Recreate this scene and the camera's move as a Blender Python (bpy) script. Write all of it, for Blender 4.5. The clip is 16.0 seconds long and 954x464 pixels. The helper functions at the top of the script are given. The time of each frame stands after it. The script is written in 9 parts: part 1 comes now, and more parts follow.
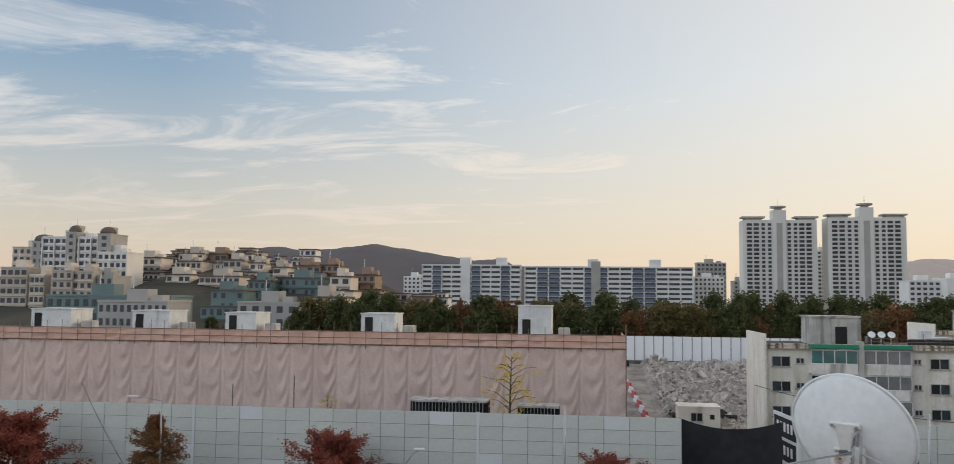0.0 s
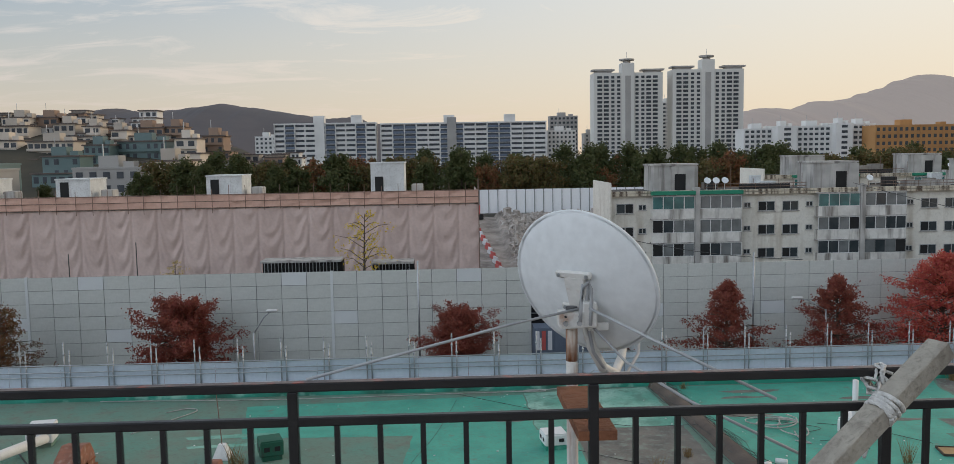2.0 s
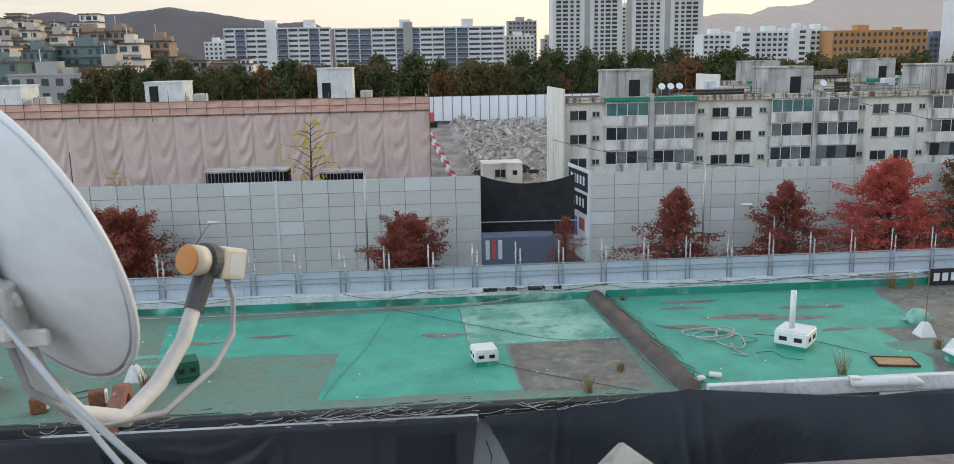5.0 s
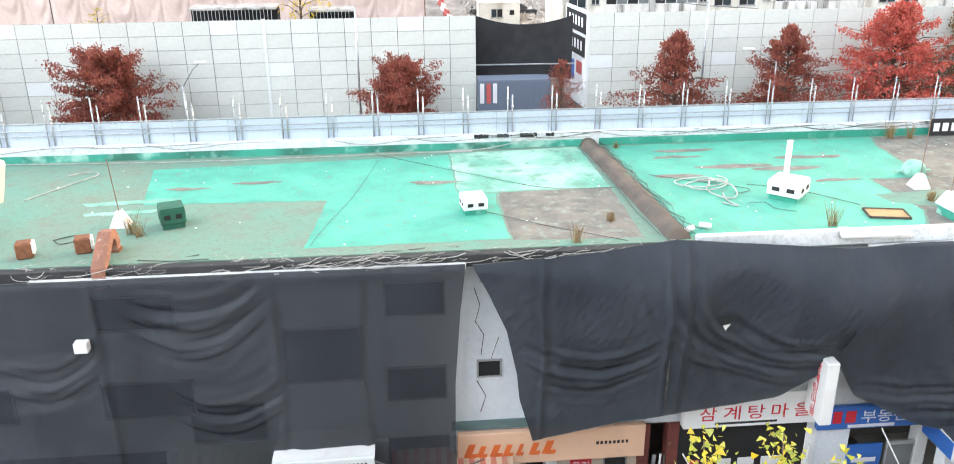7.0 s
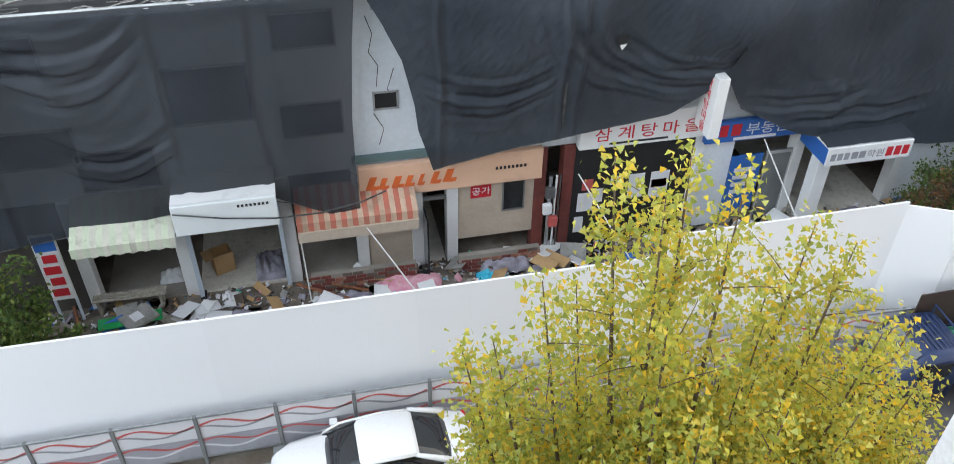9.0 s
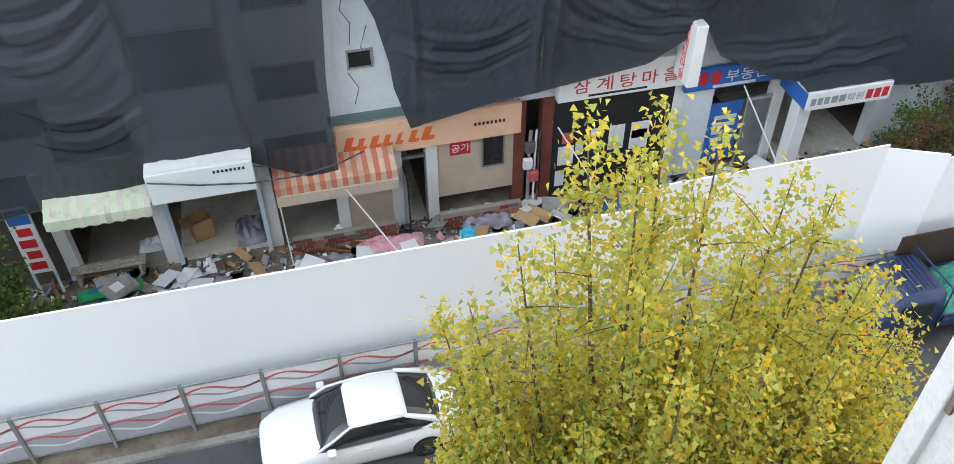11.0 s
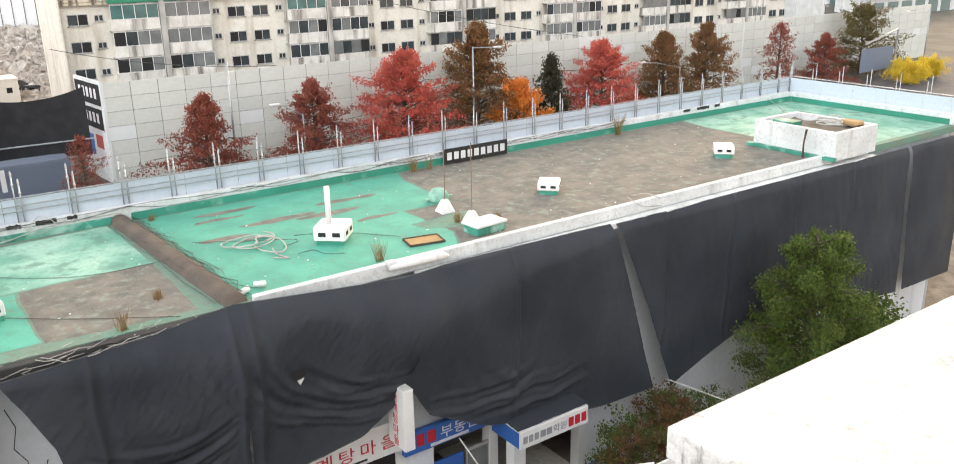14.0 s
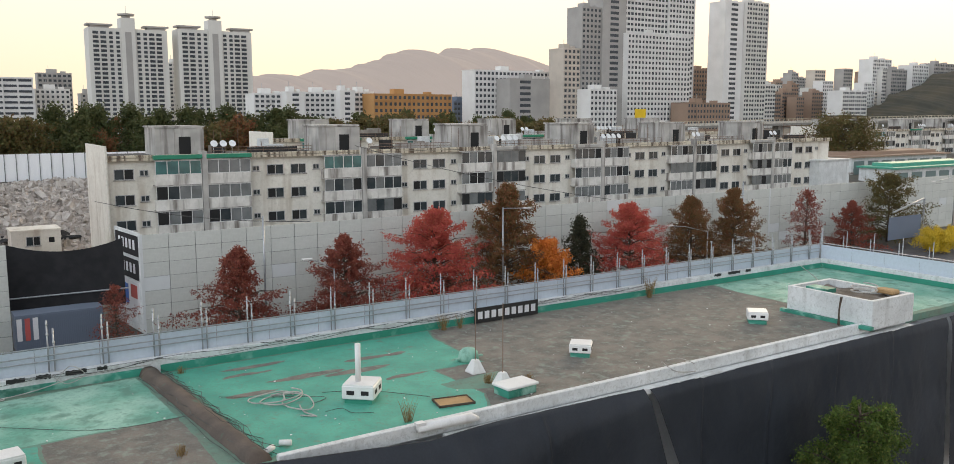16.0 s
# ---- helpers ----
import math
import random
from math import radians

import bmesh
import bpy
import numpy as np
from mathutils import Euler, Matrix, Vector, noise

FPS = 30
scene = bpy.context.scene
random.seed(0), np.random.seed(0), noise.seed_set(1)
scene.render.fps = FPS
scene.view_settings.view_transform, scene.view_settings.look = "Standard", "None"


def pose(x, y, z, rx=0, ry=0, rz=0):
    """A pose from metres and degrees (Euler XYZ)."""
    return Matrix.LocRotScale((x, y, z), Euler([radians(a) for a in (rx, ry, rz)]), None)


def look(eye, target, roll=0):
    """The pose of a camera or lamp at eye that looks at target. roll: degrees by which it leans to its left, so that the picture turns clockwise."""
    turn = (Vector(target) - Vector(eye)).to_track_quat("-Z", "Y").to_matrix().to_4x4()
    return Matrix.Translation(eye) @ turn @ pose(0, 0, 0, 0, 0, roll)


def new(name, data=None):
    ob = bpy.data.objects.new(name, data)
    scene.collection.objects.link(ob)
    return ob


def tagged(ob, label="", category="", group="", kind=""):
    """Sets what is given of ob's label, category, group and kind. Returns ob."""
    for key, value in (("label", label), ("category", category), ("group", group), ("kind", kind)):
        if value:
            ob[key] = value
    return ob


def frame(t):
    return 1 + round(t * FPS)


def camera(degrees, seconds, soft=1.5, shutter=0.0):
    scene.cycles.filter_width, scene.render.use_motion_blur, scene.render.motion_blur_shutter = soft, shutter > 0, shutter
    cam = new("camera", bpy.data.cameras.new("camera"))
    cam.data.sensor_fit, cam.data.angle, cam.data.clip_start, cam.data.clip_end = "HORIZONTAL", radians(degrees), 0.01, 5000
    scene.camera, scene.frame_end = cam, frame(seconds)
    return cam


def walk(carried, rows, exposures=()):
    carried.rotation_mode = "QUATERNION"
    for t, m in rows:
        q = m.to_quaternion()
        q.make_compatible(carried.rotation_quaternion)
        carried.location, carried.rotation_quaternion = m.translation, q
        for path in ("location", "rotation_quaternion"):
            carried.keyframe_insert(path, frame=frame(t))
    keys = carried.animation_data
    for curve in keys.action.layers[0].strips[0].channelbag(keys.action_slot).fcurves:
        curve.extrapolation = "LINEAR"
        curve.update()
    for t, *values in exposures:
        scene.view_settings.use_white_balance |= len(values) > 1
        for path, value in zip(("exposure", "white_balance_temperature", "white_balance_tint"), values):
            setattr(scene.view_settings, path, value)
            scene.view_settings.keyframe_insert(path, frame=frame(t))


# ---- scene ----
cam = camera(57.9, 16.0, soft=0.8, shutter=0.2)
PATH = [
    (0, (-2.2, -2.761, 18.352), (-2.452, -0.782, 18.5), 0.6),
    (0.5, (-2.03, -2.507, 18.298), (-2.164, -0.515, 18.429), 0.3),
    (1, (-1.83, -2.231, 18.295), (-1.945, -0.235, 18.363), 0.4),
    (1.5, (-1.694, -2.009, 18.258), (-1.711, -0.009, 18.247), -0.5),
    (2, (-1.59, -1.801, 18.241), (-1.517, 0.189, 18.058), -1.0),
    (2.5, (-1.391, -1.546, 18.209), (-1.327, 0.445, 18.029), -0.8),
    (3, (-1.211, -1.269, 18.177), (-1.141, 0.722, 17.995), -0.9),
    (3.2, (-1.154, -1.165, 18.171), (-1.047, 0.823, 17.985), -0.8),
    (5.5, (-0.459, -0.293, 18.061), (-0.299, 1.64, 17.575), -0.9),
    (6, (-0.378, -0.199, 18.053), (-0.227, 1.711, 17.48), -0.5),
    (6.5, (-0.365, -0.065, 18.041), (-0.221, 1.825, 17.404), -0.9),
    (7, (-0.363, 0.065, 18.061), (-0.207, 1.916, 17.319), -0.5),
    (7.5, (-0.364, 0.146, 18.023), (-0.206, 1.913, 17.1), 0.0),
    (8, (-0.432, 0.283, 17.987), (-0.266, 1.97, 16.927), -0.9),
    (8.5, (-0.478, 0.422, 17.883), (-0.182, 2.019, 16.715), -0.6),
    (9, (-0.411, 0.435, 17.772), (-0.063, 1.941, 16.503), 0.9),
    (9.5, (-0.348, 0.354, 17.737), (-0.022, 1.788, 16.381), 0.2),
    (12, (-0.24, 0.737, 17.736), (0.25, 2.151, 16.409), -1.2),
    (12.5, (-0.211, 0.718, 17.735), (0.481, 2.147, 16.52), -0.6),
    (13, (-0.112, 0.615, 17.781), (0.749, 2.086, 16.734), -1.0),
    (13.5, (-0.052, 0.509, 17.87), (0.975, 2.011, 17.041), -0.9),
    (14, (0.088, 0.598, 17.843), (1.184, 2.149, 17.216), -1.0),
    (14.5, (0.125, 0.776, 17.864), (1.217, 2.369, 17.345), -1.2),
    (15, (0.08, 0.812, 17.878), (1.173, 2.433, 17.454), -1.0),
    (15.5, (0.015, 0.779, 17.914), (1.106, 2.419, 17.567), -0.5),
    (16, (-0.024, 0.773, 17.915), (1.072, 2.424, 17.642), -0.0),
]
walk(cam, [(t, look(eye, target, roll)) for t, eye, target, roll in PATH],
     exposures=[(0, -0.16, 6550, 10), (0.8, -0.2, 6450, 10), (1.5, -0.38, 6300, 10), (2.2, -0.2, 6300, 9), (3.2, -0.05, 6350, 9), (5.5, 0.62, 6100, 8), (6, 1.4, 6250, 9), (6.5, 1.75, 6500, 10), (7, 1.8, 6650, 10), (7.5, 1.8, 6850, 11),
                (8, 1.5, 6550, 9), (9, 1.42, 6400, 9), (9.7, 1.45, 6450, 9), (12, 1.5, 6450, 9), (12.5, 1.45, 6550, 9), (13, 1.2, 7100, 12), (13.5, 0.66, 7150, 12), (14, 1.28, 7350, 13), (14.5, 1.55, 7300, 13), (15, 1.15, 7350, 14), (15.5, 0.62, 7100, 12), (16, 0.28, 6850, 11)])

# ---- daylight: low sun behind thin cloud, to the right of the view ----
SUN_AZ, SUN_EL = 62.0, 14.0   # degrees to the right of +y, degrees above the horizon
world = bpy.data.worlds.new("sky")
scene.world = world
world.use_nodes = True
nt = world.node_tree
nt.nodes.clear()


def wn(kind, **inputs):
    n = nt.nodes.new(kind)
    for k, v in inputs.items():
        n.inputs[k.replace("_", " ")].default_value = v
    return n


sky = nt.nodes.new("ShaderNodeTexSky")
sky.sky_type = 'NISHITA'
sky.sun_disc = False
sky.sun_elevation = radians(SUN_EL)
sky.sun_rotation = radians(SUN_AZ)
sky.air_density, sky.dust_density, sky.ozone_density = 1.0, 0.5, 1.6
coord = nt.nodes.new("ShaderNodeTexCoord")
# clouds lie on a flat sheet far above: direction divided by its height
sep = nt.nodes.new("ShaderNodeSeparateXYZ")
nt.links.new(coord.outputs["Generated"], sep.inputs[0])
up = nt.nodes.new("ShaderNodeMath"); up.operation = 'MAXIMUM'; up.inputs[1].default_value = 0.03
nt.links.new(sep.outputs["Z"], up.inputs[0])
upb = nt.nodes.new("ShaderNodeMath"); upb.operation = 'ADD'; upb.inputs[1].default_value = 0.12
nt.links.new(up.outputs[0], upb.inputs[0])
dx = nt.nodes.new("ShaderNodeMath"); dx.operation = 'DIVIDE'
dy = nt.nodes.new("ShaderNodeMath"); dy.operation = 'DIVIDE'
nt.links.new(sep.outputs["X"], dx.inputs[0]); nt.links.new(upb.outputs[0], dx.inputs[1])
nt.links.new(sep.outputs["Y"], dy.inputs[0]); nt.links.new(upb.outputs[0], dy.inputs[1])
flat = nt.nodes.new("ShaderNodeCombineXYZ")
nt.links.new(dx.outputs[0], flat.inputs[0]); nt.links.new(dy.outputs[0], flat.inputs[1])
turn = nt.nodes.new("ShaderNodeMapping")
turn.inputs["Rotation"].default_value = (0, 0, radians(20))
turn.inputs["Scale"].default_value = (0.75, 1.35, 1.0)
turn.inputs["Location"].default_value = (2.1, 0.9, 0)
nt.links.new(flat.outputs[0], turn.inputs[0])
cl = wn("ShaderNodeTexNoise", Scale=1.5, Detail=12.0, Roughness=0.66, Distortion=0.9)
nt.links.new(turn.outputs[0], cl.inputs["Vector"])
ramp = nt.nodes.new("ShaderNodeMapRange")
ramp.interpolation_type = 'SMOOTHSTEP'
ramp.inputs["From Min"].default_value, ramp.inputs["From Max"].default_value = 0.41, 0.68
ramp.inputs["To Max"].default_value = 0.8
nt.links.new(cl.outputs["Fac"], ramp.inputs["Value"])
# thin veil, thicker towards the sun
sund = nt.nodes.new("ShaderNodeVectorMath"); sund.operation = 'DOT_PRODUCT'
sund.inputs[1].default_value = (math.sin(radians(SUN_AZ)), math.cos(radians(SUN_AZ)), 0.15)
nt.links.new(coord.outputs["Generated"], sund.inputs[0])
veil = nt.nodes.new("ShaderNodeMapRange")
veil.inputs["From Min"].default_value, veil.inputs["From Max"].default_value = 0.05, 0.95
veil.inputs["To Min"].default_value, veil.inputs["To Max"].default_value = 0.07, 0.85
nt.links.new(sund.outputs["Value"], veil.inputs["Value"])
both = nt.nodes.new("ShaderNodeMath"); both.operation = 'MAXIMUM'
clear = nt.nodes.new("ShaderNodeMapRange")      # the sky clears away from the sun
clear.interpolation_type = 'SMOOTHSTEP'
clear.inputs["From Min"].default_value, clear.inputs["From Max"].default_value = -0.05, 0.55
clear.inputs["To Min"].default_value, clear.inputs["To Max"].default_value = 0.8, 1.0
nt.links.new(sund.outputs["Value"], clear.inputs["Value"])
wisp = nt.nodes.new("ShaderNodeMath"); wisp.operation = 'MULTIPLY'
nt.links.new(ramp.outputs[0], wisp.inputs[0]); nt.links.new(clear.outputs[0], wisp.inputs[1])
nt.links.new(wisp.outputs[0], both.inputs[0]); nt.links.new(veil.outputs[0], both.inputs[1])
back = nt.nodes.new("ShaderNodeMapRange")      # unseen bright cloud opposite the sun, denser behind, added to light the facing fronts
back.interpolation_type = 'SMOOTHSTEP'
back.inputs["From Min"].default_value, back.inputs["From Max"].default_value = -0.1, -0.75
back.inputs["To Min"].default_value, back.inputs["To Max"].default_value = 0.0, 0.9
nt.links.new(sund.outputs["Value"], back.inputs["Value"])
cloudcol = nt.nodes.new("ShaderNodeMixRGB")
cloudcol.inputs[1].default_value = (6.1, 5.9, 5.7, 1)
cloudcol.inputs[2].default_value = (6.8, 6.2, 5.1, 1)
nt.links.new(veil.outputs[0], cloudcol.inputs[0])
warm = nt.nodes.new("ShaderNodeMapRange")       # the haze near the horizon is peach-coloured
warm.inputs["From Min"].default_value, warm.inputs["From Max"].default_value = 0.0, 0.24
warm.inputs["To Min"].default_value, warm.inputs["To Max"].default_value = 0.85, 0.0
nt.links.new(sep.outputs["Z"], warm.inputs["Value"])
mix1 = nt.nodes.new("ShaderNodeMixRGB")
nt.links.new(both.outputs[0], mix1.inputs[0]); nt.links.new(sky.outputs[0], mix1.inputs[1]); nt.links.new(cloudcol.outputs[0], mix1.inputs[2])
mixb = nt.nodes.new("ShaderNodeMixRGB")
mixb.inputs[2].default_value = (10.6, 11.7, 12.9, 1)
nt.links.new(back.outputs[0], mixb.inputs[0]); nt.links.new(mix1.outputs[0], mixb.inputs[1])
hazecol = nt.nodes.new("ShaderNodeMixRGB")
hazecol.inputs[1].default_value = (4.6, 3.6, 3.05, 1)
hazecol.inputs[2].default_value = (6.0, 4.6, 3.0, 1)
nt.links.new(veil.outputs[0], hazecol.inputs[0])
mix2 = nt.nodes.new("ShaderNodeMixRGB")
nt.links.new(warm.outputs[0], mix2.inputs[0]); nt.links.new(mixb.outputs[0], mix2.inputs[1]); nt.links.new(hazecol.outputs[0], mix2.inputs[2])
bg = wn("ShaderNodeBackground", Strength=0.17)
nt.links.new(mix2.outputs[0], bg.inputs["Color"])
wout = nt.nodes.new("ShaderNodeOutputWorld")
nt.links.new(bg.outputs[0], wout.inputs[0])

sun = new("sun", bpy.data.lights.new("sun", 'SUN'))
sun.data.energy, sun.data.angle, sun.data.color = 1.3, radians(20), (1.0, 0.78, 0.55)
sun.matrix_world = look((math.sin(radians(SUN_AZ)) * 100, math.cos(radians(SUN_AZ)) * 100, math.tan(radians(SUN_EL)) * 100), (0, 0, 0))


# ---- materials ----
def surface(name, col, col2=None, scale=1.0, rough=0.8, metal=0.0, bump=0.0, bscale=30.0, streak=0.0, dirt=None, amount=0.0,
            spot=0.5, spec=0.4, vary=0.0, alpha=1.0, fine=0.0):
    """A worn painted, mineral or metal surface: two colours blotched at one scale, fine grain, stains or upright streaks, and relief."""
    m = bpy.data.materials.new(name)
    m.use_nodes = True
    t = m.node_tree
    b = t.nodes["Principled BSDF"]
    L = t.links.new
    b.inputs["Roughness"].default_value = rough
    b.inputs["Metallic"].default_value = metal
    b.inputs["Specular IOR Level"].default_value = spec
    c = t.nodes.new("ShaderNodeTexCoord")
    n1 = t.nodes.new("ShaderNodeTexNoise")
    n1.inputs["Scale"].default_value, n1.inputs["Detail"].default_value = scale, 6
    L(c.outputs["Object"], n1.inputs["Vector"])
    r1 = t.nodes.new("ShaderNodeMapRange")
    r1.inputs["From Min"].default_value, r1.inputs["From Max"].default_value = 0.35, 0.65
    L(n1.outputs["Fac"], r1.inputs["Value"])
    mx = t.nodes.new("ShaderNodeMixRGB")
    mx.inputs[1].default_value = (*col, 1)
    mx.inputs[2].default_value = (*(col2 or [v * 0.82 for v in col]), 1)
    L(r1.outputs[0], mx.inputs[0])
    last = mx.outputs[0]
    n2 = t.nodes.new("ShaderNodeTexNoise")
    n2.inputs["Scale"].default_value, n2.inputs["Detail"].default_value = bscale, 4
    L(c.outputs["Object"], n2.inputs["Vector"])
    g = t.nodes.new("ShaderNodeMapRange")
    g.inputs["To Min"].default_value, g.inputs["To Max"].default_value = 0.86, 1.12
    L(n2.outputs["Fac"], g.inputs["Value"])
    gm = t.nodes.new("ShaderNodeMixRGB"); gm.blend_type = 'MULTIPLY'; gm.inputs[0].default_value = 1
    L(last, gm.inputs[1]); L(g.outputs[0], gm.inputs[2])
    last = gm.outputs[0]
    if dirt:
        mp = t.nodes.new("ShaderNodeMapping")
        mp.inputs["Scale"].default_value = (1, 1, 0.12) if streak else (1, 1, 1)
        L(c.outputs["Object"], mp.inputs[0])
        n3 = t.nodes.new("ShaderNodeTexNoise")
        n3.inputs["Scale"].default_value, n3.inputs["Detail"].default_value = streak or scale * 2.3, 7
        L(mp.outputs[0], n3.inputs["Vector"])
        r3 = t.nodes.new("ShaderNodeMapRange")
        r3.inputs["From Min"].default_value, r3.inputs["From Max"].default_value = spot, spot + 0.16
        r3.inputs["To Max"].default_value = amount
        L(n3.outputs["Fac"], r3.inputs["Value"])
        dm = t.nodes.new("ShaderNodeMixRGB")
        dm.inputs[2].default_value = (*dirt, 1)
        L(r3.outputs[0], dm.inputs[0]); L(last, dm.inputs[1])
        last = dm.outputs[0]
    if dirt and fine:
        n4 = t.nodes.new("ShaderNodeTexNoise")
        n4.inputs["Scale"].default_value, n4.inputs["Detail"].default_value, n4.inputs["Roughness"].default_value = scale * 9, 9, 0.72
        n4.inputs["Distortion"].default_value = 0.6
        L(c.outputs["Object"], n4.inputs["Vector"])
        r4 = t.nodes.new("ShaderNodeMapRange")
        r4.inputs["From Min"].default_value, r4.inputs["From Max"].default_value = 0.5, 0.68
        r4.inputs["To Max"].default_value = fine
        L(n4.outputs["Fac"], r4.inputs["Value"])
        fm = t.nodes.new("ShaderNodeMixRGB")
        fm.inputs[2].default_value = (*[v * 0.75 for v in dirt], 1)
        L(r4.outputs[0], fm.inputs[0]); L(last, fm.inputs[1])
        last = fm.outputs[0]
    if vary:
        oi = t.nodes.new("ShaderNodeObjectInfo")
        vr = t.nodes.new("ShaderNodeMapRange")
        vr.inputs["To Min"].default_value, vr.inputs["To Max"].default_value = 1 - vary, 1 + vary
        L(oi.outputs["Random"], vr.inputs["Value"])
        vm = t.nodes.new("ShaderNodeMixRGB"); vm.blend_type = 'MULTIPLY'; vm.inputs[0].default_value = 1
        L(last, vm.inputs[1]); L(vr.outputs[0], vm.inputs[2])
        last = vm.outputs[0]
    L(last, b.inputs["Base Color"])
    if bump:
        bp = t.nodes.new("ShaderNodeBump")
        bp.inputs["Strength"].default_value, bp.inputs["Distance"].default_value = bump, 0.02
        L(n2.outputs["Fac"], bp.inputs["Height"])
        L(bp.outputs[0], b.inputs["Normal"])
    if alpha < 1:
        tr = t.nodes.new("ShaderNodeBsdfTransparent")
        ms = t.nodes.new("ShaderNodeMixShader")
        ms.inputs[0].default_value = alpha
        L(tr.outputs[0], ms.inputs[1]); L(b.outputs[0], ms.inputs[2])
        L(ms.outputs[0], t.nodes["Material Output"].inputs[0])
    return m


def leafy(name, cols, rough=0.6, trans=0.25):
    """Leaves: each leaf takes its own colour from a short range, and lets some light through."""
    m = bpy.data.materials.new(name)
    m.use_nodes = True
    t = m.node_tree
    b = t.nodes["Principled BSDF"]
    b.inputs["Roughness"].default_value = rough
    b.inputs["Specular IOR Level"].default_value = 0.25
    g = t.nodes.new("ShaderNodeNewGeometry")
    r = t.nodes.new("ShaderNodeValToRGB")
    e = r.color_ramp.elements
    while len(e) < len(cols):
        e.new(0.5)
    for k, c in enumerate(cols):
        e[k].position = k / (len(cols) - 1)
        e[k].color = (*c, 1)
    t.links.new(g.outputs["Random Per Island"], r.inputs[0])
    t.links.new(r.outputs[0], b.inputs["Base Color"])
    tr = t.nodes.new("ShaderNodeBsdfTranslucent")
    t.links.new(r.outputs[0], tr.inputs[0])
    ms = t.nodes.new("ShaderNodeMixShader")
    ms.inputs[0].default_value = trans
    t.links.new(b.outputs[0], ms.inputs[1]); t.links.new(tr.outputs[0], ms.inputs[2])
    t.links.new(ms.outputs[0], t.nodes["Material Output"].inputs[0])
    return m


M_ASPHALT = surface("asphalt", (0.085, 0.085, 0.09), (0.06, 0.06, 0.065), 0.6, 0.9, bump=0.3, bscale=60, dirt=(0.16, 0.15, 0.14), amount=0.5, spot=0.55, fine=0.30)
M_GROUND = surface("dry_ground", (0.13, 0.12, 0.10), (0.08, 0.075, 0.065), 0.15, 0.95, bump=0.4, bscale=6)
M_RUBBLE = surface("rubble", (0.38, 0.335, 0.30), (0.20, 0.175, 0.155), 0.4, 0.95, bump=0.8, bscale=2.5, dirt=(0.42, 0.40, 0.37), amount=0.7, spot=0.55, fine=0.50)
M_GREENROOF = surface("green_roof_paint", (0.075, 0.375, 0.275), (0.05, 0.29, 0.215), 1.0, 0.62, bump=0.15, bscale=18, dirt=(0.17, 0.16, 0.13), amount=0.85, spot=0.62, fine=0.45)
M_PALEROOF = surface("worn_green_paint", (0.30, 0.50, 0.41), (0.12, 0.33, 0.25), 0.8, 0.8, bump=0.2, bscale=14, dirt=(0.10, 0.22, 0.17), amount=0.8, spot=0.53, fine=0.55)
M_DULLROOF = surface("dull_green_paint", (0.12, 0.245, 0.19), (0.15, 0.22, 0.17), 0.7, 0.85, bump=0.2, bscale=16, dirt=(0.17, 0.16, 0.13), amount=0.6, spot=0.55, fine=0.60)
M_BROWNROOF = surface("bare_roof_screed", (0.20, 0.175, 0.15), (0.125, 0.115, 0.105), 1.6, 0.95, bump=0.4, bscale=14, dirt=(0.24, 0.30, 0.25), amount=0.6, spot=0.54, fine=0.75)
M_GREENBAND = surface("green_parapet_paint", (0.02, 0.21, 0.14), (0.03, 0.26, 0.19), 0.5, 0.6, bump=0.1, bscale=12, dirt=(0.30, 0.52, 0.44), amount=0.7, spot=0.6)
M_WHITEPAINT = surface("weathered_white_paint", (0.66, 0.68, 0.68), (0.54, 0.56, 0.56), 0.8, 0.8, bump=0.2, bscale=14, streak=1.6, dirt=(0.24, 0.23, 0.21), amount=0.5, spot=0.58, fine=0.45)
M_FACADE = surface("grey_facade_paint", (0.42, 0.44, 0.46), (0.34, 0.36, 0.38), 0.6, 0.85, bump=0.2, bscale=12, streak=1.2, dirt=(0.2, 0.2, 0.2), amount=0.4, spot=0.58)
M_FASCIA = surface("steel_sheet_pale_blue", (0.49, 0.55, 0.62), (0.43, 0.49, 0.56), 0.4, 0.5, metal=0.0, bump=0.05, bscale=8)
M_STEEL = surface("galvanised_steel", (0.42, 0.44, 0.45), (0.33, 0.34, 0.35), 6, 0.45, metal=0.7, bump=0.1, bscale=40)
M_PANEL = surface("fence_panel", (0.545, 0.56, 0.525), (0.51, 0.525, 0.49), 0.5, 0.6, bump=0.05, bscale=5, vary=0.05)
M_JOINT = surface("fence_frame", (0.20, 0.21, 0.21), None, 2, 0.7)
M_WHITEFENCE = surface("white_sheet_metal", (0.80, 0.81, 0.825), (0.795, 0.805, 0.82), 0.12, 0.42, bscale=400, vary=0.012)
M_TARP = surface("black_shade_net", (0.025, 0.029, 0.036), (0.036, 0.041, 0.050), 0.5, 0.58, bump=0.35, bscale=26, alpha=0.84, spec=0.22)
M_TARP2 = surface("doubled_black_shade_net", (0.027, 0.032, 0.040), (0.039, 0.045, 0.055), 0.5, 0.58, bump=0.5, bscale=17, alpha=0.95, spec=0.14)
M_DARKBROWN = surface("dark_brown_plaster", (0.09, 0.08, 0.07), (0.05, 0.045, 0.04), 0.8, 0.95, bump=0.3, bscale=9)
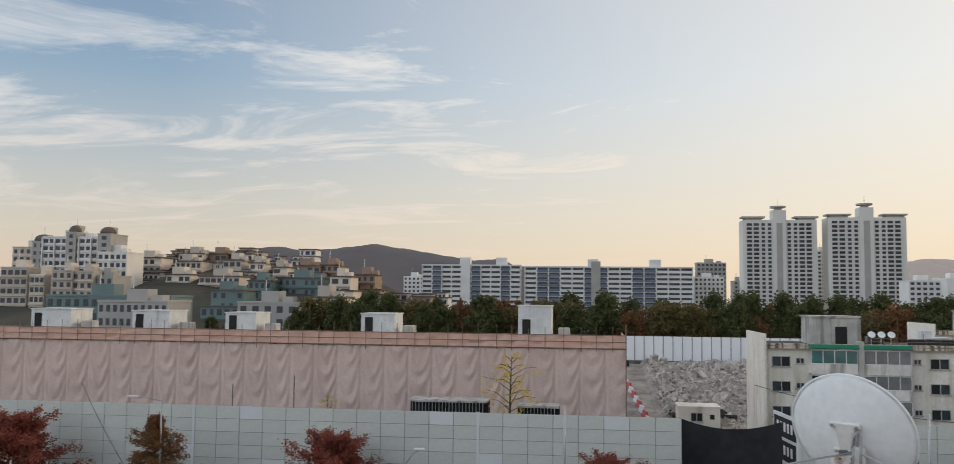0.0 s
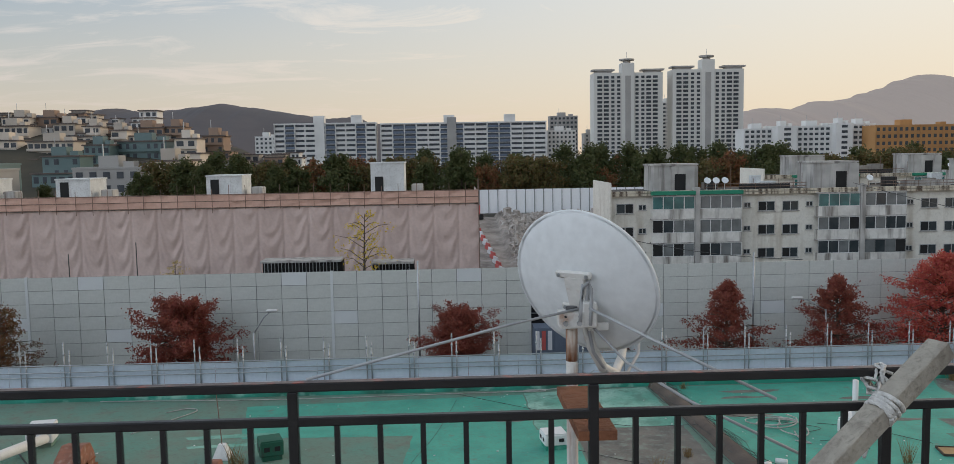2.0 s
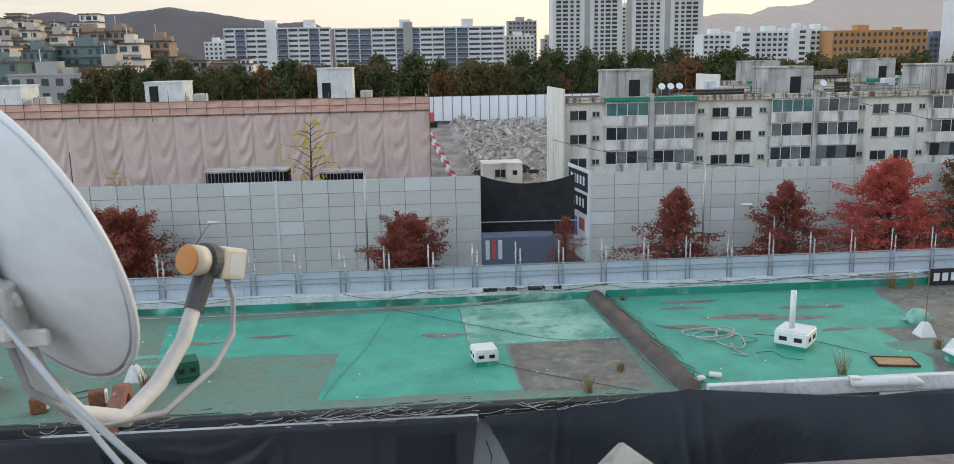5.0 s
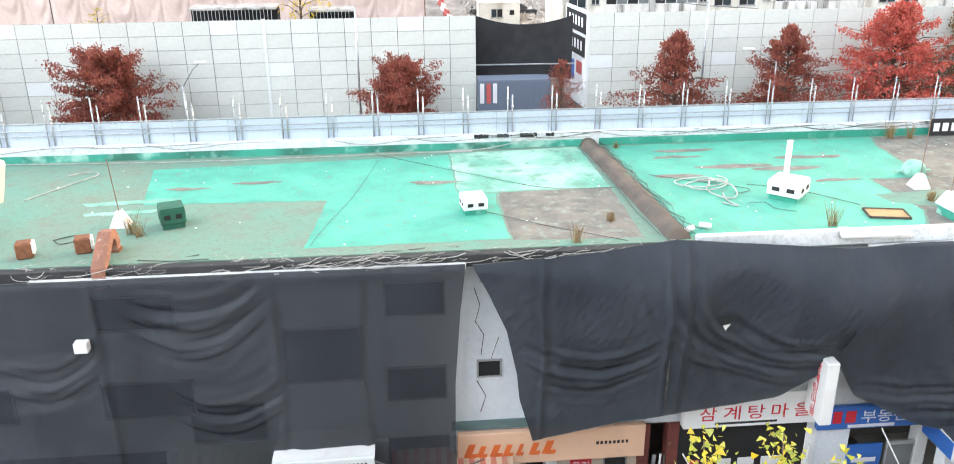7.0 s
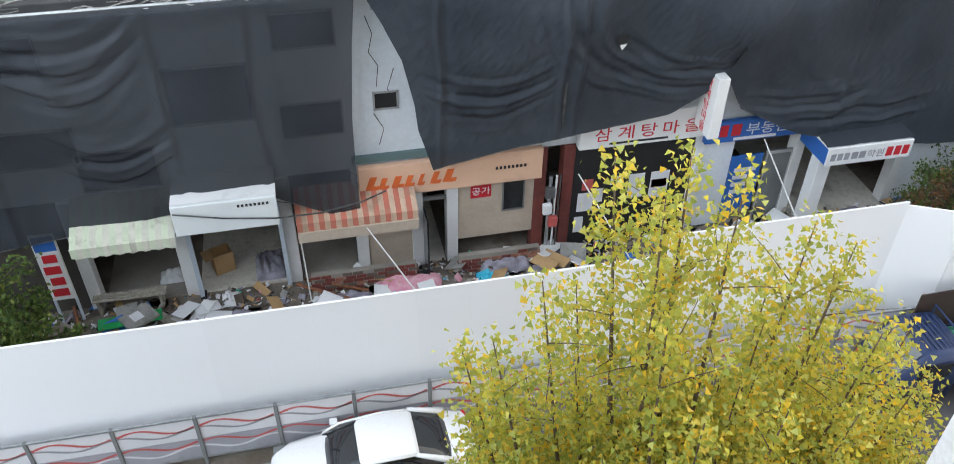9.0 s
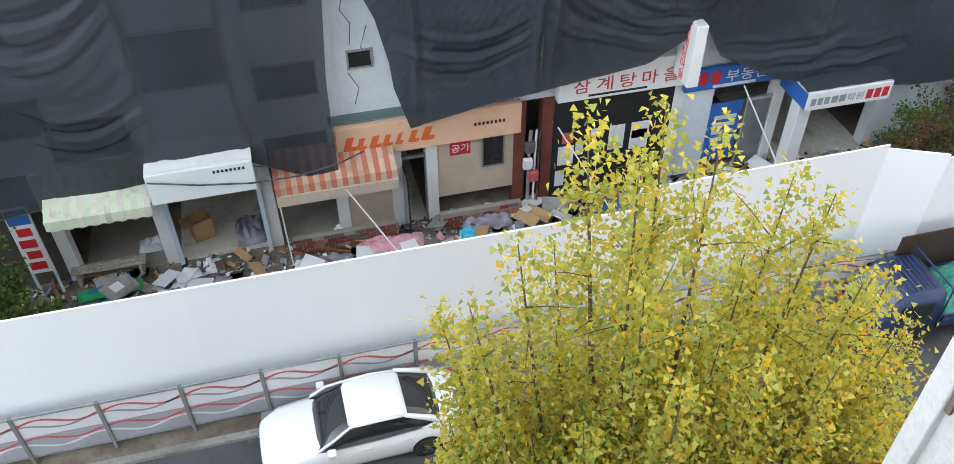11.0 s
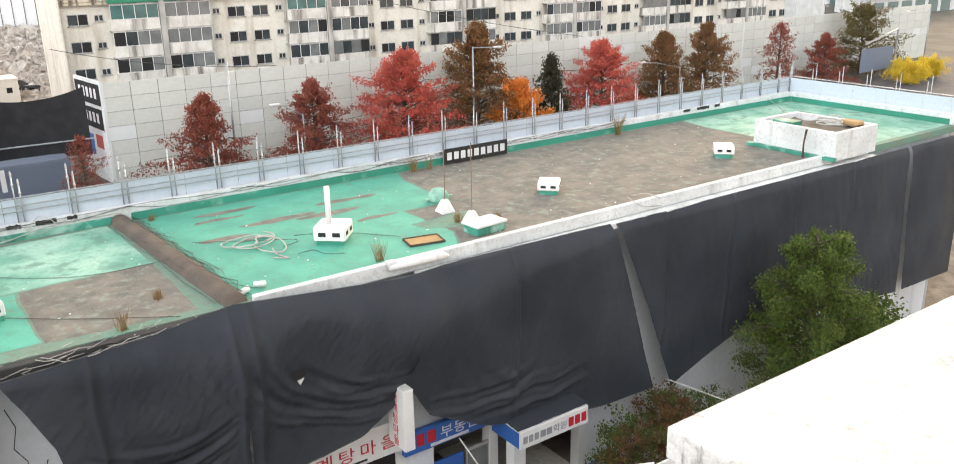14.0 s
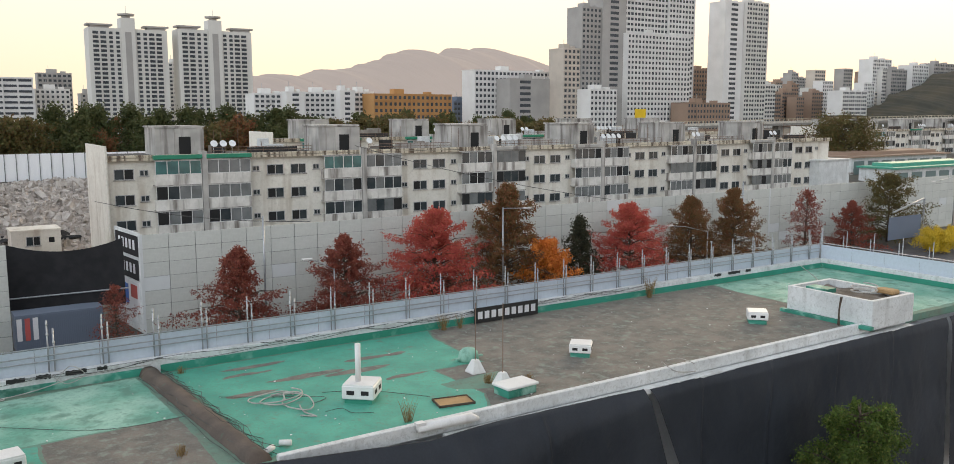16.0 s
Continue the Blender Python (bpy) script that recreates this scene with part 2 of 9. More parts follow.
M_PINK = surface("pink_dust_sheet", (0.62, 0.48, 0.43), (0.54, 0.41, 0.365), 0.25, 0.85, bump=0.3, bscale=3)
M_PINK2 = surface("salmon_dust_sheet", (0.68, 0.44, 0.35), (0.60, 0.38, 0.30), 0.4, 0.85, bump=0.3, bscale=3)
M_APT = surface("stained_cream_paint", (0.76, 0.73, 0.66), (0.64, 0.61, 0.54), 0.25, 0.9, bump=0.2, bscale=4, streak=0.6, dirt=(0.36, 0.29, 0.21), amount=0.6, spot=0.54, fine=0.25)
M_EAVES = surface("rust_streaked_eaves", (0.66, 0.60, 0.48), (0.52, 0.46, 0.36), 0.4, 0.9, bump=0.2, bscale=6, streak=2.2, dirt=(0.10, 0.07, 0.05), amount=0.95, spot=0.46)
M_DARKEAVES = surface("dark_roof_edge", (0.10, 0.085, 0.08), (0.15, 0.12, 0.105), 0.3, 0.9)
M_DARKGREEN = surface("dark_green_paint", (0.012, 0.085, 0.05), (0.02, 0.11, 0.07), 2, 0.7, bump=0.2, bscale=20, dirt=(0.05, 0.05, 0.04), amount=0.6, spot=0.55)
M_APTGREY = surface("stained_grey_concrete", (0.50, 0.48, 0.45), (0.34, 0.33, 0.31), 0.5, 0.9, bump=0.2, bscale=4, streak=1.2, dirt=(0.12, 0.105, 0.095), amount=0.8, spot=0.50)
M_WHITE = surface("white_wall", (0.70, 0.69, 0.67), (0.62, 0.61, 0.59), 0.1, 0.8)
M_TOWER = surface("tower_paint", (0.62, 0.61, 0.57), (0.58, 0.57, 0.54), 0.05, 0.8)
M_SLABBLUE = surface("blue_grey_panel", (0.15, 0.18, 0.235), (0.12, 0.15, 0.20), 0.1, 0.8)
M_GLASS = surface("window_glass", (0.03, 0.04, 0.045), (0.05, 0.06, 0.065), 0.8, 0.08, spec=0.6)
# near-black for black parts, and painted shade in doorways, panes, slots, holes, arches
M_DARK = surface("shade_black", (0.02, 0.02, 0.02), None, 1, 0.9)
M_BLACK = surface("black_gutter", (0.02, 0.02, 0.021), (0.035, 0.035, 0.035), 2, 0.7, bump=0.3, bscale=12)
M_RAIL = surface("black_gloss_paint", (0.014, 0.014, 0.016), (0.025, 0.024, 0.024), 5, 0.35, bump=0.1, bscale=50, dirt=(0.2, 0.14, 0.11), amount=0.5, spot=0.66)
M_DISH = surface("dish_enamel", (0.72, 0.74, 0.75), (0.69, 0.71, 0.72), 2, 0.4, bump=0.02, bscale=30)
M_RUST = surface("rusty_white_paint", (0.62, 0.60, 0.56), (0.55, 0.52, 0.48), 4, 0.7, bump=0.3, bscale=40, streak=22, dirt=(0.26, 0.09, 0.03), amount=0.95, spot=0.5)
M_RUSTBAND = surface("rust_streaked_paint", (0.30, 0.13, 0.05), (0.20, 0.07, 0.03), 9, 0.85, bump=0.4, bscale=60, streak=26, dirt=(0.60, 0.55, 0.48), amount=0.9, spot=0.47)
M_RUSTW = surface("white_steel_spotted_rust", (0.66, 0.65, 0.62), (0.58, 0.56, 0.53), 6, 0.6, bump=0.15, bscale=60, dirt=(0.30, 0.13, 0.05), amount=0.8, spot=0.62)
M_RUSTRED = surface("rusted_red_primer", (0.30, 0.12, 0.075), (0.20, 0.09, 0.06), 3, 0.8, bump=0.3, bscale=25, dirt=(0.45, 0.36, 0.30), amount=0.5, spot=0.56, fine=0.3)
M_RUSTY = surface("rust", (0.24, 0.10, 0.05), (0.15, 0.06, 0.03), 8, 0.9, bump=0.5, bscale=40)
M_CREAMB = surface("cream_rendered_house", (0.62, 0.55, 0.47), (0.52, 0.46, 0.395), 0.1, 0.85, vary=0.25)
M_HILL = surface("far_wooded_hill_haze_glow", (0.075, 0.06, 0.055), (0.035, 0.035, 0.038), 0.01, 1.0, bump=0.5, bscale=0.05)
M_MOUNT = surface("far_mountain_haze_glow", (0.20, 0.17, 0.155), (0.16, 0.14, 0.135), 0.003, 1.0)
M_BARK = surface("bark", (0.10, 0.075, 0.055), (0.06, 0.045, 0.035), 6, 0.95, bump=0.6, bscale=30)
# haze over the far mountain and hill, added to them as a faint glow
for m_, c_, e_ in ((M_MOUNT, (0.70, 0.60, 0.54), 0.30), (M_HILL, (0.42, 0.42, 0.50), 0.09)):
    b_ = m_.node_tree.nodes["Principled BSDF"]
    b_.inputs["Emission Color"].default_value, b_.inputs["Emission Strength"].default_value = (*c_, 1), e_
M_ORANGE = surface("orange_brick_building", (0.46, 0.25, 0.10), (0.40, 0.21, 0.08), 0.1, 0.85)
M_BROWNB = surface("brown_tile_building", (0.33, 0.23, 0.17), (0.28, 0.20, 0.15), 0.1, 0.85)
M_GREYB = surface("grey_clad_building", (0.38, 0.365, 0.345), (0.32, 0.31, 0.295), 0.1, 0.8)
M_TEALB = surface("teal_glass_building", (0.11, 0.17, 0.17), (0.14, 0.20, 0.20), 0.1, 0.4)


M_KERB = surface("dirty_concrete", (0.30, 0.29, 0.27), (0.22, 0.215, 0.20), 0.5, 0.95, bump=0.3, bscale=14, dirt=(0.12, 0.11, 0.10), amount=0.6, spot=0.55, fine=0.50)
M_AWNCREAM = surface("dirty_cream_awning", (0.52, 0.50, 0.42), (0.42, 0.41, 0.34), 1.2, 0.8, bump=0.2, bscale=12, streak=3, dirt=(0.24, 0.22, 0.17), amount=0.6, spot=0.52)
M_FLOORPALE = surface("pale_shop_screed", (0.60, 0.57, 0.50), (0.48, 0.45, 0.39), 0.6, 0.9, bump=0.3, bscale=14, dirt=(0.20, 0.17, 0.13), amount=0.6, spot=0.56, fine=0.4)
M_PAVING = surface("littered_paving", (0.22, 0.19, 0.16), (0.13, 0.11, 0.09), 0.7, 0.95, bump=0.5, bscale=12, dirt=(0.10, 0.075, 0.05), amount=0.7, spot=0.5, fine=0.50)
M_RAILTOP = surface("worn_rail_top", (0.20, 0.16, 0.145), (0.11, 0.10, 0.10), 9, 0.6, bump=0.2, bscale=60, dirt=(0.42, 0.13, 0.10), amount=0.8, spot=0.55)
M_SHOPWALL = surface("shop_wall_paint", (0.66, 0.69, 0.72), (0.58, 0.61, 0.64), 0.5, 0.85, bump=0.15, bscale=8, streak=1.3, dirt=(0.25, 0.25, 0.25), amount=0.35, spot=0.6)
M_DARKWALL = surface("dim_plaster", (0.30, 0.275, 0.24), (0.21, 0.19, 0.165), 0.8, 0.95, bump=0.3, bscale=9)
M_RIDGE = surface("brown_concrete", (0.135, 0.105, 0.085), (0.085, 0.07, 0.06), 1.2, 0.95, bump=0.5, bscale=18, dirt=(0.05, 0.18, 0.13), amount=0.6, spot=0.62)
M_GREENWORN = surface("flaking_green_paint", (0.04, 0.30, 0.22), (0.03, 0.14, 0.10), 0.7, 0.7, bump=0.2, bscale=12, dirt=(0.34, 0.56, 0.48), amount=0.8, spot=0.52)
M_BOARDW = surface("white_board", (0.66, 0.66, 0.67), (0.58, 0.58, 0.60), 0.6, 0.6, dirt=(0.3, 0.28, 0.26), amount=0.4, spot=0.6)
M_BOARDG = surface("grey_board", (0.34, 0.34, 0.37), (0.29, 0.29, 0.32), 0.6, 0.6, dirt=(0.16, 0.15, 0.14), amount=0.4, spot=0.6)
M_WAVER = surface("faded_red_paint", (0.50, 0.09, 0.08), (0.42, 0.09, 0.08), 0.9, 0.6)
M_WAVEG = surface("grey_line_paint", (0.28, 0.28, 0.30), None, 0.9, 0.6)
M_PANELNEW = surface("clean_fence_panel", (0.62, 0.645, 0.64), (0.58, 0.60, 0.60), 0.5, 0.6)
M_BLACKCLOTH = surface("black_cloth", (0.012, 0.012, 0.014), (0.02, 0.02, 0.022), 1.2, 0.85, bump=0.3, bscale=10)
M_BLUESIGN = surface("blue_sign", (0.03, 0.13, 0.42), (0.03, 0.11, 0.36), 0.8, 0.5)
M_RUSTPOLE = surface("rusty_tube", (0.22, 0.15, 0.11), (0.15, 0.10, 0.08), 3, 0.8)
M_ALU = surface("aluminium_frame", (0.42, 0.42, 0.42), (0.34, 0.34, 0.34), 2, 0.5, metal=0.3)
M_BALC = surface("stained_balcony_paint", (0.72, 0.70, 0.66), (0.56, 0.54, 0.50), 0.6, 0.9, bump=0.15, bscale=4, streak=1.1, dirt=(0.12, 0.10, 0.085), amount=0.85, spot=0.50)
M_WHITEFRAME = surface("white_frame", (0.66, 0.66, 0.65), (0.58, 0.58, 0.57), 2, 0.6)
M_DARKFRAME = surface("dark_frame", (0.17, 0.17, 0.165), (0.13, 0.13, 0.13), 2, 0.6)
M_GLASSTEAL = surface("teal_tinted_pane", (0.06, 0.17, 0.165), (0.04, 0.11, 0.11), 0.7, 0.1, spec=0.6)
M_GLASSGREY = surface("dusty_pane", (0.19, 0.20, 0.20), (0.13, 0.14, 0.14), 0.7, 0.25, spec=0.6)
M_GREENTIN = surface("green_sheet_roof", (0.02, 0.19, 0.11), (0.025, 0.23, 0.14), 0.8, 0.6)
M_RAILYEL = surface("pale_yellow_rail", (0.52, 0.45, 0.33), (0.46, 0.40, 0.30), 0.2, 0.7)
M_YELLOWSIGN = surface("yellow_sign", (0.75, 0.50, 0.02), (0.68, 0.45, 0.02), 0.5, 0.6)
M_RUBBLE2 = surface("broken_concrete", (0.52, 0.48, 0.44), (0.30, 0.27, 0.245), 0.8, 0.95, bump=0.4, bscale=6, dirt=(0.14, 0.12, 0.10), amount=0.5, spot=0.55)
M_FARGLASS = surface("far_windows", (0.03, 0.036, 0.045), (0.06, 0.068, 0.08), 0.2, 0.4)
M_MOUNT2 = surface("spur_haze_glow", (0.155, 0.13, 0.12), (0.13, 0.112, 0.108), 0.004, 1.0)
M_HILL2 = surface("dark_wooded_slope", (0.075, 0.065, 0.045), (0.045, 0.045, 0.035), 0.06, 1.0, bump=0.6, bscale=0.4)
# the spur glows faintly as well, in place of haze
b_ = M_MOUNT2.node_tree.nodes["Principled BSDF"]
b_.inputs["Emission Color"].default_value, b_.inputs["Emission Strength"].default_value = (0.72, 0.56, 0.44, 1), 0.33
M_SALMON = surface("salmon_sign", (0.66, 0.42, 0.29), (0.60, 0.38, 0.26), 0.8, 0.6, dirt=(0.35, 0.24, 0.18), amount=0.35, spot=0.6)
M_SIGNWHITE = surface("sign_white", (0.70, 0.70, 0.69), (0.63, 0.63, 0.62), 1.2, 0.5, streak=2.5, dirt=(0.34, 0.32, 0.3), amount=0.3, spot=0.6)
M_REDLET = surface("red_lettering", (0.52, 0.02, 0.03), (0.45, 0.02, 0.03), 2, 0.5)
M_ORANGELET = surface("orange_lettering", (0.62, 0.13, 0.03), (0.52, 0.11, 0.03), 2, 0.5)
M_BLACKLET = surface("black_lettering", (0.02, 0.02, 0.02), None, 2, 0.5)
M_BEIGETILE = surface("beige_wall_tile", (0.47, 0.39, 0.31), (0.41, 0.34, 0.27), 1.2, 0.7, bump=0.1, bscale=10)
M_BRICK = surface("dark_red_tile", (0.17, 0.045, 0.035), (0.12, 0.035, 0.03), 2.5, 0.7, bump=0.3, bscale=14)
M_STRIPE = surface("orange_awning_cloth", (0.47, 0.14, 0.09), (0.38, 0.13, 0.09), 2, 0.85, bump=0.2, bscale=14, streak=3, dirt=(0.26, 0.17, 0.12), amount=0.6, spot=0.5)
M_STRIPE2 = surface("faded_awning_beige", (0.50, 0.36, 0.26), (0.40, 0.28, 0.20), 1.5, 0.85, bump=0.2, bscale=14, streak=3, dirt=(0.26, 0.19, 0.13), amount=0.6, spot=0.5)
M_AWNG = surface("pale_green_awning", (0.50, 0.54, 0.40), (0.42, 0.46, 0.34), 2, 0.85, dirt=(0.2, 0.2, 0.15), amount=0.4, spot=0.58)
M_CARWHITE = surface("white_car_paint", (0.78, 0.78, 0.78), (0.75, 0.75, 0.755), 0.5, 0.22, spec=0.6)
M_TYRE = surface("tyre_rubber", (0.018, 0.018, 0.018), (0.03, 0.03, 0.03), 6, 0.9)
M_RIM = surface("alloy_rim", (0.42, 0.43, 0.44), None, 3, 0.35, metal=0.8)
M_CARGLASS = surface("dark_car_glass", (0.012, 0.014, 0.016), (0.02, 0.022, 0.025), 2, 0.05, spec=0.7)
M_TRUCK = surface("dark_blue_truck_paint", (0.018, 0.035, 0.10), (0.014, 0.028, 0.08), 0.8, 0.4, spec=0.5)
M_NET = surface("green_tarp_net", (0.03, 0.24, 0.16), (0.06, 0.30, 0.22), 3, 0.8, bump=0.5, bscale=14, dirt=(0.35, 0.48, 0.40), amount=0.7, spot=0.55)
M_BOARDBR = surface("dark_brown_board", (0.045, 0.028, 0.022), (0.035, 0.022, 0.018), 1.5, 0.7)
M_CARD = surface("cardboard", (0.42, 0.27, 0.13), (0.36, 0.23, 0.11), 3, 0.9)
M_TIMBER = surface("weathered_timber", (0.40, 0.37, 0.31), (0.29, 0.265, 0.225), 6, 0.9, bump=0.5, bscale=45, streak=14, dirt=(0.14, 0.12, 0.10), amount=0.6, spot=0.52, fine=0.50)
M_ROPE = surface("white_rope", (0.68, 0.67, 0.64), (0.52, 0.51, 0.49), 60, 0.9, bump=0.6, bscale=160)
M_CABLE = surface("grey_cable", (0.40, 0.41, 0.42), (0.33, 0.34, 0.35), 8, 0.6)
M_WIRE = surface("black_wire", (0.03, 0.03, 0.03), (0.10, 0.10, 0.095), 3, 0.7)
M_WIREW = surface("dirty_white_wire", (0.46, 0.45, 0.42), (0.30, 0.29, 0.27), 3, 0.7)
M_LNB = surface("ivory_plastic", (0.66, 0.60, 0.48), (0.60, 0.54, 0.42), 8, 0.5)
M_FEED = surface("orange_feed_cap", (0.62, 0.27, 0.08), (0.52, 0.22, 0.06), 14, 0.6)
M_GREYPL = surface("dark_grey_plastic", (0.07, 0.07, 0.075), (0.10, 0.10, 0.10), 8, 0.6)
M_BAYTOP = surface("lime_washed_slab", (0.74, 0.73, 0.715), (0.63, 0.615, 0.595), 2.2, 0.9, bump=0.7, bscale=22, dirt=(0.20, 0.18, 0.16), amount=0.6, spot=0.62, fine=0.4)
def rim_lichen(m, x0, y0, wide):
    """Black lichen that grows along the two outer rims of a slab and runs down its edge."""
    t = m.node_tree
    L = t.links.new
    b = t.nodes["Principled BSDF"]
    base = b.inputs["Base Color"].links[0].from_socket
    c = t.nodes.new("ShaderNodeTexCoord")
    sp = t.nodes.new("ShaderNodeSeparateXYZ")
    L(c.outputs["Object"], sp.inputs[0])
    ends = []
    for ax, e0, e1 in (("X", x0 + wide, x0), ("Y", y0 - wide, y0)):
        r = t.nodes.new("ShaderNodeMapRange")
        r.inputs["From Min"].default_value, r.inputs["From Max"].default_value = e0, e1
        r.inputs["To Max"].default_value = 0.17
        L(sp.outputs[ax], r.inputs["Value"])
        ends.append(r)
    mx = t.nodes.new("ShaderNodeMath"); mx.operation = 'MAXIMUM'
    L(ends[0].outputs[0], mx.inputs[0]); L(ends[1].outputs[0], mx.inputs[1])
    mp = t.nodes.new("ShaderNodeMapping"); mp.inputs["Scale"].default_value = (1, 1, 0.35)
    L(c.outputs["Object"], mp.inputs[0])
    n = t.nodes.new("ShaderNodeTexNoise")
    n.inputs["Scale"].default_value, n.inputs["Detail"].default_value, n.inputs["Roughness"].default_value = 7, 9, 0.7
    L(mp.outputs[0], n.inputs["Vector"])
    ad = t.nodes.new("ShaderNodeMath"); ad.operation = 'ADD'
    L(mx.outputs[0], ad.inputs[0]); L(n.outputs["Fac"], ad.inputs[1])
    cut = t.nodes.new("ShaderNodeMapRange")
    cut.inputs["From Min"].default_value, cut.inputs["From Max"].default_value = 0.68, 0.84
    cut.inputs["To Max"].default_value = 0.85
    L(ad.outputs[0], cut.inputs["Value"])
    mix = t.nodes.new("ShaderNodeMixRGB")
    mix.inputs[2].default_value = (0.10, 0.09, 0.08, 1)
    L(cut.outputs[0], mix.inputs[0]); L(base, mix.inputs[1]); L(mix.outputs[0], b.inputs["Base Color"])


rim_lichen(M_BAYTOP, 3.0, 3.12, 0.11)
M_BAYSIDE = surface("white_bay_paint", (0.74, 0.73, 0.71), (0.68, 0.67, 0.65), 1.4, 0.8, bump=0.15, bscale=25, streak=3.0, dirt=(0.36, 0.32, 0.28), amount=0.5, spot=0.60, fine=0.25)
M_BROWNFRAME = surface("bronze_window_frame", (0.22, 0.17, 0.135), (0.18, 0.14, 0.11), 4, 0.5)
M_GREENPANE = surface("green_tinted_glass", (0.05, 0.085, 0.045), (0.09, 0.13, 0.07), 1.3, 0.06, spec=0.7)
M_BLUEPANE = surface("blue_tinted_glass", (0.035, 0.075, 0.08), (0.05, 0.09, 0.10), 1.3, 0.06, spec=0.7)
M_DRY = leafy("dry_grass", [(0.30, 0.20, 0.08), (0.22, 0.14, 0.06), (0.36, 0.26, 0.12)])
L_RED = leafy("dark_red_leaves", [(0.17, 0.04, 0.033), (0.26, 0.065, 0.05), (0.33, 0.105, 0.065), (0.14, 0.05, 0.035)])
L_SCARLET = leafy("scarlet_leaves", [(0.36, 0.055, 0.055), (0.54, 0.11, 0.085), (0.46, 0.14, 0.08)])
L_BROWN = leafy("russet_leaves", [(0.13, 0.07, 0.03), (0.22, 0.10, 0.04), (0.12, 0.10, 0.04), (0.27, 0.08, 0.045)])
L_ORANGE = leafy("orange_leaves", [(0.62, 0.18, 0.035), (0.68, 0.26, 0.05), (0.50, 0.12, 0.03)])
L_DARK = leafy("dark_needles", [(0.035, 0.04, 0.025), (0.06, 0.055, 0.03), (0.03, 0.035, 0.022)])
L_GINKGO = leafy("ginkgo_leaves", [(0.29, 0.34, 0.06), (0.42, 0.44, 0.08), (0.56, 0.49, 0.06), (0.23, 0.29, 0.06), (0.54, 0.56, 0.17), (0.68, 0.45, 0.03), (0.36, 0.41, 0.12)], trans=0.42)
L_YELLOW = leafy("yellow_leaves", [(0.72, 0.50, 0.03), (0.62, 0.44, 0.04), (0.50, 0.42, 0.07)])
L_GREEN = leafy("green_leaves", [(0.06, 0.11, 0.022), (0.12, 0.18, 0.035), (0.035, 0.07, 0.018), (0.19, 0.21, 0.05)])
L_WOOD = leafy("autumn_wood_leaves", [(0.085, 0.09, 0.03), (0.12, 0.105, 0.035), (0.15, 0.09, 0.035), (0.07, 0.08, 0.03)])
L_WOOD2 = leafy("dark_green_wood_leaves", [(0.055, 0.075, 0.028), (0.075, 0.09, 0.032), (0.095, 0.095, 0.035)])


M_BARKG = surface("ginkgo_bark", (0.16, 0.12, 0.085), (0.10, 0.075, 0.055), 6, 0.95, bump=0.4, bscale=40)
M_PINKCLOTH = surface("pink_cloth", (0.55, 0.22, 0.29), (0.62, 0.36, 0.40), 4, 0.9, bump=0.3, bscale=12)
M_BLUESACK = surface("blue_plastic", (0.03, 0.36, 0.55), (0.06, 0.45, 0.58), 4, 0.5)
M_GREYBAG = surface("grey_lilac_plastic", (0.30, 0.28, 0.34), (0.18, 0.17, 0.19), 4, 0.7, bump=0.4, bscale=10)
M_GREENBRIGHT = surface("bright_green_board", (0.02, 0.36, 0.10), (0.02, 0.30, 0.09), 3, 0.7)


# ---- mesh helpers ----
def box(bm, x0, x1, y0, y1, z0, z1, m=None):
    vs = [Vector(p) for p in ((x0, y0, z0), (x1, y0, z0), (x1, y1, z0), (x0, y1, z0), (x0, y0, z1), (x1, y0, z1), (x1, y1, z1), (x0, y1, z1))]
    if m is not None:
        vs = [m @ v for v in vs]
    v = [bm.verts.new(p) for p in vs]
    for f in ((3, 2, 1, 0), (4, 5, 6, 7), (0, 1, 5, 4), (1, 2, 6, 5), (2, 3, 7, 6), (3, 0, 4, 7)):
        bm.faces.new([v[i] for i in f])
    return v


def bevel(bm, w, seg=1):
    bmesh.ops.bevel(bm, geom=list(bm.edges), offset=w, segments=seg, affect='EDGES', profile=0.6)
    return bm


def tube(bm, pts, r, n=8, caps=True):
    """A round bar along a line of points; r may be one radius or one for each point."""
    pts = [Vector(p) for p in pts]
    rs = r if isinstance(r, (list, tuple)) else [r] * len(pts)
    rings = []
    ref = Vector((0.31, 0.17, 0.93)).normalized()
    for i, p in enumerate(pts):
        d = (pts[min(i + 1, len(pts) - 1)] - pts[max(i - 1, 0)]).normalized()
        a = d.cross(ref)
        if a.length < 0.05:
            a = d.cross(Vector((1, 0, 0)))
        a.normalize()
        b = d.cross(a)
        rings.append([bm.verts.new(p + rs[i] * (math.cos(2 * math.pi * k / n) * a + math.sin(2 * math.pi * k / n) * b)) for k in range(n)])
    for u, v in zip(rings, rings[1:]):
        for k in range(n):
            bm.faces.new((u[k], u[(k + 1) % n], v[(k + 1) % n], v[k]))
    if caps:
        bm.faces.new(rings[0][::-1]); bm.faces.new(rings[-1])
    return bm


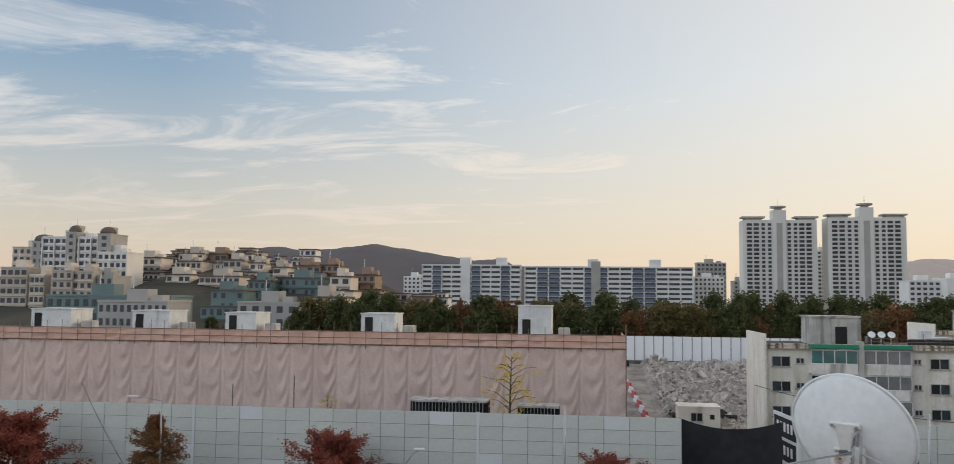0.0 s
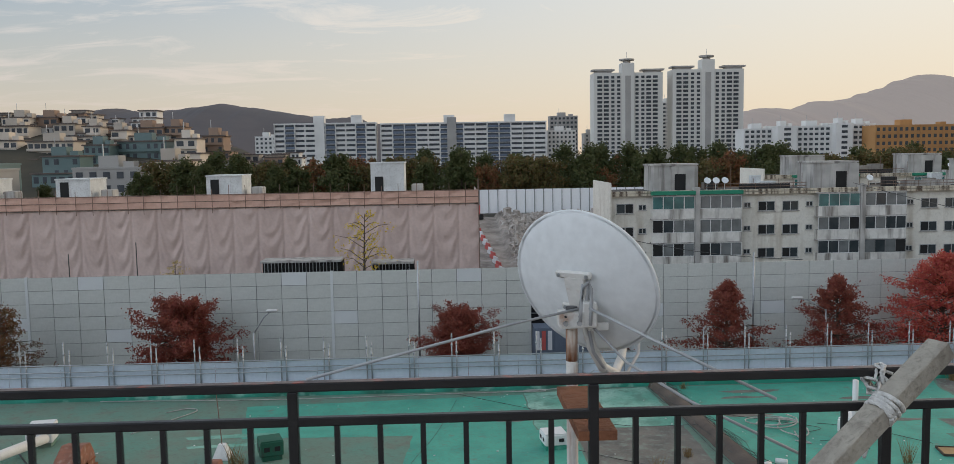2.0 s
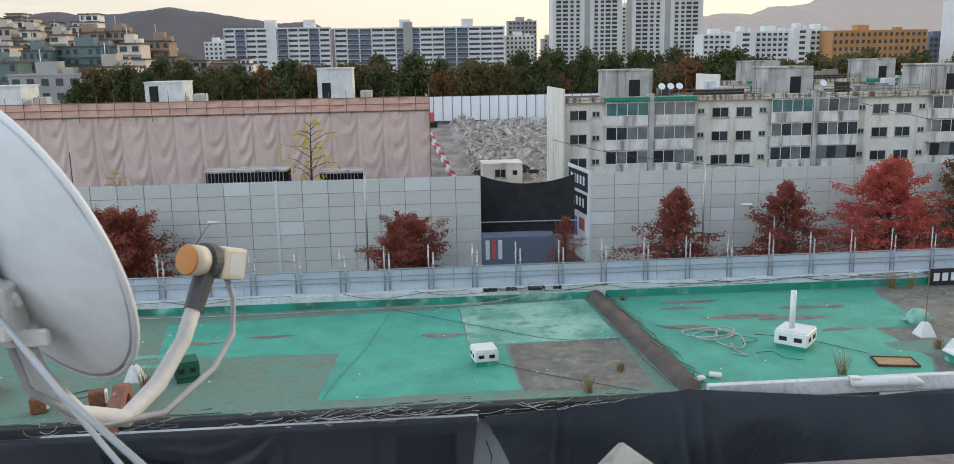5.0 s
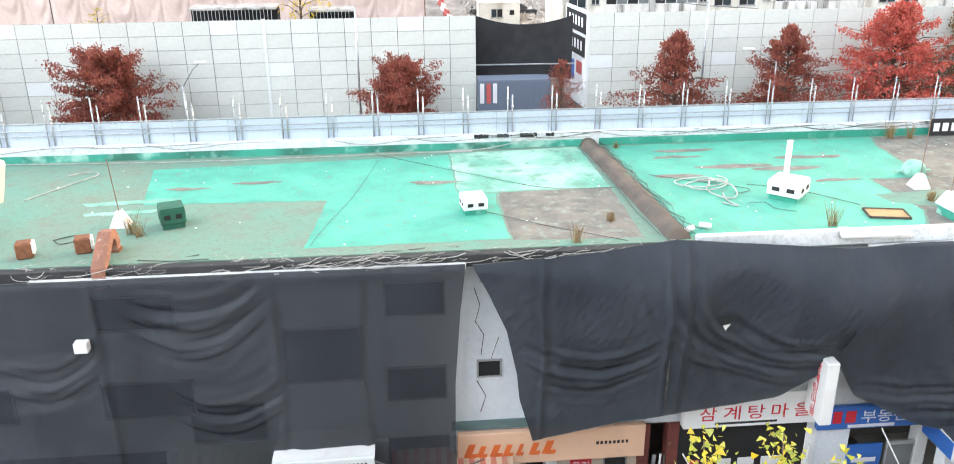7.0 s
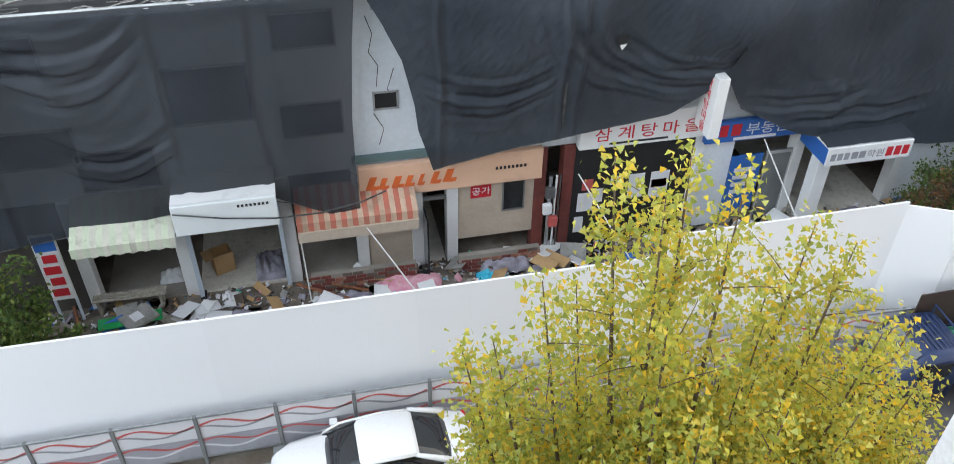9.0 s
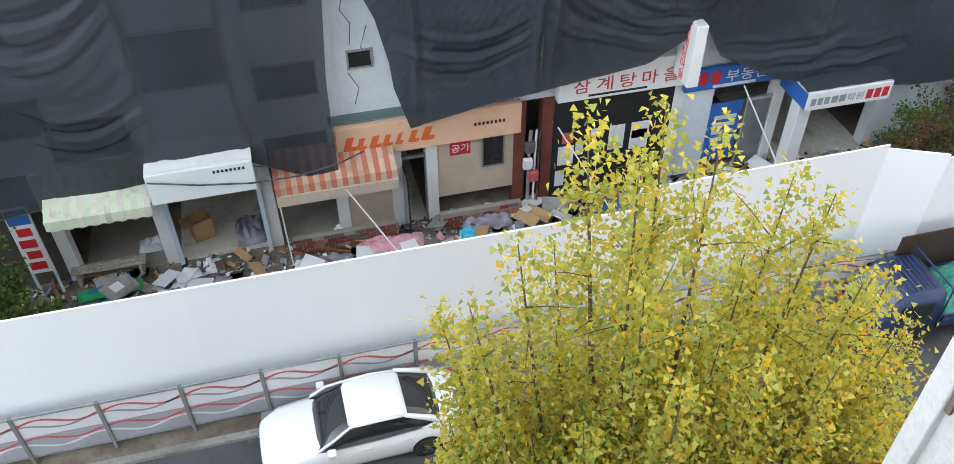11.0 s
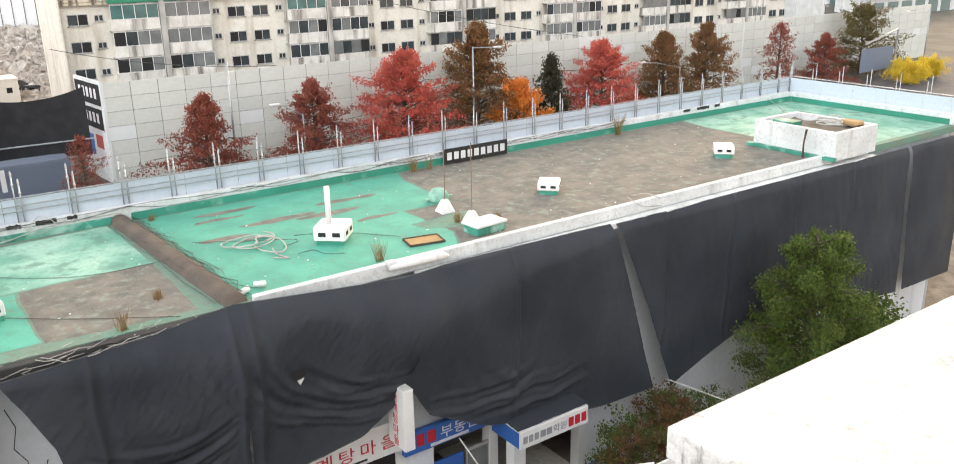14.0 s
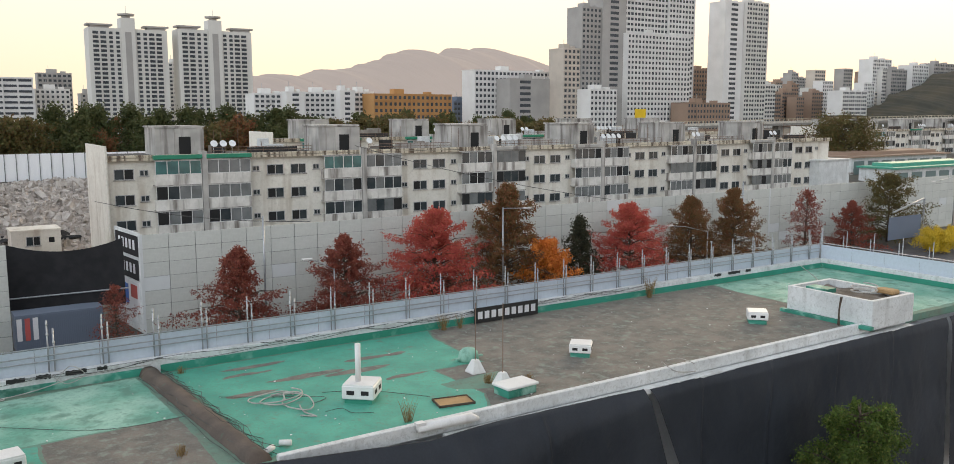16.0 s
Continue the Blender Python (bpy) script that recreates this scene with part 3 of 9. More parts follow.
def lathe(bm, prof, n=24, m=None):
    """Turns a profile of (radius, height) round the upright axis."""
    rings = []
    for r, z in prof:
        ring = []
        for k in range(n):
            p = Vector((r * math.cos(2 * math.pi * k / n), r * math.sin(2 * math.pi * k / n), z))
            ring.append(bm.verts.new(m @ p if m is not None else p))
        rings.append(ring)
    for u, v in zip(rings, rings[1:]):
        for k in range(n):
            bm.faces.new((u[k], u[(k + 1) % n], v[(k + 1) % n], v[k]))
    bm.faces.new(rings[0][::-1]); bm.faces.new(rings[-1])
    return bm


def mesh_of(name, bm, material, smooth=False):
    bmesh.ops.recalc_face_normals(bm, faces=bm.faces[:])
    me = bpy.data.meshes.new(name)
    bm.to_mesh(me)
    bm.free()
    for mt in (material if isinstance(material, (list, tuple)) else [material]):
        me.materials.append(mt)
    if smooth:
        me.polygons.foreach_set("use_smooth", [True] * len(me.polygons))
    return me


def part(name, bm, material, parent, label="", smooth=False, kind=""):
    me = bm if isinstance(bm, bpy.types.Mesh) else mesh_of(name, bm, material, smooth)
    ob = new(name, me)
    ob.parent = parent
    return tagged(ob, label, kind=kind)


def thing(name, loc, label, category, group="", rz=0.0, kind=""):
    ob = new(name)
    ob.empty_display_size = 0.2
    ob.matrix_basis = pose(*loc, 0, 0, rz)
    return tagged(ob, label, category, group, kind)


def solid(name, bm, material, label, category="", group="", kind="", loc=(0, 0, 0), smooth=False):
    """A thing or a piece of the setting that is one mesh."""
    ob = new(name, mesh_of(name, bm, material, smooth))
    ob.matrix_basis = pose(*loc)
    return tagged(ob, label, category, group, kind)


def B(*boxes, bev=0.0):
    bm = bmesh.new()
    for b in boxes:
        box(bm, *b)
    if bev:
        bevel(bm, bev)
    return bm


def grid_mesh(nx, ny, fn):
    """A sheet of nx by ny cells; fn gives the place for u, v from 0 to 1."""
    bm = bmesh.new()
    vs = [[bm.verts.new(fn(i / nx, j / ny)) for i in range(nx + 1)] for j in range(ny + 1)]
    for j in range(ny):
        for i in range(nx):
            bm.faces.new((vs[j][i], vs[j][i + 1], vs[j + 1][i + 1], vs[j + 1][i]))
    return bm


def nz(x, y, z=0.0, s=1.0):
    return noise.noise(Vector((x * s, y * s, z)))


# ---- ground ----
def ground_z(y):
    return 6.0 * min(1.0, max(0.0, (y - 104) / 52))


def ground_pt(u, v):
    y = -60 + 3200 * v ** 2.6
    return (-2600 + 5200 * u, y, ground_z(y) - 0.05)


solid("ground", grid_mesh(30, 120, ground_pt), M_GROUND, "dry brown earth ground reaching to the hills", "ground", kind="structure")
solid("road", B((-80, 140, 5.6, 13.6, -0.3, 0.0)), M_ASPHALT, "worn grey asphalt street below the roof", "road", kind="structure")
solid("kerb", B((-80, 140, 13.6, 13.8, -0.3, 0.13), bev=0.02), M_KERB, "dirty concrete kerb along the street", "kerb", kind="structure")
solid("pavement", B((-80, 140, 13.8, 34, -0.3, 0.1)), M_PAVING, "littered concrete pavement before the shops", "pavement", kind="structure")
solid("pavement", B((-80, 140, 0.7, 5.6, -0.3, 0.12)), M_PAVING, "concrete pavement on the near side of the street", "pavement", kind="structure")
solid("road", B((-140, 320, 36, 66, -0.3, 0.0)), M_ASPHALT, "wide asphalt road behind the shop building", "road", kind="structure")

# ---- own building: deck, wall below ----
DECK = 16.6
solid("floor", B((-14, 14, -14, 0.9, DECK - 0.3, DECK)), M_BROWNROOF, "grey screeded roof deck", "floor", kind="structure")
solid("wall_own", B((-14, 14, -14, 0.86, 0, DECK - 0.3)), M_FACADE, "grey painted wall of the building below the deck", "wall", kind="structure")

# railing: black square tube, worn on its upper face
rl = thing("railing", (-1.22, 0.35, DECK), "black steel railing with worn upper face", "railing")
TOPZ = 17.672 - DECK
part("top_rail", bevel(B((-2.4, 2.6, -0.012, 0.012, TOPZ - 0.024, TOPZ - 0.001)), 0.003), M_RAIL, rl)
part("worn_top", B((-2.4, 2.6, -0.0105, 0.0105, TOPZ - 0.001, TOPZ + 0.0005)), M_RAILTOP, rl, "worn grey and red upper face")
part("lower_rail", bevel(B((-2.4, 2.6, -0.011, 0.011, TOPZ - 0.114, TOPZ - 0.091)), 0.003), M_RAIL, rl)
post_me = mesh_of("post", bevel(B((-0.013, 0.013, -0.012, 0.012, 0, TOPZ - 0.024)), 0.003), M_RAIL)
bal_me = mesh_of("baluster", B((-0.007, 0.007, -0.007, 0.007, 0.08, TOPZ - 0.114)), M_RAIL)
for k in range(-3, 4):
    part("post", post_me, None, rl).location = (k * 0.765, 0, 0)
    for j in range(1, 7):
        part("baluster", bal_me, None, rl).location = (k * 0.765 + j * 0.1093, 0, 0)

# ---- shop building across the street ----
ROOF = 9.6
FY, BY, XL, XR = 20.3, 29.0, -34.0, 41.3
solid("wall_shop_front", B((XL, XR, FY, FY + 0.25, 3.9, ROOF - 0.3)), M_SHOPWALL, "pale grey painted upper front wall of the shop building", "wall", kind="structure")
solid("wall_shop_back", B((XL, XR, BY, BY + 0.25, 0, ROOF)), M_FACADE, "grey back wall of the shop building", "wall", kind="structure")
solid("wall_shop_end", B((XR, XR + 0.25, FY, BY + 0.25, 0, ROOF)), M_FACADE, "grey end wall of the shop building", "wall", kind="structure")
# inner wall and ceiling carry the dimness of the rooms in their colour
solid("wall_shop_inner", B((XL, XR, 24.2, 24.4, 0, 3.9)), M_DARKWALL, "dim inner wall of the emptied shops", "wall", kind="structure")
solid("ceiling", B((XL, XR, FY + 0.25, 24.2, 3.7, 3.9)), M_DARKWALL, "dim plaster ceiling of the emptied shops", "ceiling", kind="structure")
roof = solid("roof", B((XL, XR, FY - 0.3, BY, ROOF - 0.3, ROOF)), M_DULLROOF, "flat roof with worn green waterproof paint", "roof", kind="structure")


def patch(pts, material, label, lift=0.004):
    """A painted or bare field of the roof with a ragged edge."""
    bm = bmesh.new()
    ring = []
    for (x0, y0), (x1, y1) in zip(pts, pts[1:] + pts[:1]):
        n = max(2, int(math.hypot(x1 - x0, y1 - y0) / 0.25))
        for k in range(n):
            f = k / n
            x, y = x0 + (x1 - x0) * f, y0 + (y1 - y0) * f
            ring.append(bm.verts.new((x + 0.07 * nz(x, y, 1, 2.1), y + 0.07 * nz(x, y, 5, 2.1), ROOF + lift)))
    bm.faces.new(ring)
    bmesh.ops.triangulate(bm, faces=bm.faces[:])
    o = solid("roof_field", bm, material, label, "roof field", kind="structure")
    return o


patch([(-8.6, 27.7), (1.05, 28.3), (1.1, 24.3), (2.2, 24.2), (2.25, 20.6), (-3.05, 20.5), (-2.7, 24.1), (-8.0, 24.3)], M_GREENROOF, "bright sea-green waterproof paint")
patch([(1.1, 28.5), (5.6, 28.8), (5.75, 24.4), (1.15, 24.35)], M_PALEROOF, "pale flaking green paint")
patch([(2.3, 24.25), (5.75, 24.35), (5.7, 20.3), (2.3, 20.5)], M_BROWNROOF, "bare brown screed")
patch([(6.9, 20.3), (6.6, 28.8), (16.3, 28.8), (15.9, 27.8), (15.75, 24.25), (13.85, 24.3), (13.95, 21.4), (13.3, 20.3)], M_GREENROOF, "bright sea-green waterproof paint")
patch([(16.4, 28.8), (32.4, 28.8), (32.1, 27.4), (32.0, 24.0), (31.6, 20.3), (13.4, 20.3), (14.0, 21.35), (13.9, 24.2), (15.8, 24.2), (16.0, 27.8)], M_BROWNROOF, "bare brown screed with traces of green")
patch([(32.5, 28.8), (41.1, 28.8), (41.1, 20.3), (31.7, 20.3), (32.1, 24.0), (32.2, 27.4)], M_PALEROOF, "pale flaking green paint")
patch([(13.3, 22.9), (15.6, 23.1), (15.5, 22.2), (14.6, 21.6), (13.4, 22.2)], M_DULLROOF, "dull green trace on the screed", 0.006)
patch([(-33.5, 28.7), (-9.2, 28.6), (-8.8, 27.6), (-8.6, 24.5), (-9, 20.4), (-33.5, 20.4)], M_DULLROOF, "dull green paint gone grey")
patch([(-9.8, 24.6), (-7.0, 24.8), (-7.0, 24.5), (-9.6, 24.3)], M_PALEROOF, "whitish scraped streak", 0.008)
patch([(-9.5, 23.7), (-7.4, 23.9), (-7.5, 23.6), (-9.4, 23.5)], M_PALEROOF, "whitish scraped streak", 0.008)
for k, (x, y, r) in enumerate(((8.6, 27.2, 0.5), (10.2, 26.0, 0.9), (11.9, 25.6, 0.7), (8.1, 25.2, 0.5), (13.0, 26.7, 0.7), (12.7, 24.3, 0.5), (-5.0, 26.0, 0.5), (0.4, 25.4, 0.5), (-7.0, 25.6, 0.4), (9.2, 27.9, 0.6))):
    pts = [(x + r * (1.7 + nz(x, a, 3, 1)) * math.cos(a), y + r * 0.28 * (1 + nz(y, a, 2, 1.4)) * math.sin(a)) for a in [0.5 * i for i in range(12)]]
    patch(pts, M_BROWNROOF, "bare patch where the paint has peeled", 0.007 + 0.0005 * k)

# divider ridge across the roof
bm = bmesh.new()
prof = [(-0.33, 0), (-0.24, 0.2), (-0.1, 0.27), (0.12, 0.26), (0.27, 0.18), (0.36, 0)]
vs = []
for j in range(24):
    y = 20.1 + 8.9 * j / 23
    cx = 6.0 + 0.55 * (1 - j / 23) + 0.03 * nz(y, 0, 0, 1.5)
    vs.append([bm.verts.new((cx + px * 0.9, y, ROOF + pz * (1 + 0.12 * nz(y, px, 2, 3)))) for px, pz in prof])
for a, b in zip(vs, vs[1:]):
    for k in range(len(prof) - 1):
        bm.faces.new((a[k], a[k + 1], b[k + 1], b[k]))
bm.faces.new(vs[0]); bm.faces.new(vs[-1][::-1])
solid("roof_ridge", bm, M_RIDGE, "rounded brown concrete upstand across the roof", "upstand", kind="structure", smooth=True)

# back parapet, green band, steel sheet and scaffold rail
solid("parapet", B((XL, XR, BY - 0.05, BY + 0.3, ROOF, 10.08), bev=0.015), M_WHITEPAINT, "chipped white-painted back parapet", "parapet", kind="structure")
solid("parapet", B((XR - 0.1, XR + 0.25, 20.0, BY - 0.05, ROOF, 10.08), bev=0.015), M_WHITEPAINT, "chipped white-painted end parapet", "parapet", kind="structure")
solid("skirting", B((XL, 6.0, BY - 0.075, BY - 0.052, ROOF, 9.84)), M_GREENWORN, "flaking light and dark green upturn", "upturn", kind="structure")
solid("skirting", B((6.4, XR - 0.12, BY - 0.075, BY - 0.052, ROOF, 9.86)), M_GREENBAND, "dark green painted upturn", "upturn", kind="structure")
solid("skirting", B((XR - 0.125, XR - 0.102, 20.3, BY - 0.08, ROOF, 9.86)), M_GREENBAND, "dark green painted upturn", "upturn", kind="structure")
solid("front_parapet", B((6.95, 33.8, 19.86, 20.06, ROOF - 0.25, 9.76), bev=0.02), M_WHITEPAINT, "chipped white front parapet", "parapet", kind="structure")
solid("front_ledge", B((11.5, 33.8, 19.5, 19.82, ROOF - 0.42, ROOF - 0.22), bev=0.02), M_WHITEPAINT, "stained white eaves ledge", "ledge", kind="structure")
solid("gutter", B((-34, 6.3, 19.72, 20.0, ROOF - 0.35, ROOF - 0.02), bev=0.02), M_BLACK, "black gutter full of wires", "gutter", kind="structure")
solid("eaves", B((-9.5, 1.0, 19.5, 19.72, ROOF - 0.34, ROOF - 0.2), bev=0.02), M_WHITEPAINT, "white eaves strip above the net", "eaves", kind="structure")


def scaffold_run(x0, y0, x1, y1):
    L = math.hypot(x1 - x0, y1 - y0)
    s = thing("scaffold_fence", (x0, y0, ROOF), "pale blue steel sheets on galvanised scaffold tubes", "fence", "roof fence", math.degrees(math.atan2(y1 - y0, x1 - x0)))
    n = round(L / 1.83)
    w = L / n
    sheet = mesh_of("sheet", B((0.006, w - 0.006, 0.0, 0.012, 0.42, 1.2)), M_FASCIA)
    bm = bmesh.new()
    tube(bm, [(0, 0, 0.35), (0, 0, 1.6 + 0.5)], 0.024, 6)
    tube(bm, [(0.0, 0, 1.62), (0.0, 0, 1.70)], 0.04, 6)
    tube(bm, [(0.0, 0, 1.95), (0.0, 0, 2.0)], 0.035, 6)
    pm = mesh_of("standard", bm, M_STEEL, True)
    for k in range(n):
        part("sheet", sheet, None, s).location = (k * w, 0.03, 0)
    for k in range(round(L / 1.55) + 1):
        part("standard", pm, None, s).location = (min(L, k * 1.55), -0.06, 0)
        o = part("standard", pm, None, s)
        o.location = (min(L, k * 1.55 + 0.17), -0.02, -0.28)
    for z in (0.85, 1.02, 1.27):
        bm = bmesh.new()
        tube(bm, [(-0.2, -0.1, z), (L + 0.2, -0.1, z)], 0.024, 6)
        part("ledger", bm, M_STEEL, s)


scaffold_run(XL, BY + 0.28, XR + 0.2, BY + 0.28)
scaffold_run(XR + 0.2, 20.0, XR + 0.2, BY + 0.2)

# ---- white sheet hoarding along the street ----
def fence_run(x0, y0, x1, y1, z):
    d = Vector((x1 - x0, y1 - y0, 0))
    a = math.degrees(math.atan2(d.y, d.x))
    f = thing("sheet_fence", (x0, y0, 0), "tall plain white sheet-metal hoarding", "fence", "street hoarding", a, "structure")
    n = max(1, round(d.length / 1.2))
    w = d.length / n
    me = mesh_of("panel", B((0, w - 0.0015, -0.02, 0.02, 0, z)), M_WHITEFENCE)
    for k in range(n):
        part("panel", me, None, f).location = (k * w, 0, 0)
    part("cap", B((0, d.length, -0.028, 0.028, z, z + 0.025)), M_WHITEFENCE, f)


fence_run(-34, 14.62, 7.4, 14.55, 4.38)
fence_run(7.4, 14.9, 14.15, 14.95, 4.66)
fence_run(14.15, 14.95, 15.5, 14.32, 4.55)
fence_run(15.5, 14.32, 40, 13.72, 4.45)


def barrier_run(x0, y0, x1, y1):
    """Low street barrier: grey and white boards with wavy red and grey lines, on posts."""
    L = math.hypot(x1 - x0, y1 - y0)
    s = thing("street_barrier", (x0, y0, 0.1), "white and grey boards with red wavy lines on posts", "barrier", "street barrier", math.degrees(math.atan2(y1 - y0, x1 - x0)))
    n = round(L / 1.83)
    w = L / n
    up_, lo_ = (mesh_of("upper_board", B((0.05, w - 0.05, -0.015, 0.015, 0.98, 1.68)), M_BOARDW),
                mesh_of("lower_board", B((0.05, w - 0.05, -0.015, 0.015, 0.3, 0.97)), M_BOARDG))
    pm = mesh_of("post", B((-0.045, 0.045, -0.05, 0.05, 0, 1.74), bev=0.01), M_JOINT)
    rail = mesh_of("edge_rail", B((0.045, w - 0.045, -0.03, 0.03, 1.68, 1.73)), M_STEEL)
    foot_ = mesh_of("bottom_rail", B((0.045, w - 0.045, -0.03, 0.03, 0.24, 0.3)), M_STEEL)
    waves = []
    for z, ph, amp, m in ((1.42, 0, 0.12, M_WAVER), (1.28, 1.3, 0.1, M_WAVEG), (0.82, 0.6, 0.1, M_WAVER), (0.62, 2.0, 0.11, M_BOARDW)):
        bm = bmesh.new()
        pts = [(0.06 + (w - 0.12) * i / 24, z + amp * math.sin(2 * math.pi * i / 24 + ph)) for i in range(25)]
        for (xa, za), (xb, zb) in zip(pts, pts[1:]):
            box(bm, xa, xb, -0.02, -0.0155, min(za, zb) - 0.02, max(za, zb) + 0.02)
        waves.append(mesh_of("wave_line", bm, m))
    for k in range(n + 1):
        part("post", pm, None, s).location = (k * w, 0, 0)
        if k == n:
            break
        for me in [up_, lo_, rail, foot_] + waves:
            part(me.name.split(".")[0], me, None, s).location = (k * w, 0, 0)


barrier_run(-25.8, 14.2, 12.6, 14.05)
barrier_run(12.6, 14.0, 34, 13.35)

# ---- panel wall beyond the wide road ----
PY, PZ = 73.3, 8.15


def panel_wall(x0, x1):
    w = thing("panel_wall", (x0, PY, 0), "tall pale grey-green panel noise wall with dark joints", "wall", "noise wall", 0, "structure")
    n = round((x1 - x0) / 2.2)
    pw = (x1 - x0) / n
    part("frame", B((0, x1 - x0, 0.04, 0.12, 0, PZ - 0.02)), M_JOINT, w)
    ph = PZ / 7
    me = mesh_of("panel", B((0.022, pw - 0.022, -0.03, 0.05, 0.018, ph - 0.018)), M_PANEL)
    clean = mesh_of("panel", B((0.022, pw - 0.022, -0.03, 0.05, 0.018, ph - 0.018)), M_PANELNEW)
    rng = random.Random(int(x1))
    for k in range(n):
        for r in range(7):
            o = part("panel", clean if rng.random() < 0.03 else me, None, w)
            o.location = (k * pw, rng.uniform(-0.015, 0.015), PZ - ph * (r + 1))
    for k in range(0, n, 12):
        part("pilaster", B((k * pw - 0.12, k * pw + 0.12, -0.08, 0.1, 0, PZ + 0.05)), M_PANELNEW, w)


panel_wall(-64, 5.85)
panel_wall(15.45, 140)

# gap in the wall: black cloth, banner wall, container and cars of no account are low behind it
def clothfn(u, v):
    x = 5.9 + 8.3 * u
    sag = 7.85 - 3.6 * u * (1 - u) * 0.9 + 0.15 * u
    return (x, 76.0 - 2.2 * u + 0.1 * nz(x, v * 4, 0, 1.5), 2.6 + (sag - 2.6) * v)


solid("black_cloth", grid_mesh(24, 8, clothfn), M_BLACKCLOTH, "black cloth screen sagging between two posts", "cloth screen", smooth=True)
solid("cloth_bar", tube(bmesh.new(), [(5.7, 75.5, 3.6), (14.4, 73.6, 3.9)], 0.06), M_STEEL, "thin steel bar across the black cloth", "bar")
wb = thing("banner_wall", (15.4, 73.4, 0), "white side wall hung with black and white banners", "wall", "", 96, "structure")
part("wall_sheet", B((0, 6.2, -0.06, 0.06, 0, 8.3)), M_WHITEPAINT, wb)
for (a, b, z0, z1, m, lb) in ((0.2, 5.9, 6.3, 8.0, M_BLACKCLOTH, "black banner with white lettering"), (0.3, 5.8, 4.3, 6.0, M_BLACKCLOTH, "black banner with white lettering"), (0.3, 5.6, 1.5, 4.1, M_BOARDW, "white notice board")):
    bn = part("banner", B((a, b, 0.075, 0.1, z0, z1)), m, wb, lb)
    if m is M_BLACKCLOTH:
        for k in range(5):
            part("letter_bar", B((a + 0.8 + k * 0.9, a + 1.3 + k * 0.9, 0.1, 0.11, z0 + 0.5, z1 - 0.4)), M_BOARDW, bn)
    else:
        part("red_notice", B((a + 0.6, a + 2.2, 0.1, 0.11, z0 + 1.2, z1 - 0.3)), M_WAVER, bn)
        part("blue_notice", B((a + 2.8, a + 4.6, 0.1, 0.11, z0 + 0.5, z1 - 0.4)), M_BLUESIGN, bn)
ct = thing("shipping_container", (6.0, 72.4, 0), "blue-grey ribbed steel container with striped panels", "container")
part("body", B((0, 6.2, 0, 2.2, 0, 2.85)), M_SLABBLUE, ct)
rib = mesh_of("rib", B((0, 0.075, -0.05, -0.002, 0.2, 2.75)), M_SLABBLUE)
for k in range(44):
    part("rib", rib, None, ct).location = (k * 0.14, 0, 0)
for k in range(3):
    part("striped_panel", B((0.1 + k * 0.55, 0.45 + k * 0.55, -0.09, -0.06, 0.9, 2.6)), (M_BOARDW, M_WAVER, M_BOARDW)[k], ct)

# ---- pink wrapped building ----
pk = thing("wrapped_building", (0, 99, 0), "long low building wrapped in pink dust sheets and scaffolding", "building")
part("body", B((-118, 1.9, 0.5, 11, 0, 13.4)), M_APTGREY, pk)


def pinkfn(u, v):
    x = -118 + 120.3 * u
    z = 12.3 * v
    k = math.floor(x / 2.9)
    bay_ = x / 2.9 - k
    a = bay_ - 0.5 + 0.12 * nz(k * 1.7, v * 2, 4, 1.0)
    seam = 0.10 * math.exp(-(min(bay_, 1 - bay_) / 0.05) ** 2)
    belly = 0.14 * math.sin(bay_ * math.pi) * (0.5 + 0.5 * nz(k * 3.1, v * 2.0, 2, 1.0))
    sag = z - (3.0 + 1.4 * nz(k * 2.3, 0, 9, 1.0)) * a * a * 4 + 0.9 * nz(x, z, 3, 0.45)
    swag_ = 0.17 * (0.35 + 0.65 * abs(nz(k * 1.3, z * 0.35, 5, 1.0))) * math.sin(sag * 2.6 + 7 * nz(k * 5.3, 0, 1, 1.0)) * (1 - 4 * a * a if abs(a) < 0.5 else 0)
    fine = 0.05 * nz(x, z * 0.6, 6, 1.6) + 0.03 * nz(x * 1.4, z, 8, 3.4)
    return (x, -0.30 - belly + seam + swag_ + fine, z)


part("dust_sheet", grid_mesh(1000, 70, pinkfn), M_PINK, pk, "creased dusty pink sheet", smooth=True)
part("upper_sheet", grid_mesh(360, 4, lambda u, v: (-118 + 120.3 * u, -0.45 + 0.16 * nz(u * 120, v * 3, 1, 0.9), 12.4 + 1.6 * v)), M_PINK2, pk, "salmon-coloured upper sheet")
part("side_sheet", grid_mesh(30, 12, lambda u, v: (2.25 + 0.2 * nz(u * 11, v * 6, 2), -0.4 + 11.5 * u, 13.9 * v)), M_PINK, pk)
sp = mesh_of("scaffold_pole", tube(bmesh.new(), [(0, 0, 12.3), (0, 0, 15.1)], 0.035, 5), M_RUSTPOLE)
rngp = random.Random(4)
for k in range(62):
    part("scaffold_pole", sp, None, pk).location = (-118 + k * 1.95 + rngp.uniform(-0.15, 0.15), -0.62, -0.5 * rngp.random())
for z in (12.45, 13.2, 13.95):
    part("scaffold_rail", tube(bmesh.new(), [(-118, -0.66, z), (2.3, -0.66, z)], 0.04, 5), M_RUSTPOLE, pk)
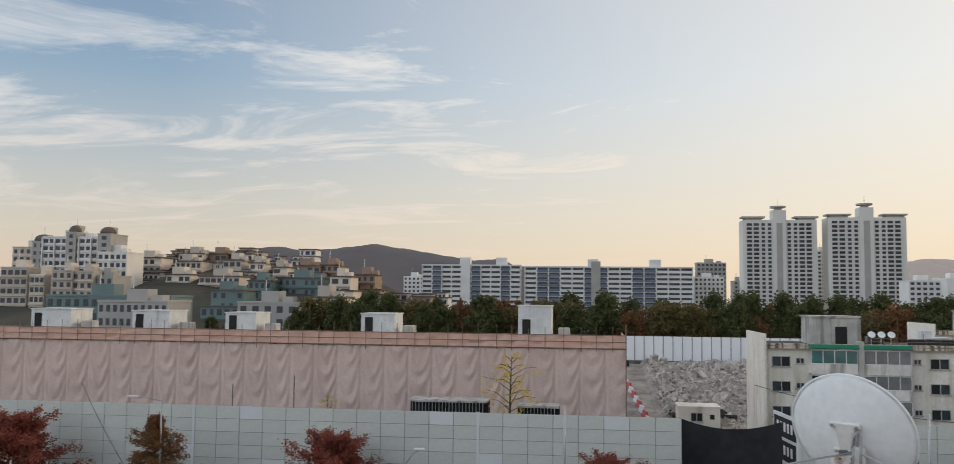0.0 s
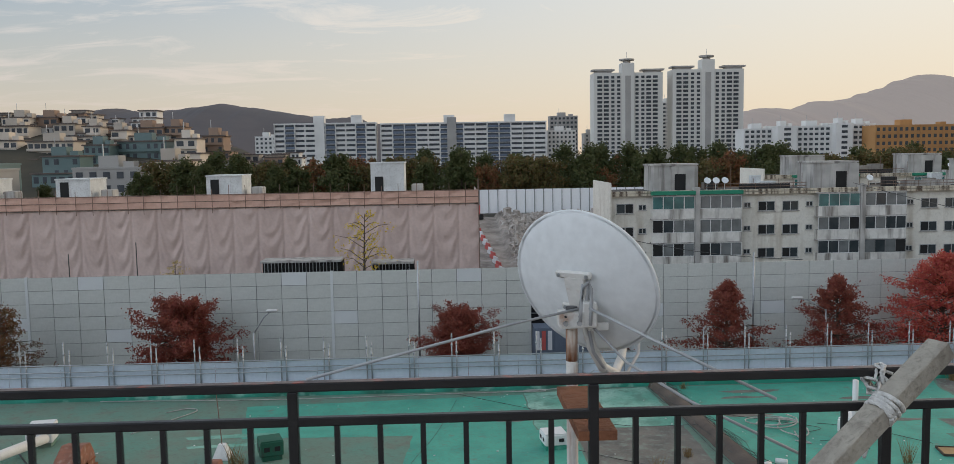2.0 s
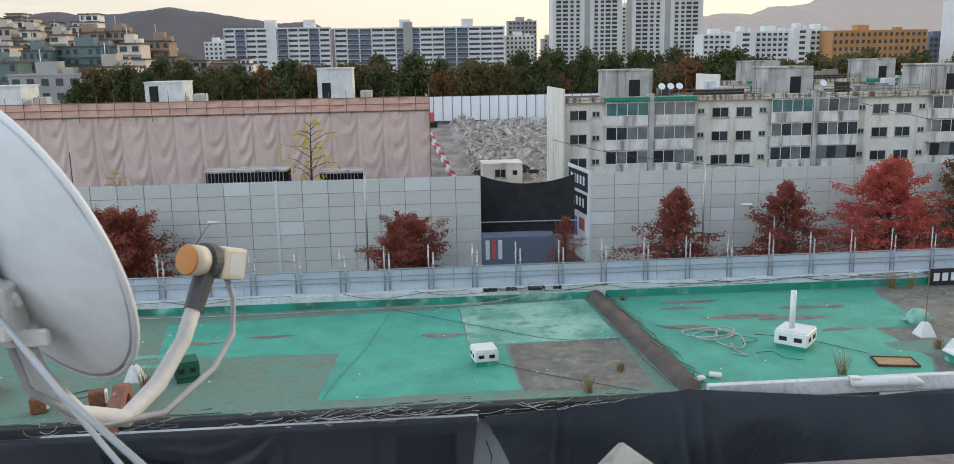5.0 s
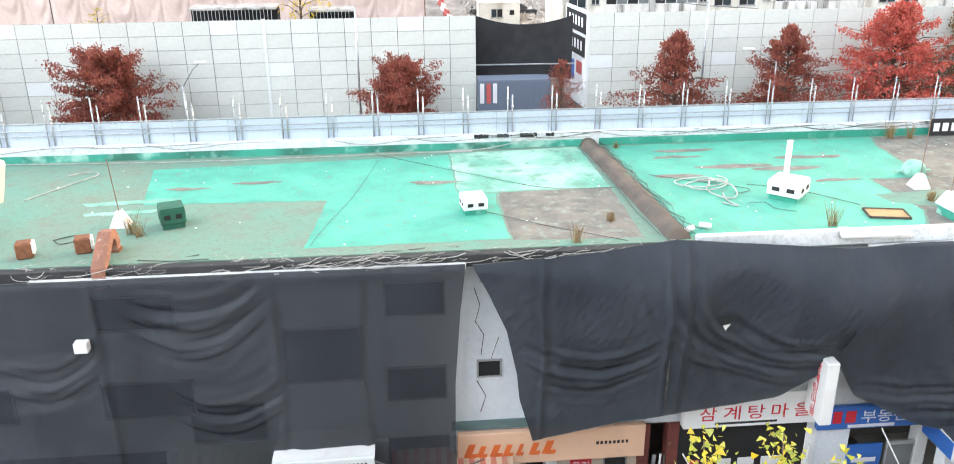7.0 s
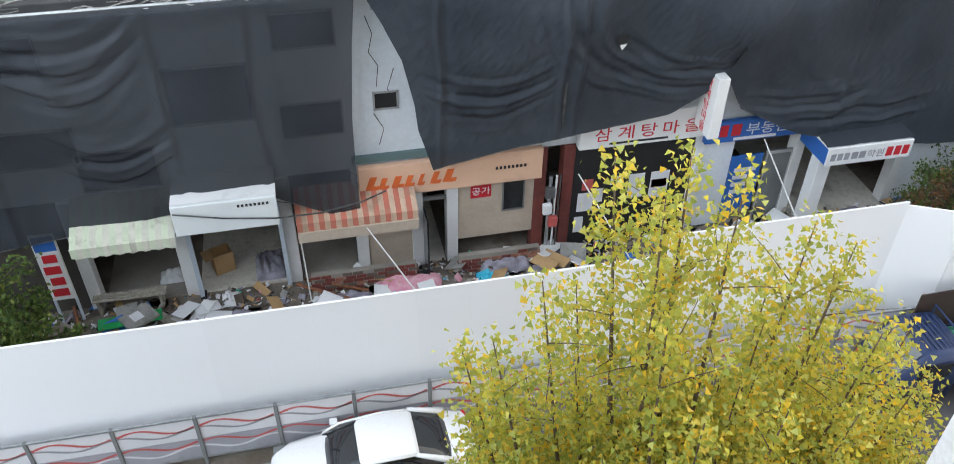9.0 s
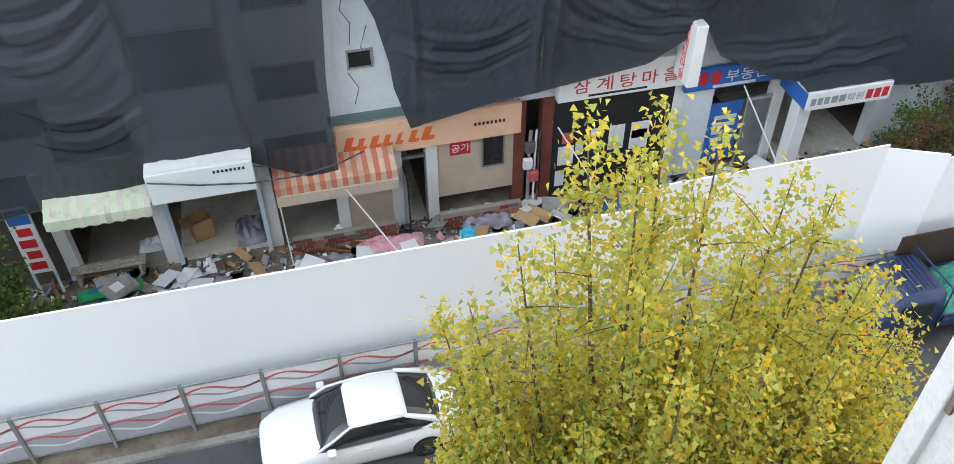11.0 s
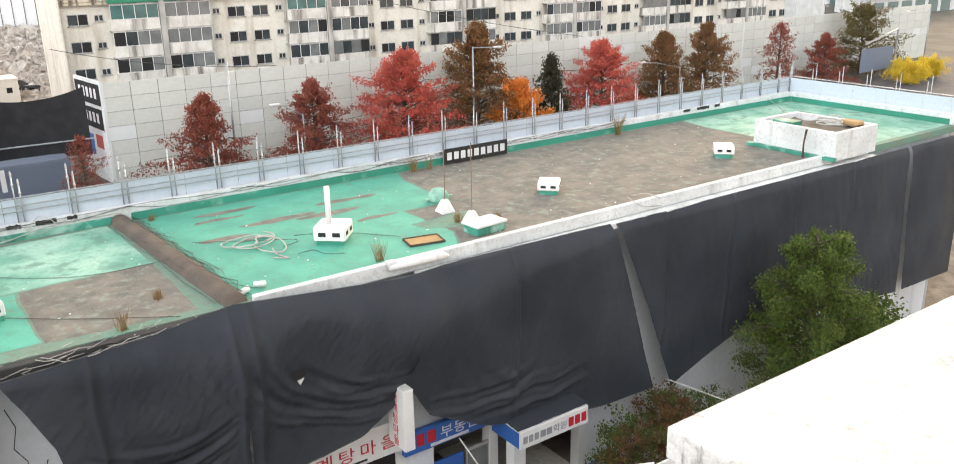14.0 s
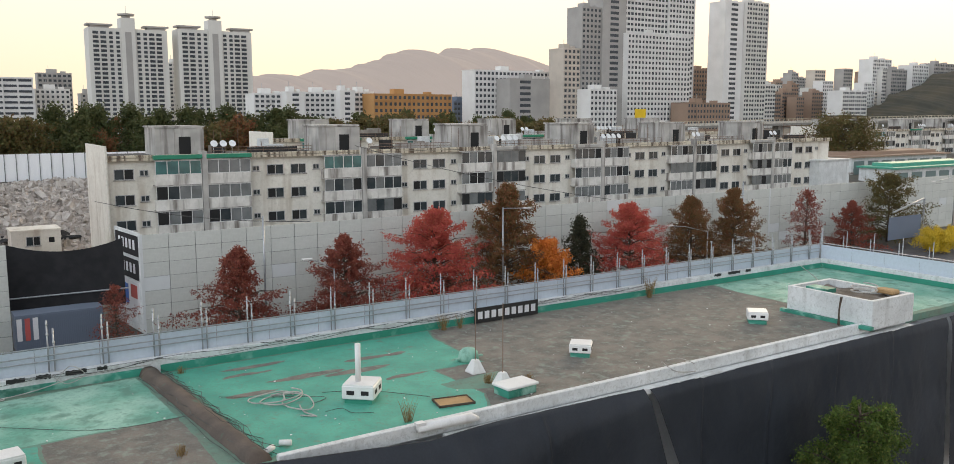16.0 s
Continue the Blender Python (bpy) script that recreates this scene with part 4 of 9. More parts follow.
for k in range(5):
    part("end_pole", tube(bmesh.new(), [(2.35, -0.5 + k * 0.35, 0), (2.35, -0.5 + k * 0.35, 15.2)], 0.05, 5), M_RUSTPOLE, pk)
# stair houses on its roof
for x, w, h in ((-10.4, 4.0, 3.4), (-29.9, 4.2, 2.2), (-47.5, 4.0, 2.1), (-60, 5.0, 2.2), (-74, 5.5, 2.3), (-92, 5.5, 2.6)):
    r = part("stair_house", B((x, x + w, 3.0, 8.0, 13.4, 13.75 + h), (x - 0.1, x + w + 0.1, 2.9, 8.1, 13.75 + h, 13.9 + h)), M_WHITEPAINT, pk, "white rooftop stair house")
    # near-black slab on the wall, for the shade in a doorway
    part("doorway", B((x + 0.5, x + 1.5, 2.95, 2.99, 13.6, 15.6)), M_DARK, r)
    part("tank", B((x + w + 0.8, x + w + 2.2, 4, 6, 13.4, 14.6), bev=0.1), M_APTGREY, r)
# ---- apartment row: cream block with glazed balconies ----
def window(parent, x, z, w, h, frame=None, y=0.0):
    wd = part("window", B((x, x + w, y - 0.05, y + 0.04, z, z + 0.07), (x, x + w, y - 0.05, y + 0.04, z + h - 0.07, z + h), (x, x + 0.07, y - 0.05, y + 0.04, z, z + h),
                          (x + w - 0.07, x + w, y - 0.05, y + 0.04, z, z + h), (x + w / 2 - 0.04, x + w / 2 + 0.04, y - 0.04, y + 0.04, z, z + h)), frame or M_ALU, parent)
    for k in (0, 1):
        part("pane", B((x + 0.07 + k * w / 2, x + w / 2 - 0.02 + k * (w / 2 - 0.05), y - 0.02, y - 0.005, z + 0.07, z + h - 0.07)), M_GLASS if (int(x * 7 + z * 3 + k) % 4) else M_DARK, wd)
    part("sill", B((x - 0.1, x + w + 0.1, y - 0.14, y - 0.002, z - 0.09, z - 0.01)), M_APTGREY, wd)


def apartment_row(x0, periods, y, label, first=6.7, z_list=(10.35, 7.6, 4.85), height=13.2):
    ap = thing("apartment_building", (x0, y, 0), label, "building", "low apartment blocks")
    L = first + periods * 19.5 + 3
    part("wall", B((1.9, L, 0, 10, 0, height)), M_APT, ap)
    part("end_parapet", B((1.72, 1.96, -0.9, 10.03, 0, height + 1.3), bev=0.03), M_APT, ap)
    part("eave", B((2.0, L + 0.15, -0.55, 0, height - 0.32, height - 0.05), (2.0, L + 0.15, -0.5, 0.1, height, height + 0.25)), M_EAVES, ap, "rust-streaked concrete eaves")
    part("roof_felt", B((2.0, L, 0.1, 9.9, height, height + 0.04)), M_BLACK, ap)
    rng = random.Random(int(x0))
    for z in z_list:
        window(ap, 2.7, z + 0.5, 2.0, 1.15)
        window(ap, 5.3, z + 0.85, 0.9, 0.65)
    for p in range(periods):
        bx = first + p * 19.5
        for s in (0, 1):
            xa = bx + s * 5.55
            for n, z in enumerate(z_list):
                bal = part("balcony", B((xa, xa + 4.9, -1.15, 0, z - 0.18, z + 0.95), bev=0.02), M_BALC, ap, "stained white balcony front")
                gz, gh = z + 0.97, 1.52
                fr = M_WHITEFRAME if rng.random() < 0.6 or n == 0 and s == 0 else M_DARKFRAME
                part("glazing_frame", B(*[(xa + k * 4.9 / 4 - 0.03 * (k > 0), xa + k * 4.9 / 4 + 0.05, -1.12, -1.04, gz, gz + gh) for k in range(4)],
                                        (xa + 4.84, xa + 4.9, -1.12, -1.04, gz, gz + gh), (xa, xa + 4.9, -1.125, -1.035, gz + gh - 0.07, gz + gh), (xa, xa + 4.9, -1.125, -1.035, gz, gz + 0.06)), fr, bal)
                for k in range(4):
                    g = M_GLASSTEAL if (p, s, n) in ((0, 0, 0), (1, 0, 0)) else rng.choice((M_GLASS, M_GLASSGREY, M_GLASSGREY, M_GLASSGREY, M_GLASS, M_DARK))
                    part("pane", B((xa + k * 1.225 + 0.06, xa + k * 1.225 + 1.19, -1.09, -1.075, gz + 0.06, gz + gh - 0.07)), g, bal)
                part("slab", B((xa - 0.05, xa + 4.95, -1.18, 0, z + 2.5, z + 2.6)), M_APTGREY, bal)
            if rng.random() < 0.5 or p == 0:
                part("balcony_roof", B((xa - 0.1, xa + 5.0, -1.35, 0.3, height - 0.22, height + 0.22), bev=0.03), rng.choice((M_GREENTIN, M_GREENTIN, M_APTGREY)), ap, "green sheet balcony roof")
        part("pillar", B((bx + 4.95, bx + 5.5, -1.3, 0.0, 0, height + 0.6)), M_APTGREY, ap)
        for z in z_list:
            wx = bx + 10.45
            window(ap, wx + 0.6, z + 0.95, 0.8, 0.6)
            window(ap, wx + 2.3, z + 0.5, 2.0, 1.15)
            window(ap, wx + 5.2, z + 0.5, 1.9, 1.15)
            window(ap, wx + 8.0, z + 0.95, 0.8, 0.6)
        part("drain_pipe", tube(bmesh.new(), [(bx + 10.6, -0.1, 0), (bx + 10.6, -0.1, height)], 0.06, 6), M_STEEL, ap)
        sh = part("stair_house", B((bx + 1.0, bx + 6.2, 2.5, 7.5, height, height + 3.1), (bx + 3.0, bx + 6.2, 2.0, 2.5, height, height + 3.0)), M_APTGREY, ap, "grey concrete rooftop stair house")
        # doorway shade is a near-black slab; the wall isn't cut
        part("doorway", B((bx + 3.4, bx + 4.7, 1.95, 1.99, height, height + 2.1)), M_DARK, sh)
        part("coping", B((bx + 0.85, bx + 6.35, 2.35, 7.65, height + 3.1, height + 3.3)), M_APTGREY, sh)
        part("roof_wall", B((bx + 11, bx + 17, 1.2, 1.5, height, height + rng.uniform(0.5, 1.1))), M_BLACK if rng.random() < 0.5 else M_APTGREY, ap)
        for k in range(rng.randint(1, 4)):
            dx_ = bx + 7.0 + k * 1.05
            bm = bmesh.new()
            lathe(bm, [(0.02, 0.0), (0.25, 0.03), (0.42, 0.12), (0.40, 0.14), (0.2, 0.05), (0.02, 0.03)], 12, pose(dx_, 1.0, height + 1.25, 60, 0, 0))
            tube(bm, [(dx_, 1.1, height), (dx_, 1.1, height + 1.2)], 0.03, 5)
            part("roof_dish", bm, M_DISH, ap, smooth=True)
        for k in range(7):      # masts, tanks and low walls crowd the roof
            mx_ = bx + rng.uniform(0.5, 18.5)
            my_ = rng.uniform(0.6, 8)
            part("roof_mast", tube(bmesh.new(), [(mx_, my_, height), (mx_, my_, height + rng.uniform(1.2, 3.2))], 0.035, 4), M_RUSTPOLE, ap)
        for k in range(4):
            tx_, ty_, tw_, th_ = bx + rng.uniform(6.5, 17.5), rng.uniform(1.6, 7.5), rng.uniform(0.7, 2.4), rng.uniform(0.6, 1.7)
            part("roof_tank", B((tx_, tx_ + tw_, ty_, ty_ + tw_ * 0.8, height, height + th_), bev=0.04), rng.choice((M_APTGREY, M_WHITEPAINT, M_DARKWALL, M_BLACK)), ap)
        for k in range(9):
            part("rail_post", tube(bmesh.new(), [(bx + 6.5 + k * 1.5, 0.2, height), (bx + 6.5 + k * 1.5, 0.2, height + 0.92)], 0.03, 4), M_RUSTPOLE, ap)
        for z, off in ((height + 0.55, 0.2), (height + 0.9, 0.2)):
            part("roof_rail", tube(bmesh.new(), [(bx + 6.5, off, z), (bx + 18.5, off, z)], 0.035, 5), M_RUSTPOLE, ap)
    return ap


apartment_row(15.7, 6, 98.0, "stained cream five-storey apartment block with glazed balconies")
apartment_row(47.5, 5, 135.0, "pale apartment block standing behind another", height=13.6, z_list=(10.7, 7.9))
apartment_row(213, 4, 150.0, "stained pale apartment block farther along", height=12.9, z_list=(10.0, 7.2, 4.4, 1.6))
solid("low_shed", B((137, 146, 96, 104, 0, 9.4), (136.8, 146.2, 95.8, 104.2, 9.4, 9.6)), M_WHITEPAINT, "pale low shed beside the apartment block", "shed")

for x, y, w, d_, z, m, lb in ((190, 113, 38, 9, 5.6, M_GREENROOF, "low white market shed with a green roof"), (196, 128, 44, 12, 7.4, M_BROWNB, "low shed with a red-brown roof"), (150, 118, 30, 10, 4.6, M_APTGREY, "low grey flat-roofed shed")):
    sh_ = thing("market_shed", (x, y, 0), lb, "shed", "market sheds")
    part("wall", B((0, w, 0, d_, 0, z - 0.5)), M_WHITEPAINT, sh_)
    part("roof", B((-0.6, w + 0.6, -0.8, d_ + 0.4, z - 0.5, z - 0.1), (2, w - 2, 2, d_ - 2, z - 0.1, z + 0.7)), m, sh_)
    for k in range(int(w / 6)):
        part("shutter", B((1 + k * 6, 5.4 + k * 6, -0.06, -0.01, 0.2, z - 1.4)), M_TEALB, sh_)

# elevated road in the distance
vd = thing("elevated_road", (0, 230, 0), "concrete elevated road with a yellowish railing", "bridge")
ramp_ = [(150, 9.6), (189, 12.0), (238, 14.6), (320, 15.7), (436, 16.9), (560, 17.6), (760, 18.0)]
for (xa, za), (xb, zb) in zip(ramp_, ramp_[1:]):
    sl = Matrix(((1, 0, 0, 0), (0, 1, 0, 0), ((zb - za) / (xb - xa), 0, 1, za - xa * (zb - za) / (xb - xa)), (0, 0, 0, 1)))
    bm = bmesh.new()
    box(bm, xa, xb, 0, 9, -2.6, -1.2, sl)
    part("deck", bm, M_KERB, vd)
    bm = bmesh.new()
    box(bm, xa, xb, -0.3, 0, -1.7, -0.75, sl)
    part("parapet", bm, M_FLOORPALE, vd)
    bm = bmesh.new()
    box(bm, xa, xb, -0.2, -0.1, 0.0, 0.16, sl)
    for k in range(int((xb - xa) / 3)):
        box(bm, xa + 3 * k, xa + 3 * k + 0.35, -0.2, -0.1, -0.75, 0.0, sl)
    part("side_rail", bm, M_RAILYEL, vd)
for k in range(20):
    x_ = 165 + k * 28
    part("pier", B((x_, x_ + 3, 3, 6, 0, float(np.interp(x_, [q[0] for q in ramp_], [q[1] for q in ramp_])) - 2.5)), M_KERB, vd)
part("road_sign", B((219.8, 225, -0.6, -0.4, 14, 19.4)), M_YELLOWSIGN, vd, "yellow road sign")

# demolition ground: rubble slope, hut, fence, barriers
def rubble_pt(u, v):
    x, y = -6 + 62 * u, 101 + 60 * v
    z = ground_z(y) + 0.25 + 1.1 * abs(nz(x, y, 0, 0.22)) + 0.45 * abs(nz(x, y, 4, 0.9)) + 0.2 * nz(x, y, 9, 2.2)
    if x < 8.0:
        z = ground_z(y) + 0.12 + 0.1 * nz(x, y, 2, 0.8)
    return (x, y, z)


solid("rubble_ground", grid_mesh(150, 150, rubble_pt), M_RUBBLE, "heaped grey concrete rubble of demolished blocks", "rubble", kind="structure")
rng = random.Random(11)
bm = bmesh.new()
for k in range(4200):
    x, y = rng.uniform(8.5, 46), rng.uniform(100, 160)
    s = rng.uniform(0.12, 0.62) * (0.5 + rng.random()) * (2.0 if rng.random() < 0.05 else 1)
    m = pose(x, y, ground_z(y) + 0.5 + 1.0 * abs(nz(x, y, 0, 0.22)), rng.uniform(0, 180), rng.uniform(0, 180), rng.uniform(0, 180))
    box(bm, -s * rng.uniform(0.4, 1), s * rng.uniform(0.4, 1), -s * 0.5, s * 0.5, -s * 0.25, s * 0.25, m)
solid("concrete_lumps", bm, M_RUBBLE2, "broken concrete slabs and blocks", "rubble", kind="stuff")
hut = thing("ruined_hut", (9.6, 112, 1.0), "small roofless concrete hut still standing", "hut")
part("wall", B((0, 5.2, 0, 4, 0, 3.3), (-0.1, 5.3, -0.1, 4.1, 3.3, 3.5)), M_APT, hut)
window(hut, 1.5, 1.6, 1.5, 1.1)
part("opening", B((3.9, 4.5, -0.03, -0.005, 1.9, 2.5)), M_DARK, hut)
solid("covered_mound", grid_mesh(20, 12, lambda u, v: (9 + 9 * u, 118 + 5 * v, 2.4 + 1.1 * math.sin(u * 3.1) * math.sin(v * 3.1) + 0.4 * nz(u * 6, v * 6))), M_BLACKCLOTH, "heap covered with black sheeting", "heap")
wf = thing("site_fence", (0, 162, 5.8), "white sheet fence with dark posts at the back of the site", "fence")
for k in range(24):
    part("panel", B((-2 + k * 1.75, -2 + k * 1.75 + 1.7, 0, 0.06, 0.9, 5.4)), M_WHITEFENCE, wf)
    part("post", B((-2.06 + k * 1.75, -1.94 + k * 1.75, -0.1, 0.0, 0, 5.45)), M_JOINT, wf)
for k in range(16):
    b = thing("traffic_barrier", (3.4 + 0.22 * k, 152 - 3.0 * k, ground_z(152 - 3.0 * k) + 0.15), "red or white plastic barrier in a row", "barrier", "site barriers", -80)
    part("block", B((-1.2, 1.2, -0.25, 0.25, 0, 0.55), (-1.2, 1.2, -0.12, 0.12, 0.55, 1.0), bev=0.04), M_WAVER if k % 2 else M_BOARDW, b)
dg = thing("excavator", (3.0, 155, 6.1), "orange excavator on the rubble far off", "excavator")
part("cab", B((0, 1.8, 0, 2, 0.9, 2.6), bev=0.1), M_WAVER, dg)
part("track", B((-0.3, 2.4, -0.2, 0.5, 0, 0.9), (-0.3, 2.4, 1.5, 2.2, 0, 0.9), bev=0.1), M_DARK, dg)
part("arm", tube(bmesh.new(), [(0.8, 1, 1.8), (0.2, 1, 4.2), (-1.6, 1, 3.2), (-1.9, 1, 1.4)], 0.18, 6), M_WAVER, dg)
# rusted carport frames and shed at the foot of the wrapped building
for x, y, w, z in ((-20.5, 86, 8.2, 7.6), (-9.4, 88, 4.4, 7.0)):
    s = thing("bike_shed", (x, y, 0), "grey lean-to shed with a barred front", "shed", "sheds")
    part("roof_sheet", B((0, w, 0, 3, z - 0.2, z)), M_APTGREY, s)
    part("side", B((0, w, 1.2, 3, 0, z - 0.2)), M_DARK, s)
    for k in range(int(w / 0.35)):
        part("bar", B((0.05 + k * 0.35, 0.11 + k * 0.35, -0.02, 0.05, 0, z - 0.2)), M_STEEL, s)

# ---- far buildings ----
def far_building(name, x, y, w, d, h, floors, cols, wall, label, glass=None, z0=0.0, ww=0.55, wh=0.5, group="far buildings", top=True):
    b = thing(name, (x, y, z0), label, "building", group)
    rng = random.Random(int(x * 10))
    blind = cols <= 2 and name != "hillside_house"
    floors = max(floors, round(h / 3.3))
    if not blind:
        cols = max(cols, round(w / 2.9))
    house = name == "hillside_house"
    blocks = [(0, w, 0, 0, h)]
    if house:      # stepped storeys with set-back upper flats
        a, c = rng.uniform(0.0, 0.3), rng.uniform(0.7, 1.0)
        blocks = [(0, w, 0, 0, h * rng.uniform(0.62, 0.8)), (w * a, w * c, 1.6, 0, h)]
    dens = rng.choice((0.5, 0.6, 0.68))
    bms, bmg, bme, bmf = bmesh.new(), bmesh.new(), bmesh.new(), bmesh.new()
    for xa, xb, ya, za, zb in blocks:
        box(bms, xa, xb, ya, d, za, zb)
        o_ = 0.5 if house else 0.15
        box(bme, xa - o_, xb + o_, ya - o_, d + o_, zb, zb + (0.45 if house else 0.5))
        nf, nc = max(1, round((zb - za) * floors / h)), max(1, round((xb - xa) * cols / w))
        fh, cw = (zb - za) / nf, (xb - xa) / nc
        for f in range(nf):
            for c in range(nc):
                if house and rng.random() < 0.16:
                    continue
                k = 0.35 if blind else dens * (rng.uniform(0.7, 1.3) if house else 1)
                xc, zc = xa + c * cw + cw * (1 - k) / 2, za + f * fh + fh * 0.3
                box(bmg, xc, xc + cw * k, ya - 0.12, ya + 0.1, zc, zc + fh * wh)
            if not blind and h > 20 or house and f % 2:
                box(bmf, xa, xb, ya - (0.9 if house else 0.4), ya, za + f * fh, za + f * fh + (0.28 if house else 0.14) * fh)
    part("body", bms, wall, b)
    if len(bmf.faces):
        part("floor_band", bmf, wall, b, kind="stuff")
    part("roof_edge", bme, M_DARKEAVES if house else wall, b)
    part("glazing", bmg, glass or M_FARGLASS, b, kind="stuff")
    if cols > 5 and h > 20 and not house:
        for c in range(0, cols + 1, max(2, cols // 4)):
            part("wall_fin", B((c * w / cols - 0.25, c * w / cols + 0.25, -0.6, 0.0, 0, h)), wall, b)
    if top:
        part("roof_house", B((w * 0.3, w * 0.3 + min(6, w * 0.3), d * 0.3, d * 0.7, h, h + 3.2), (w * 0.7, w * 0.7 + min(3, w * 0.15), d * 0.2, d * 0.5, h, h + 1.8)), wall, b)
        part("mast", tube(bmesh.new(), [(w * 0.35, d * 0.4, h + 3), (w * 0.35, d * 0.4, h + 6)], 0.12, 4), M_STEEL, b)
    return b


def tower(x, w, h):
    b = thing("apartment_tower", (x, 540, 0), "tall cream apartment tower with a round roof lantern", "building", "twin towers")
    part("body", B((0, w, 0, 14, 0, h)), M_TOWER, b)
    part("stair_shaft", B((w * 0.40, w * 0.58, -1.2, 8, 0, h + 6)), M_TOWER, b)
    part("shaft_glazing", B((w * 0.45, w * 0.53, -1.35, -1.2, 4, h - 2)), M_GREYB, b)
    bm = bmesh.new()
    for f in range(24):
        for cx, cw in ((0.085, 0.07), (0.18, 0.07), (0.275, 0.045), (0.36, 0.045), (0.625, 0.045), (0.71, 0.045), (0.795, 0.07), (0.89, 0.07)):
            z = 4 + f * (h - 5) / 24
            box(bm, w * (cx - cw / 2), w * (cx + cw / 2), -0.3, 0.1, z, z + 1.55)
    part("glazing", bm, M_FARGLASS, b, kind="stuff")
    bm = bmesh.new()
    for cx in (0.085, 0.18, 0.795, 0.89):
        for f in range(24):
            z = 4 + f * (h - 5) / 24
            box(bm, w * (cx - 0.04), w * (cx + 0.04), -0.9, 0.0, z - 0.9, z - 0.1)
    part("balcony_front", bm, M_TOWER, b, kind="stuff")
    for a in (0.0, 0.72):
        part("roof_canopy", B((w * a - 0.8, w * (a + 0.28) + 0.8, -0.9, 8, h + 1.2, h + 2.2), (w * a + 1, w * (a + 0.28) - 1, 0, 6, h, h + 1.2)), M_GREYB, b)
    bm = bmesh.new()
    lathe(bm, [(2.4, 0), (2.4, 1.4), (4.6, 1.6), (4.8, 2.6), (2.2, 2.8)], 20, Matrix.Translation((w * 0.49, 3, h + 6)))
    part("roof_lantern", bm, M_GREYB, b)
    part("mast", tube(bmesh.new(), [(w * 0.49, 3, h + 8.6), (w * 0.49, 3, h + 13)], 0.15, 4), M_STEEL, b)


tower(92.9, 43.5, 66.5)
tower(142.8, 45.0, 68.0)


def slab(x, w, h, floors, cols, y=560, blue=()):
    b = thing("apartment_slab", (x, y, 0), "long white apartment slab with blue-grey bays", "building", "long slabs")
    part("body", B((0, w, 0, 12, 0, h), (-0.4, w + 0.4, -0.4, 12.4, h, h + 0.8)), M_WHITE, b)
    cw, fh = w / cols, h / floors
    bmw, bmb = bmesh.new(), bmesh.new()
    for c in range(cols):
        for f in range(floors):
            z = f * fh
            if c in blue:
                box(bmb, c * cw + 0.3, (c + 1) * cw - 0.3, -0.5, 0.0, z + 0.2, z + fh * 0.55)
            box(bmw, c * cw + 0.5, (c + 1) * cw - 0.5, -0.25, 0.05, z + fh * 0.5, z + fh * 0.92)
    part("glazing", bmw, M_FARGLASS, b, kind="stuff")
    part("blue_front", bmb, M_SLABBLUE, b, kind="stuff")
    for c in range(0, cols + 1, 2):
        part("fin", B((c * cw - 0.2, c * cw + 0.2, -0.9, 0, 0, h)), M_WHITE, b)
    for f in (0.38, 0.75):
        part("lift_house", B((w * f, w * f + 7, 2, 9, h, h + 5.5)), M_WHITE, b)
    part("stair_shaft", B((w * 0.4, w * 0.4 + 6, -1.2, 5, 0, h + 4)), M_GREYB if cols > 12 else M_WHITE, b)


slab(-110, 65, 38.2, 12, 10, blue=(1, 4, 5, 8))
slab(-42, 107, 37.4, 12, 14, blue=(1, 2, 5, 6, 9, 10))
far_building("apartment_building", -225.8, 310, 13.4, 12, 27.3, 9, 5, M_CREAMB, "white and dark apartment block with rounded roof", z0=8)
far_building("apartment_building", -214.9, 306, 5.1, 12, 29.4, 10, 2, M_GREYB, "tower part of a grey apartment block", z0=8)
far_building("apartment_building", -206.4, 300, 22.1, 12, 30.7, 11, 9, M_WHITE, "large white apartment block with blue-grey glazing", z0=8)
far_building("apartment_building", -196.4, 299, 3.9, 12, 32.4, 12, 1, M_GREYB, "round-topped stair tower of an apartment block", z0=8)
far_building("apartment_building", -183.1, 298, 5.1, 12, 31.7, 12, 1, M_GREYB, "brown stair tower of an apartment block", z0=8)
far_building("apartment_building", -181.6, 296, 11.5, 12, 24.8, 8, 5, M_WHITE, "white apartment block stepping down the hill", z0=8)
far_building("apartment_building", -208.6, 280, 10.3, 12, 26.5, 6, 4, M_CREAMB, "brown office block with pale stripes", z0=0)
far_building("apartment_building", -195.9, 278, 5.5, 12, 23.9, 6, 3, M_CREAMB, "white rendered block with a plain side", z0=0)
far_building("apartment_building", -186.4, 276, 7.7, 12, 25.4, 6, 3, M_CREAMB, "beige block with plain brown stripes", z0=0)
far_building("apartment_building", -179.3, 277, 7.7, 12, 25.1, 6, 3, M_CREAMB, "beige and white narrow block", z0=0)
far_building("apartment_building", -173.3, 279, 7.9, 12, 23.7, 6, 3, M_GREYB, "grey block between beige ones", z0=0)
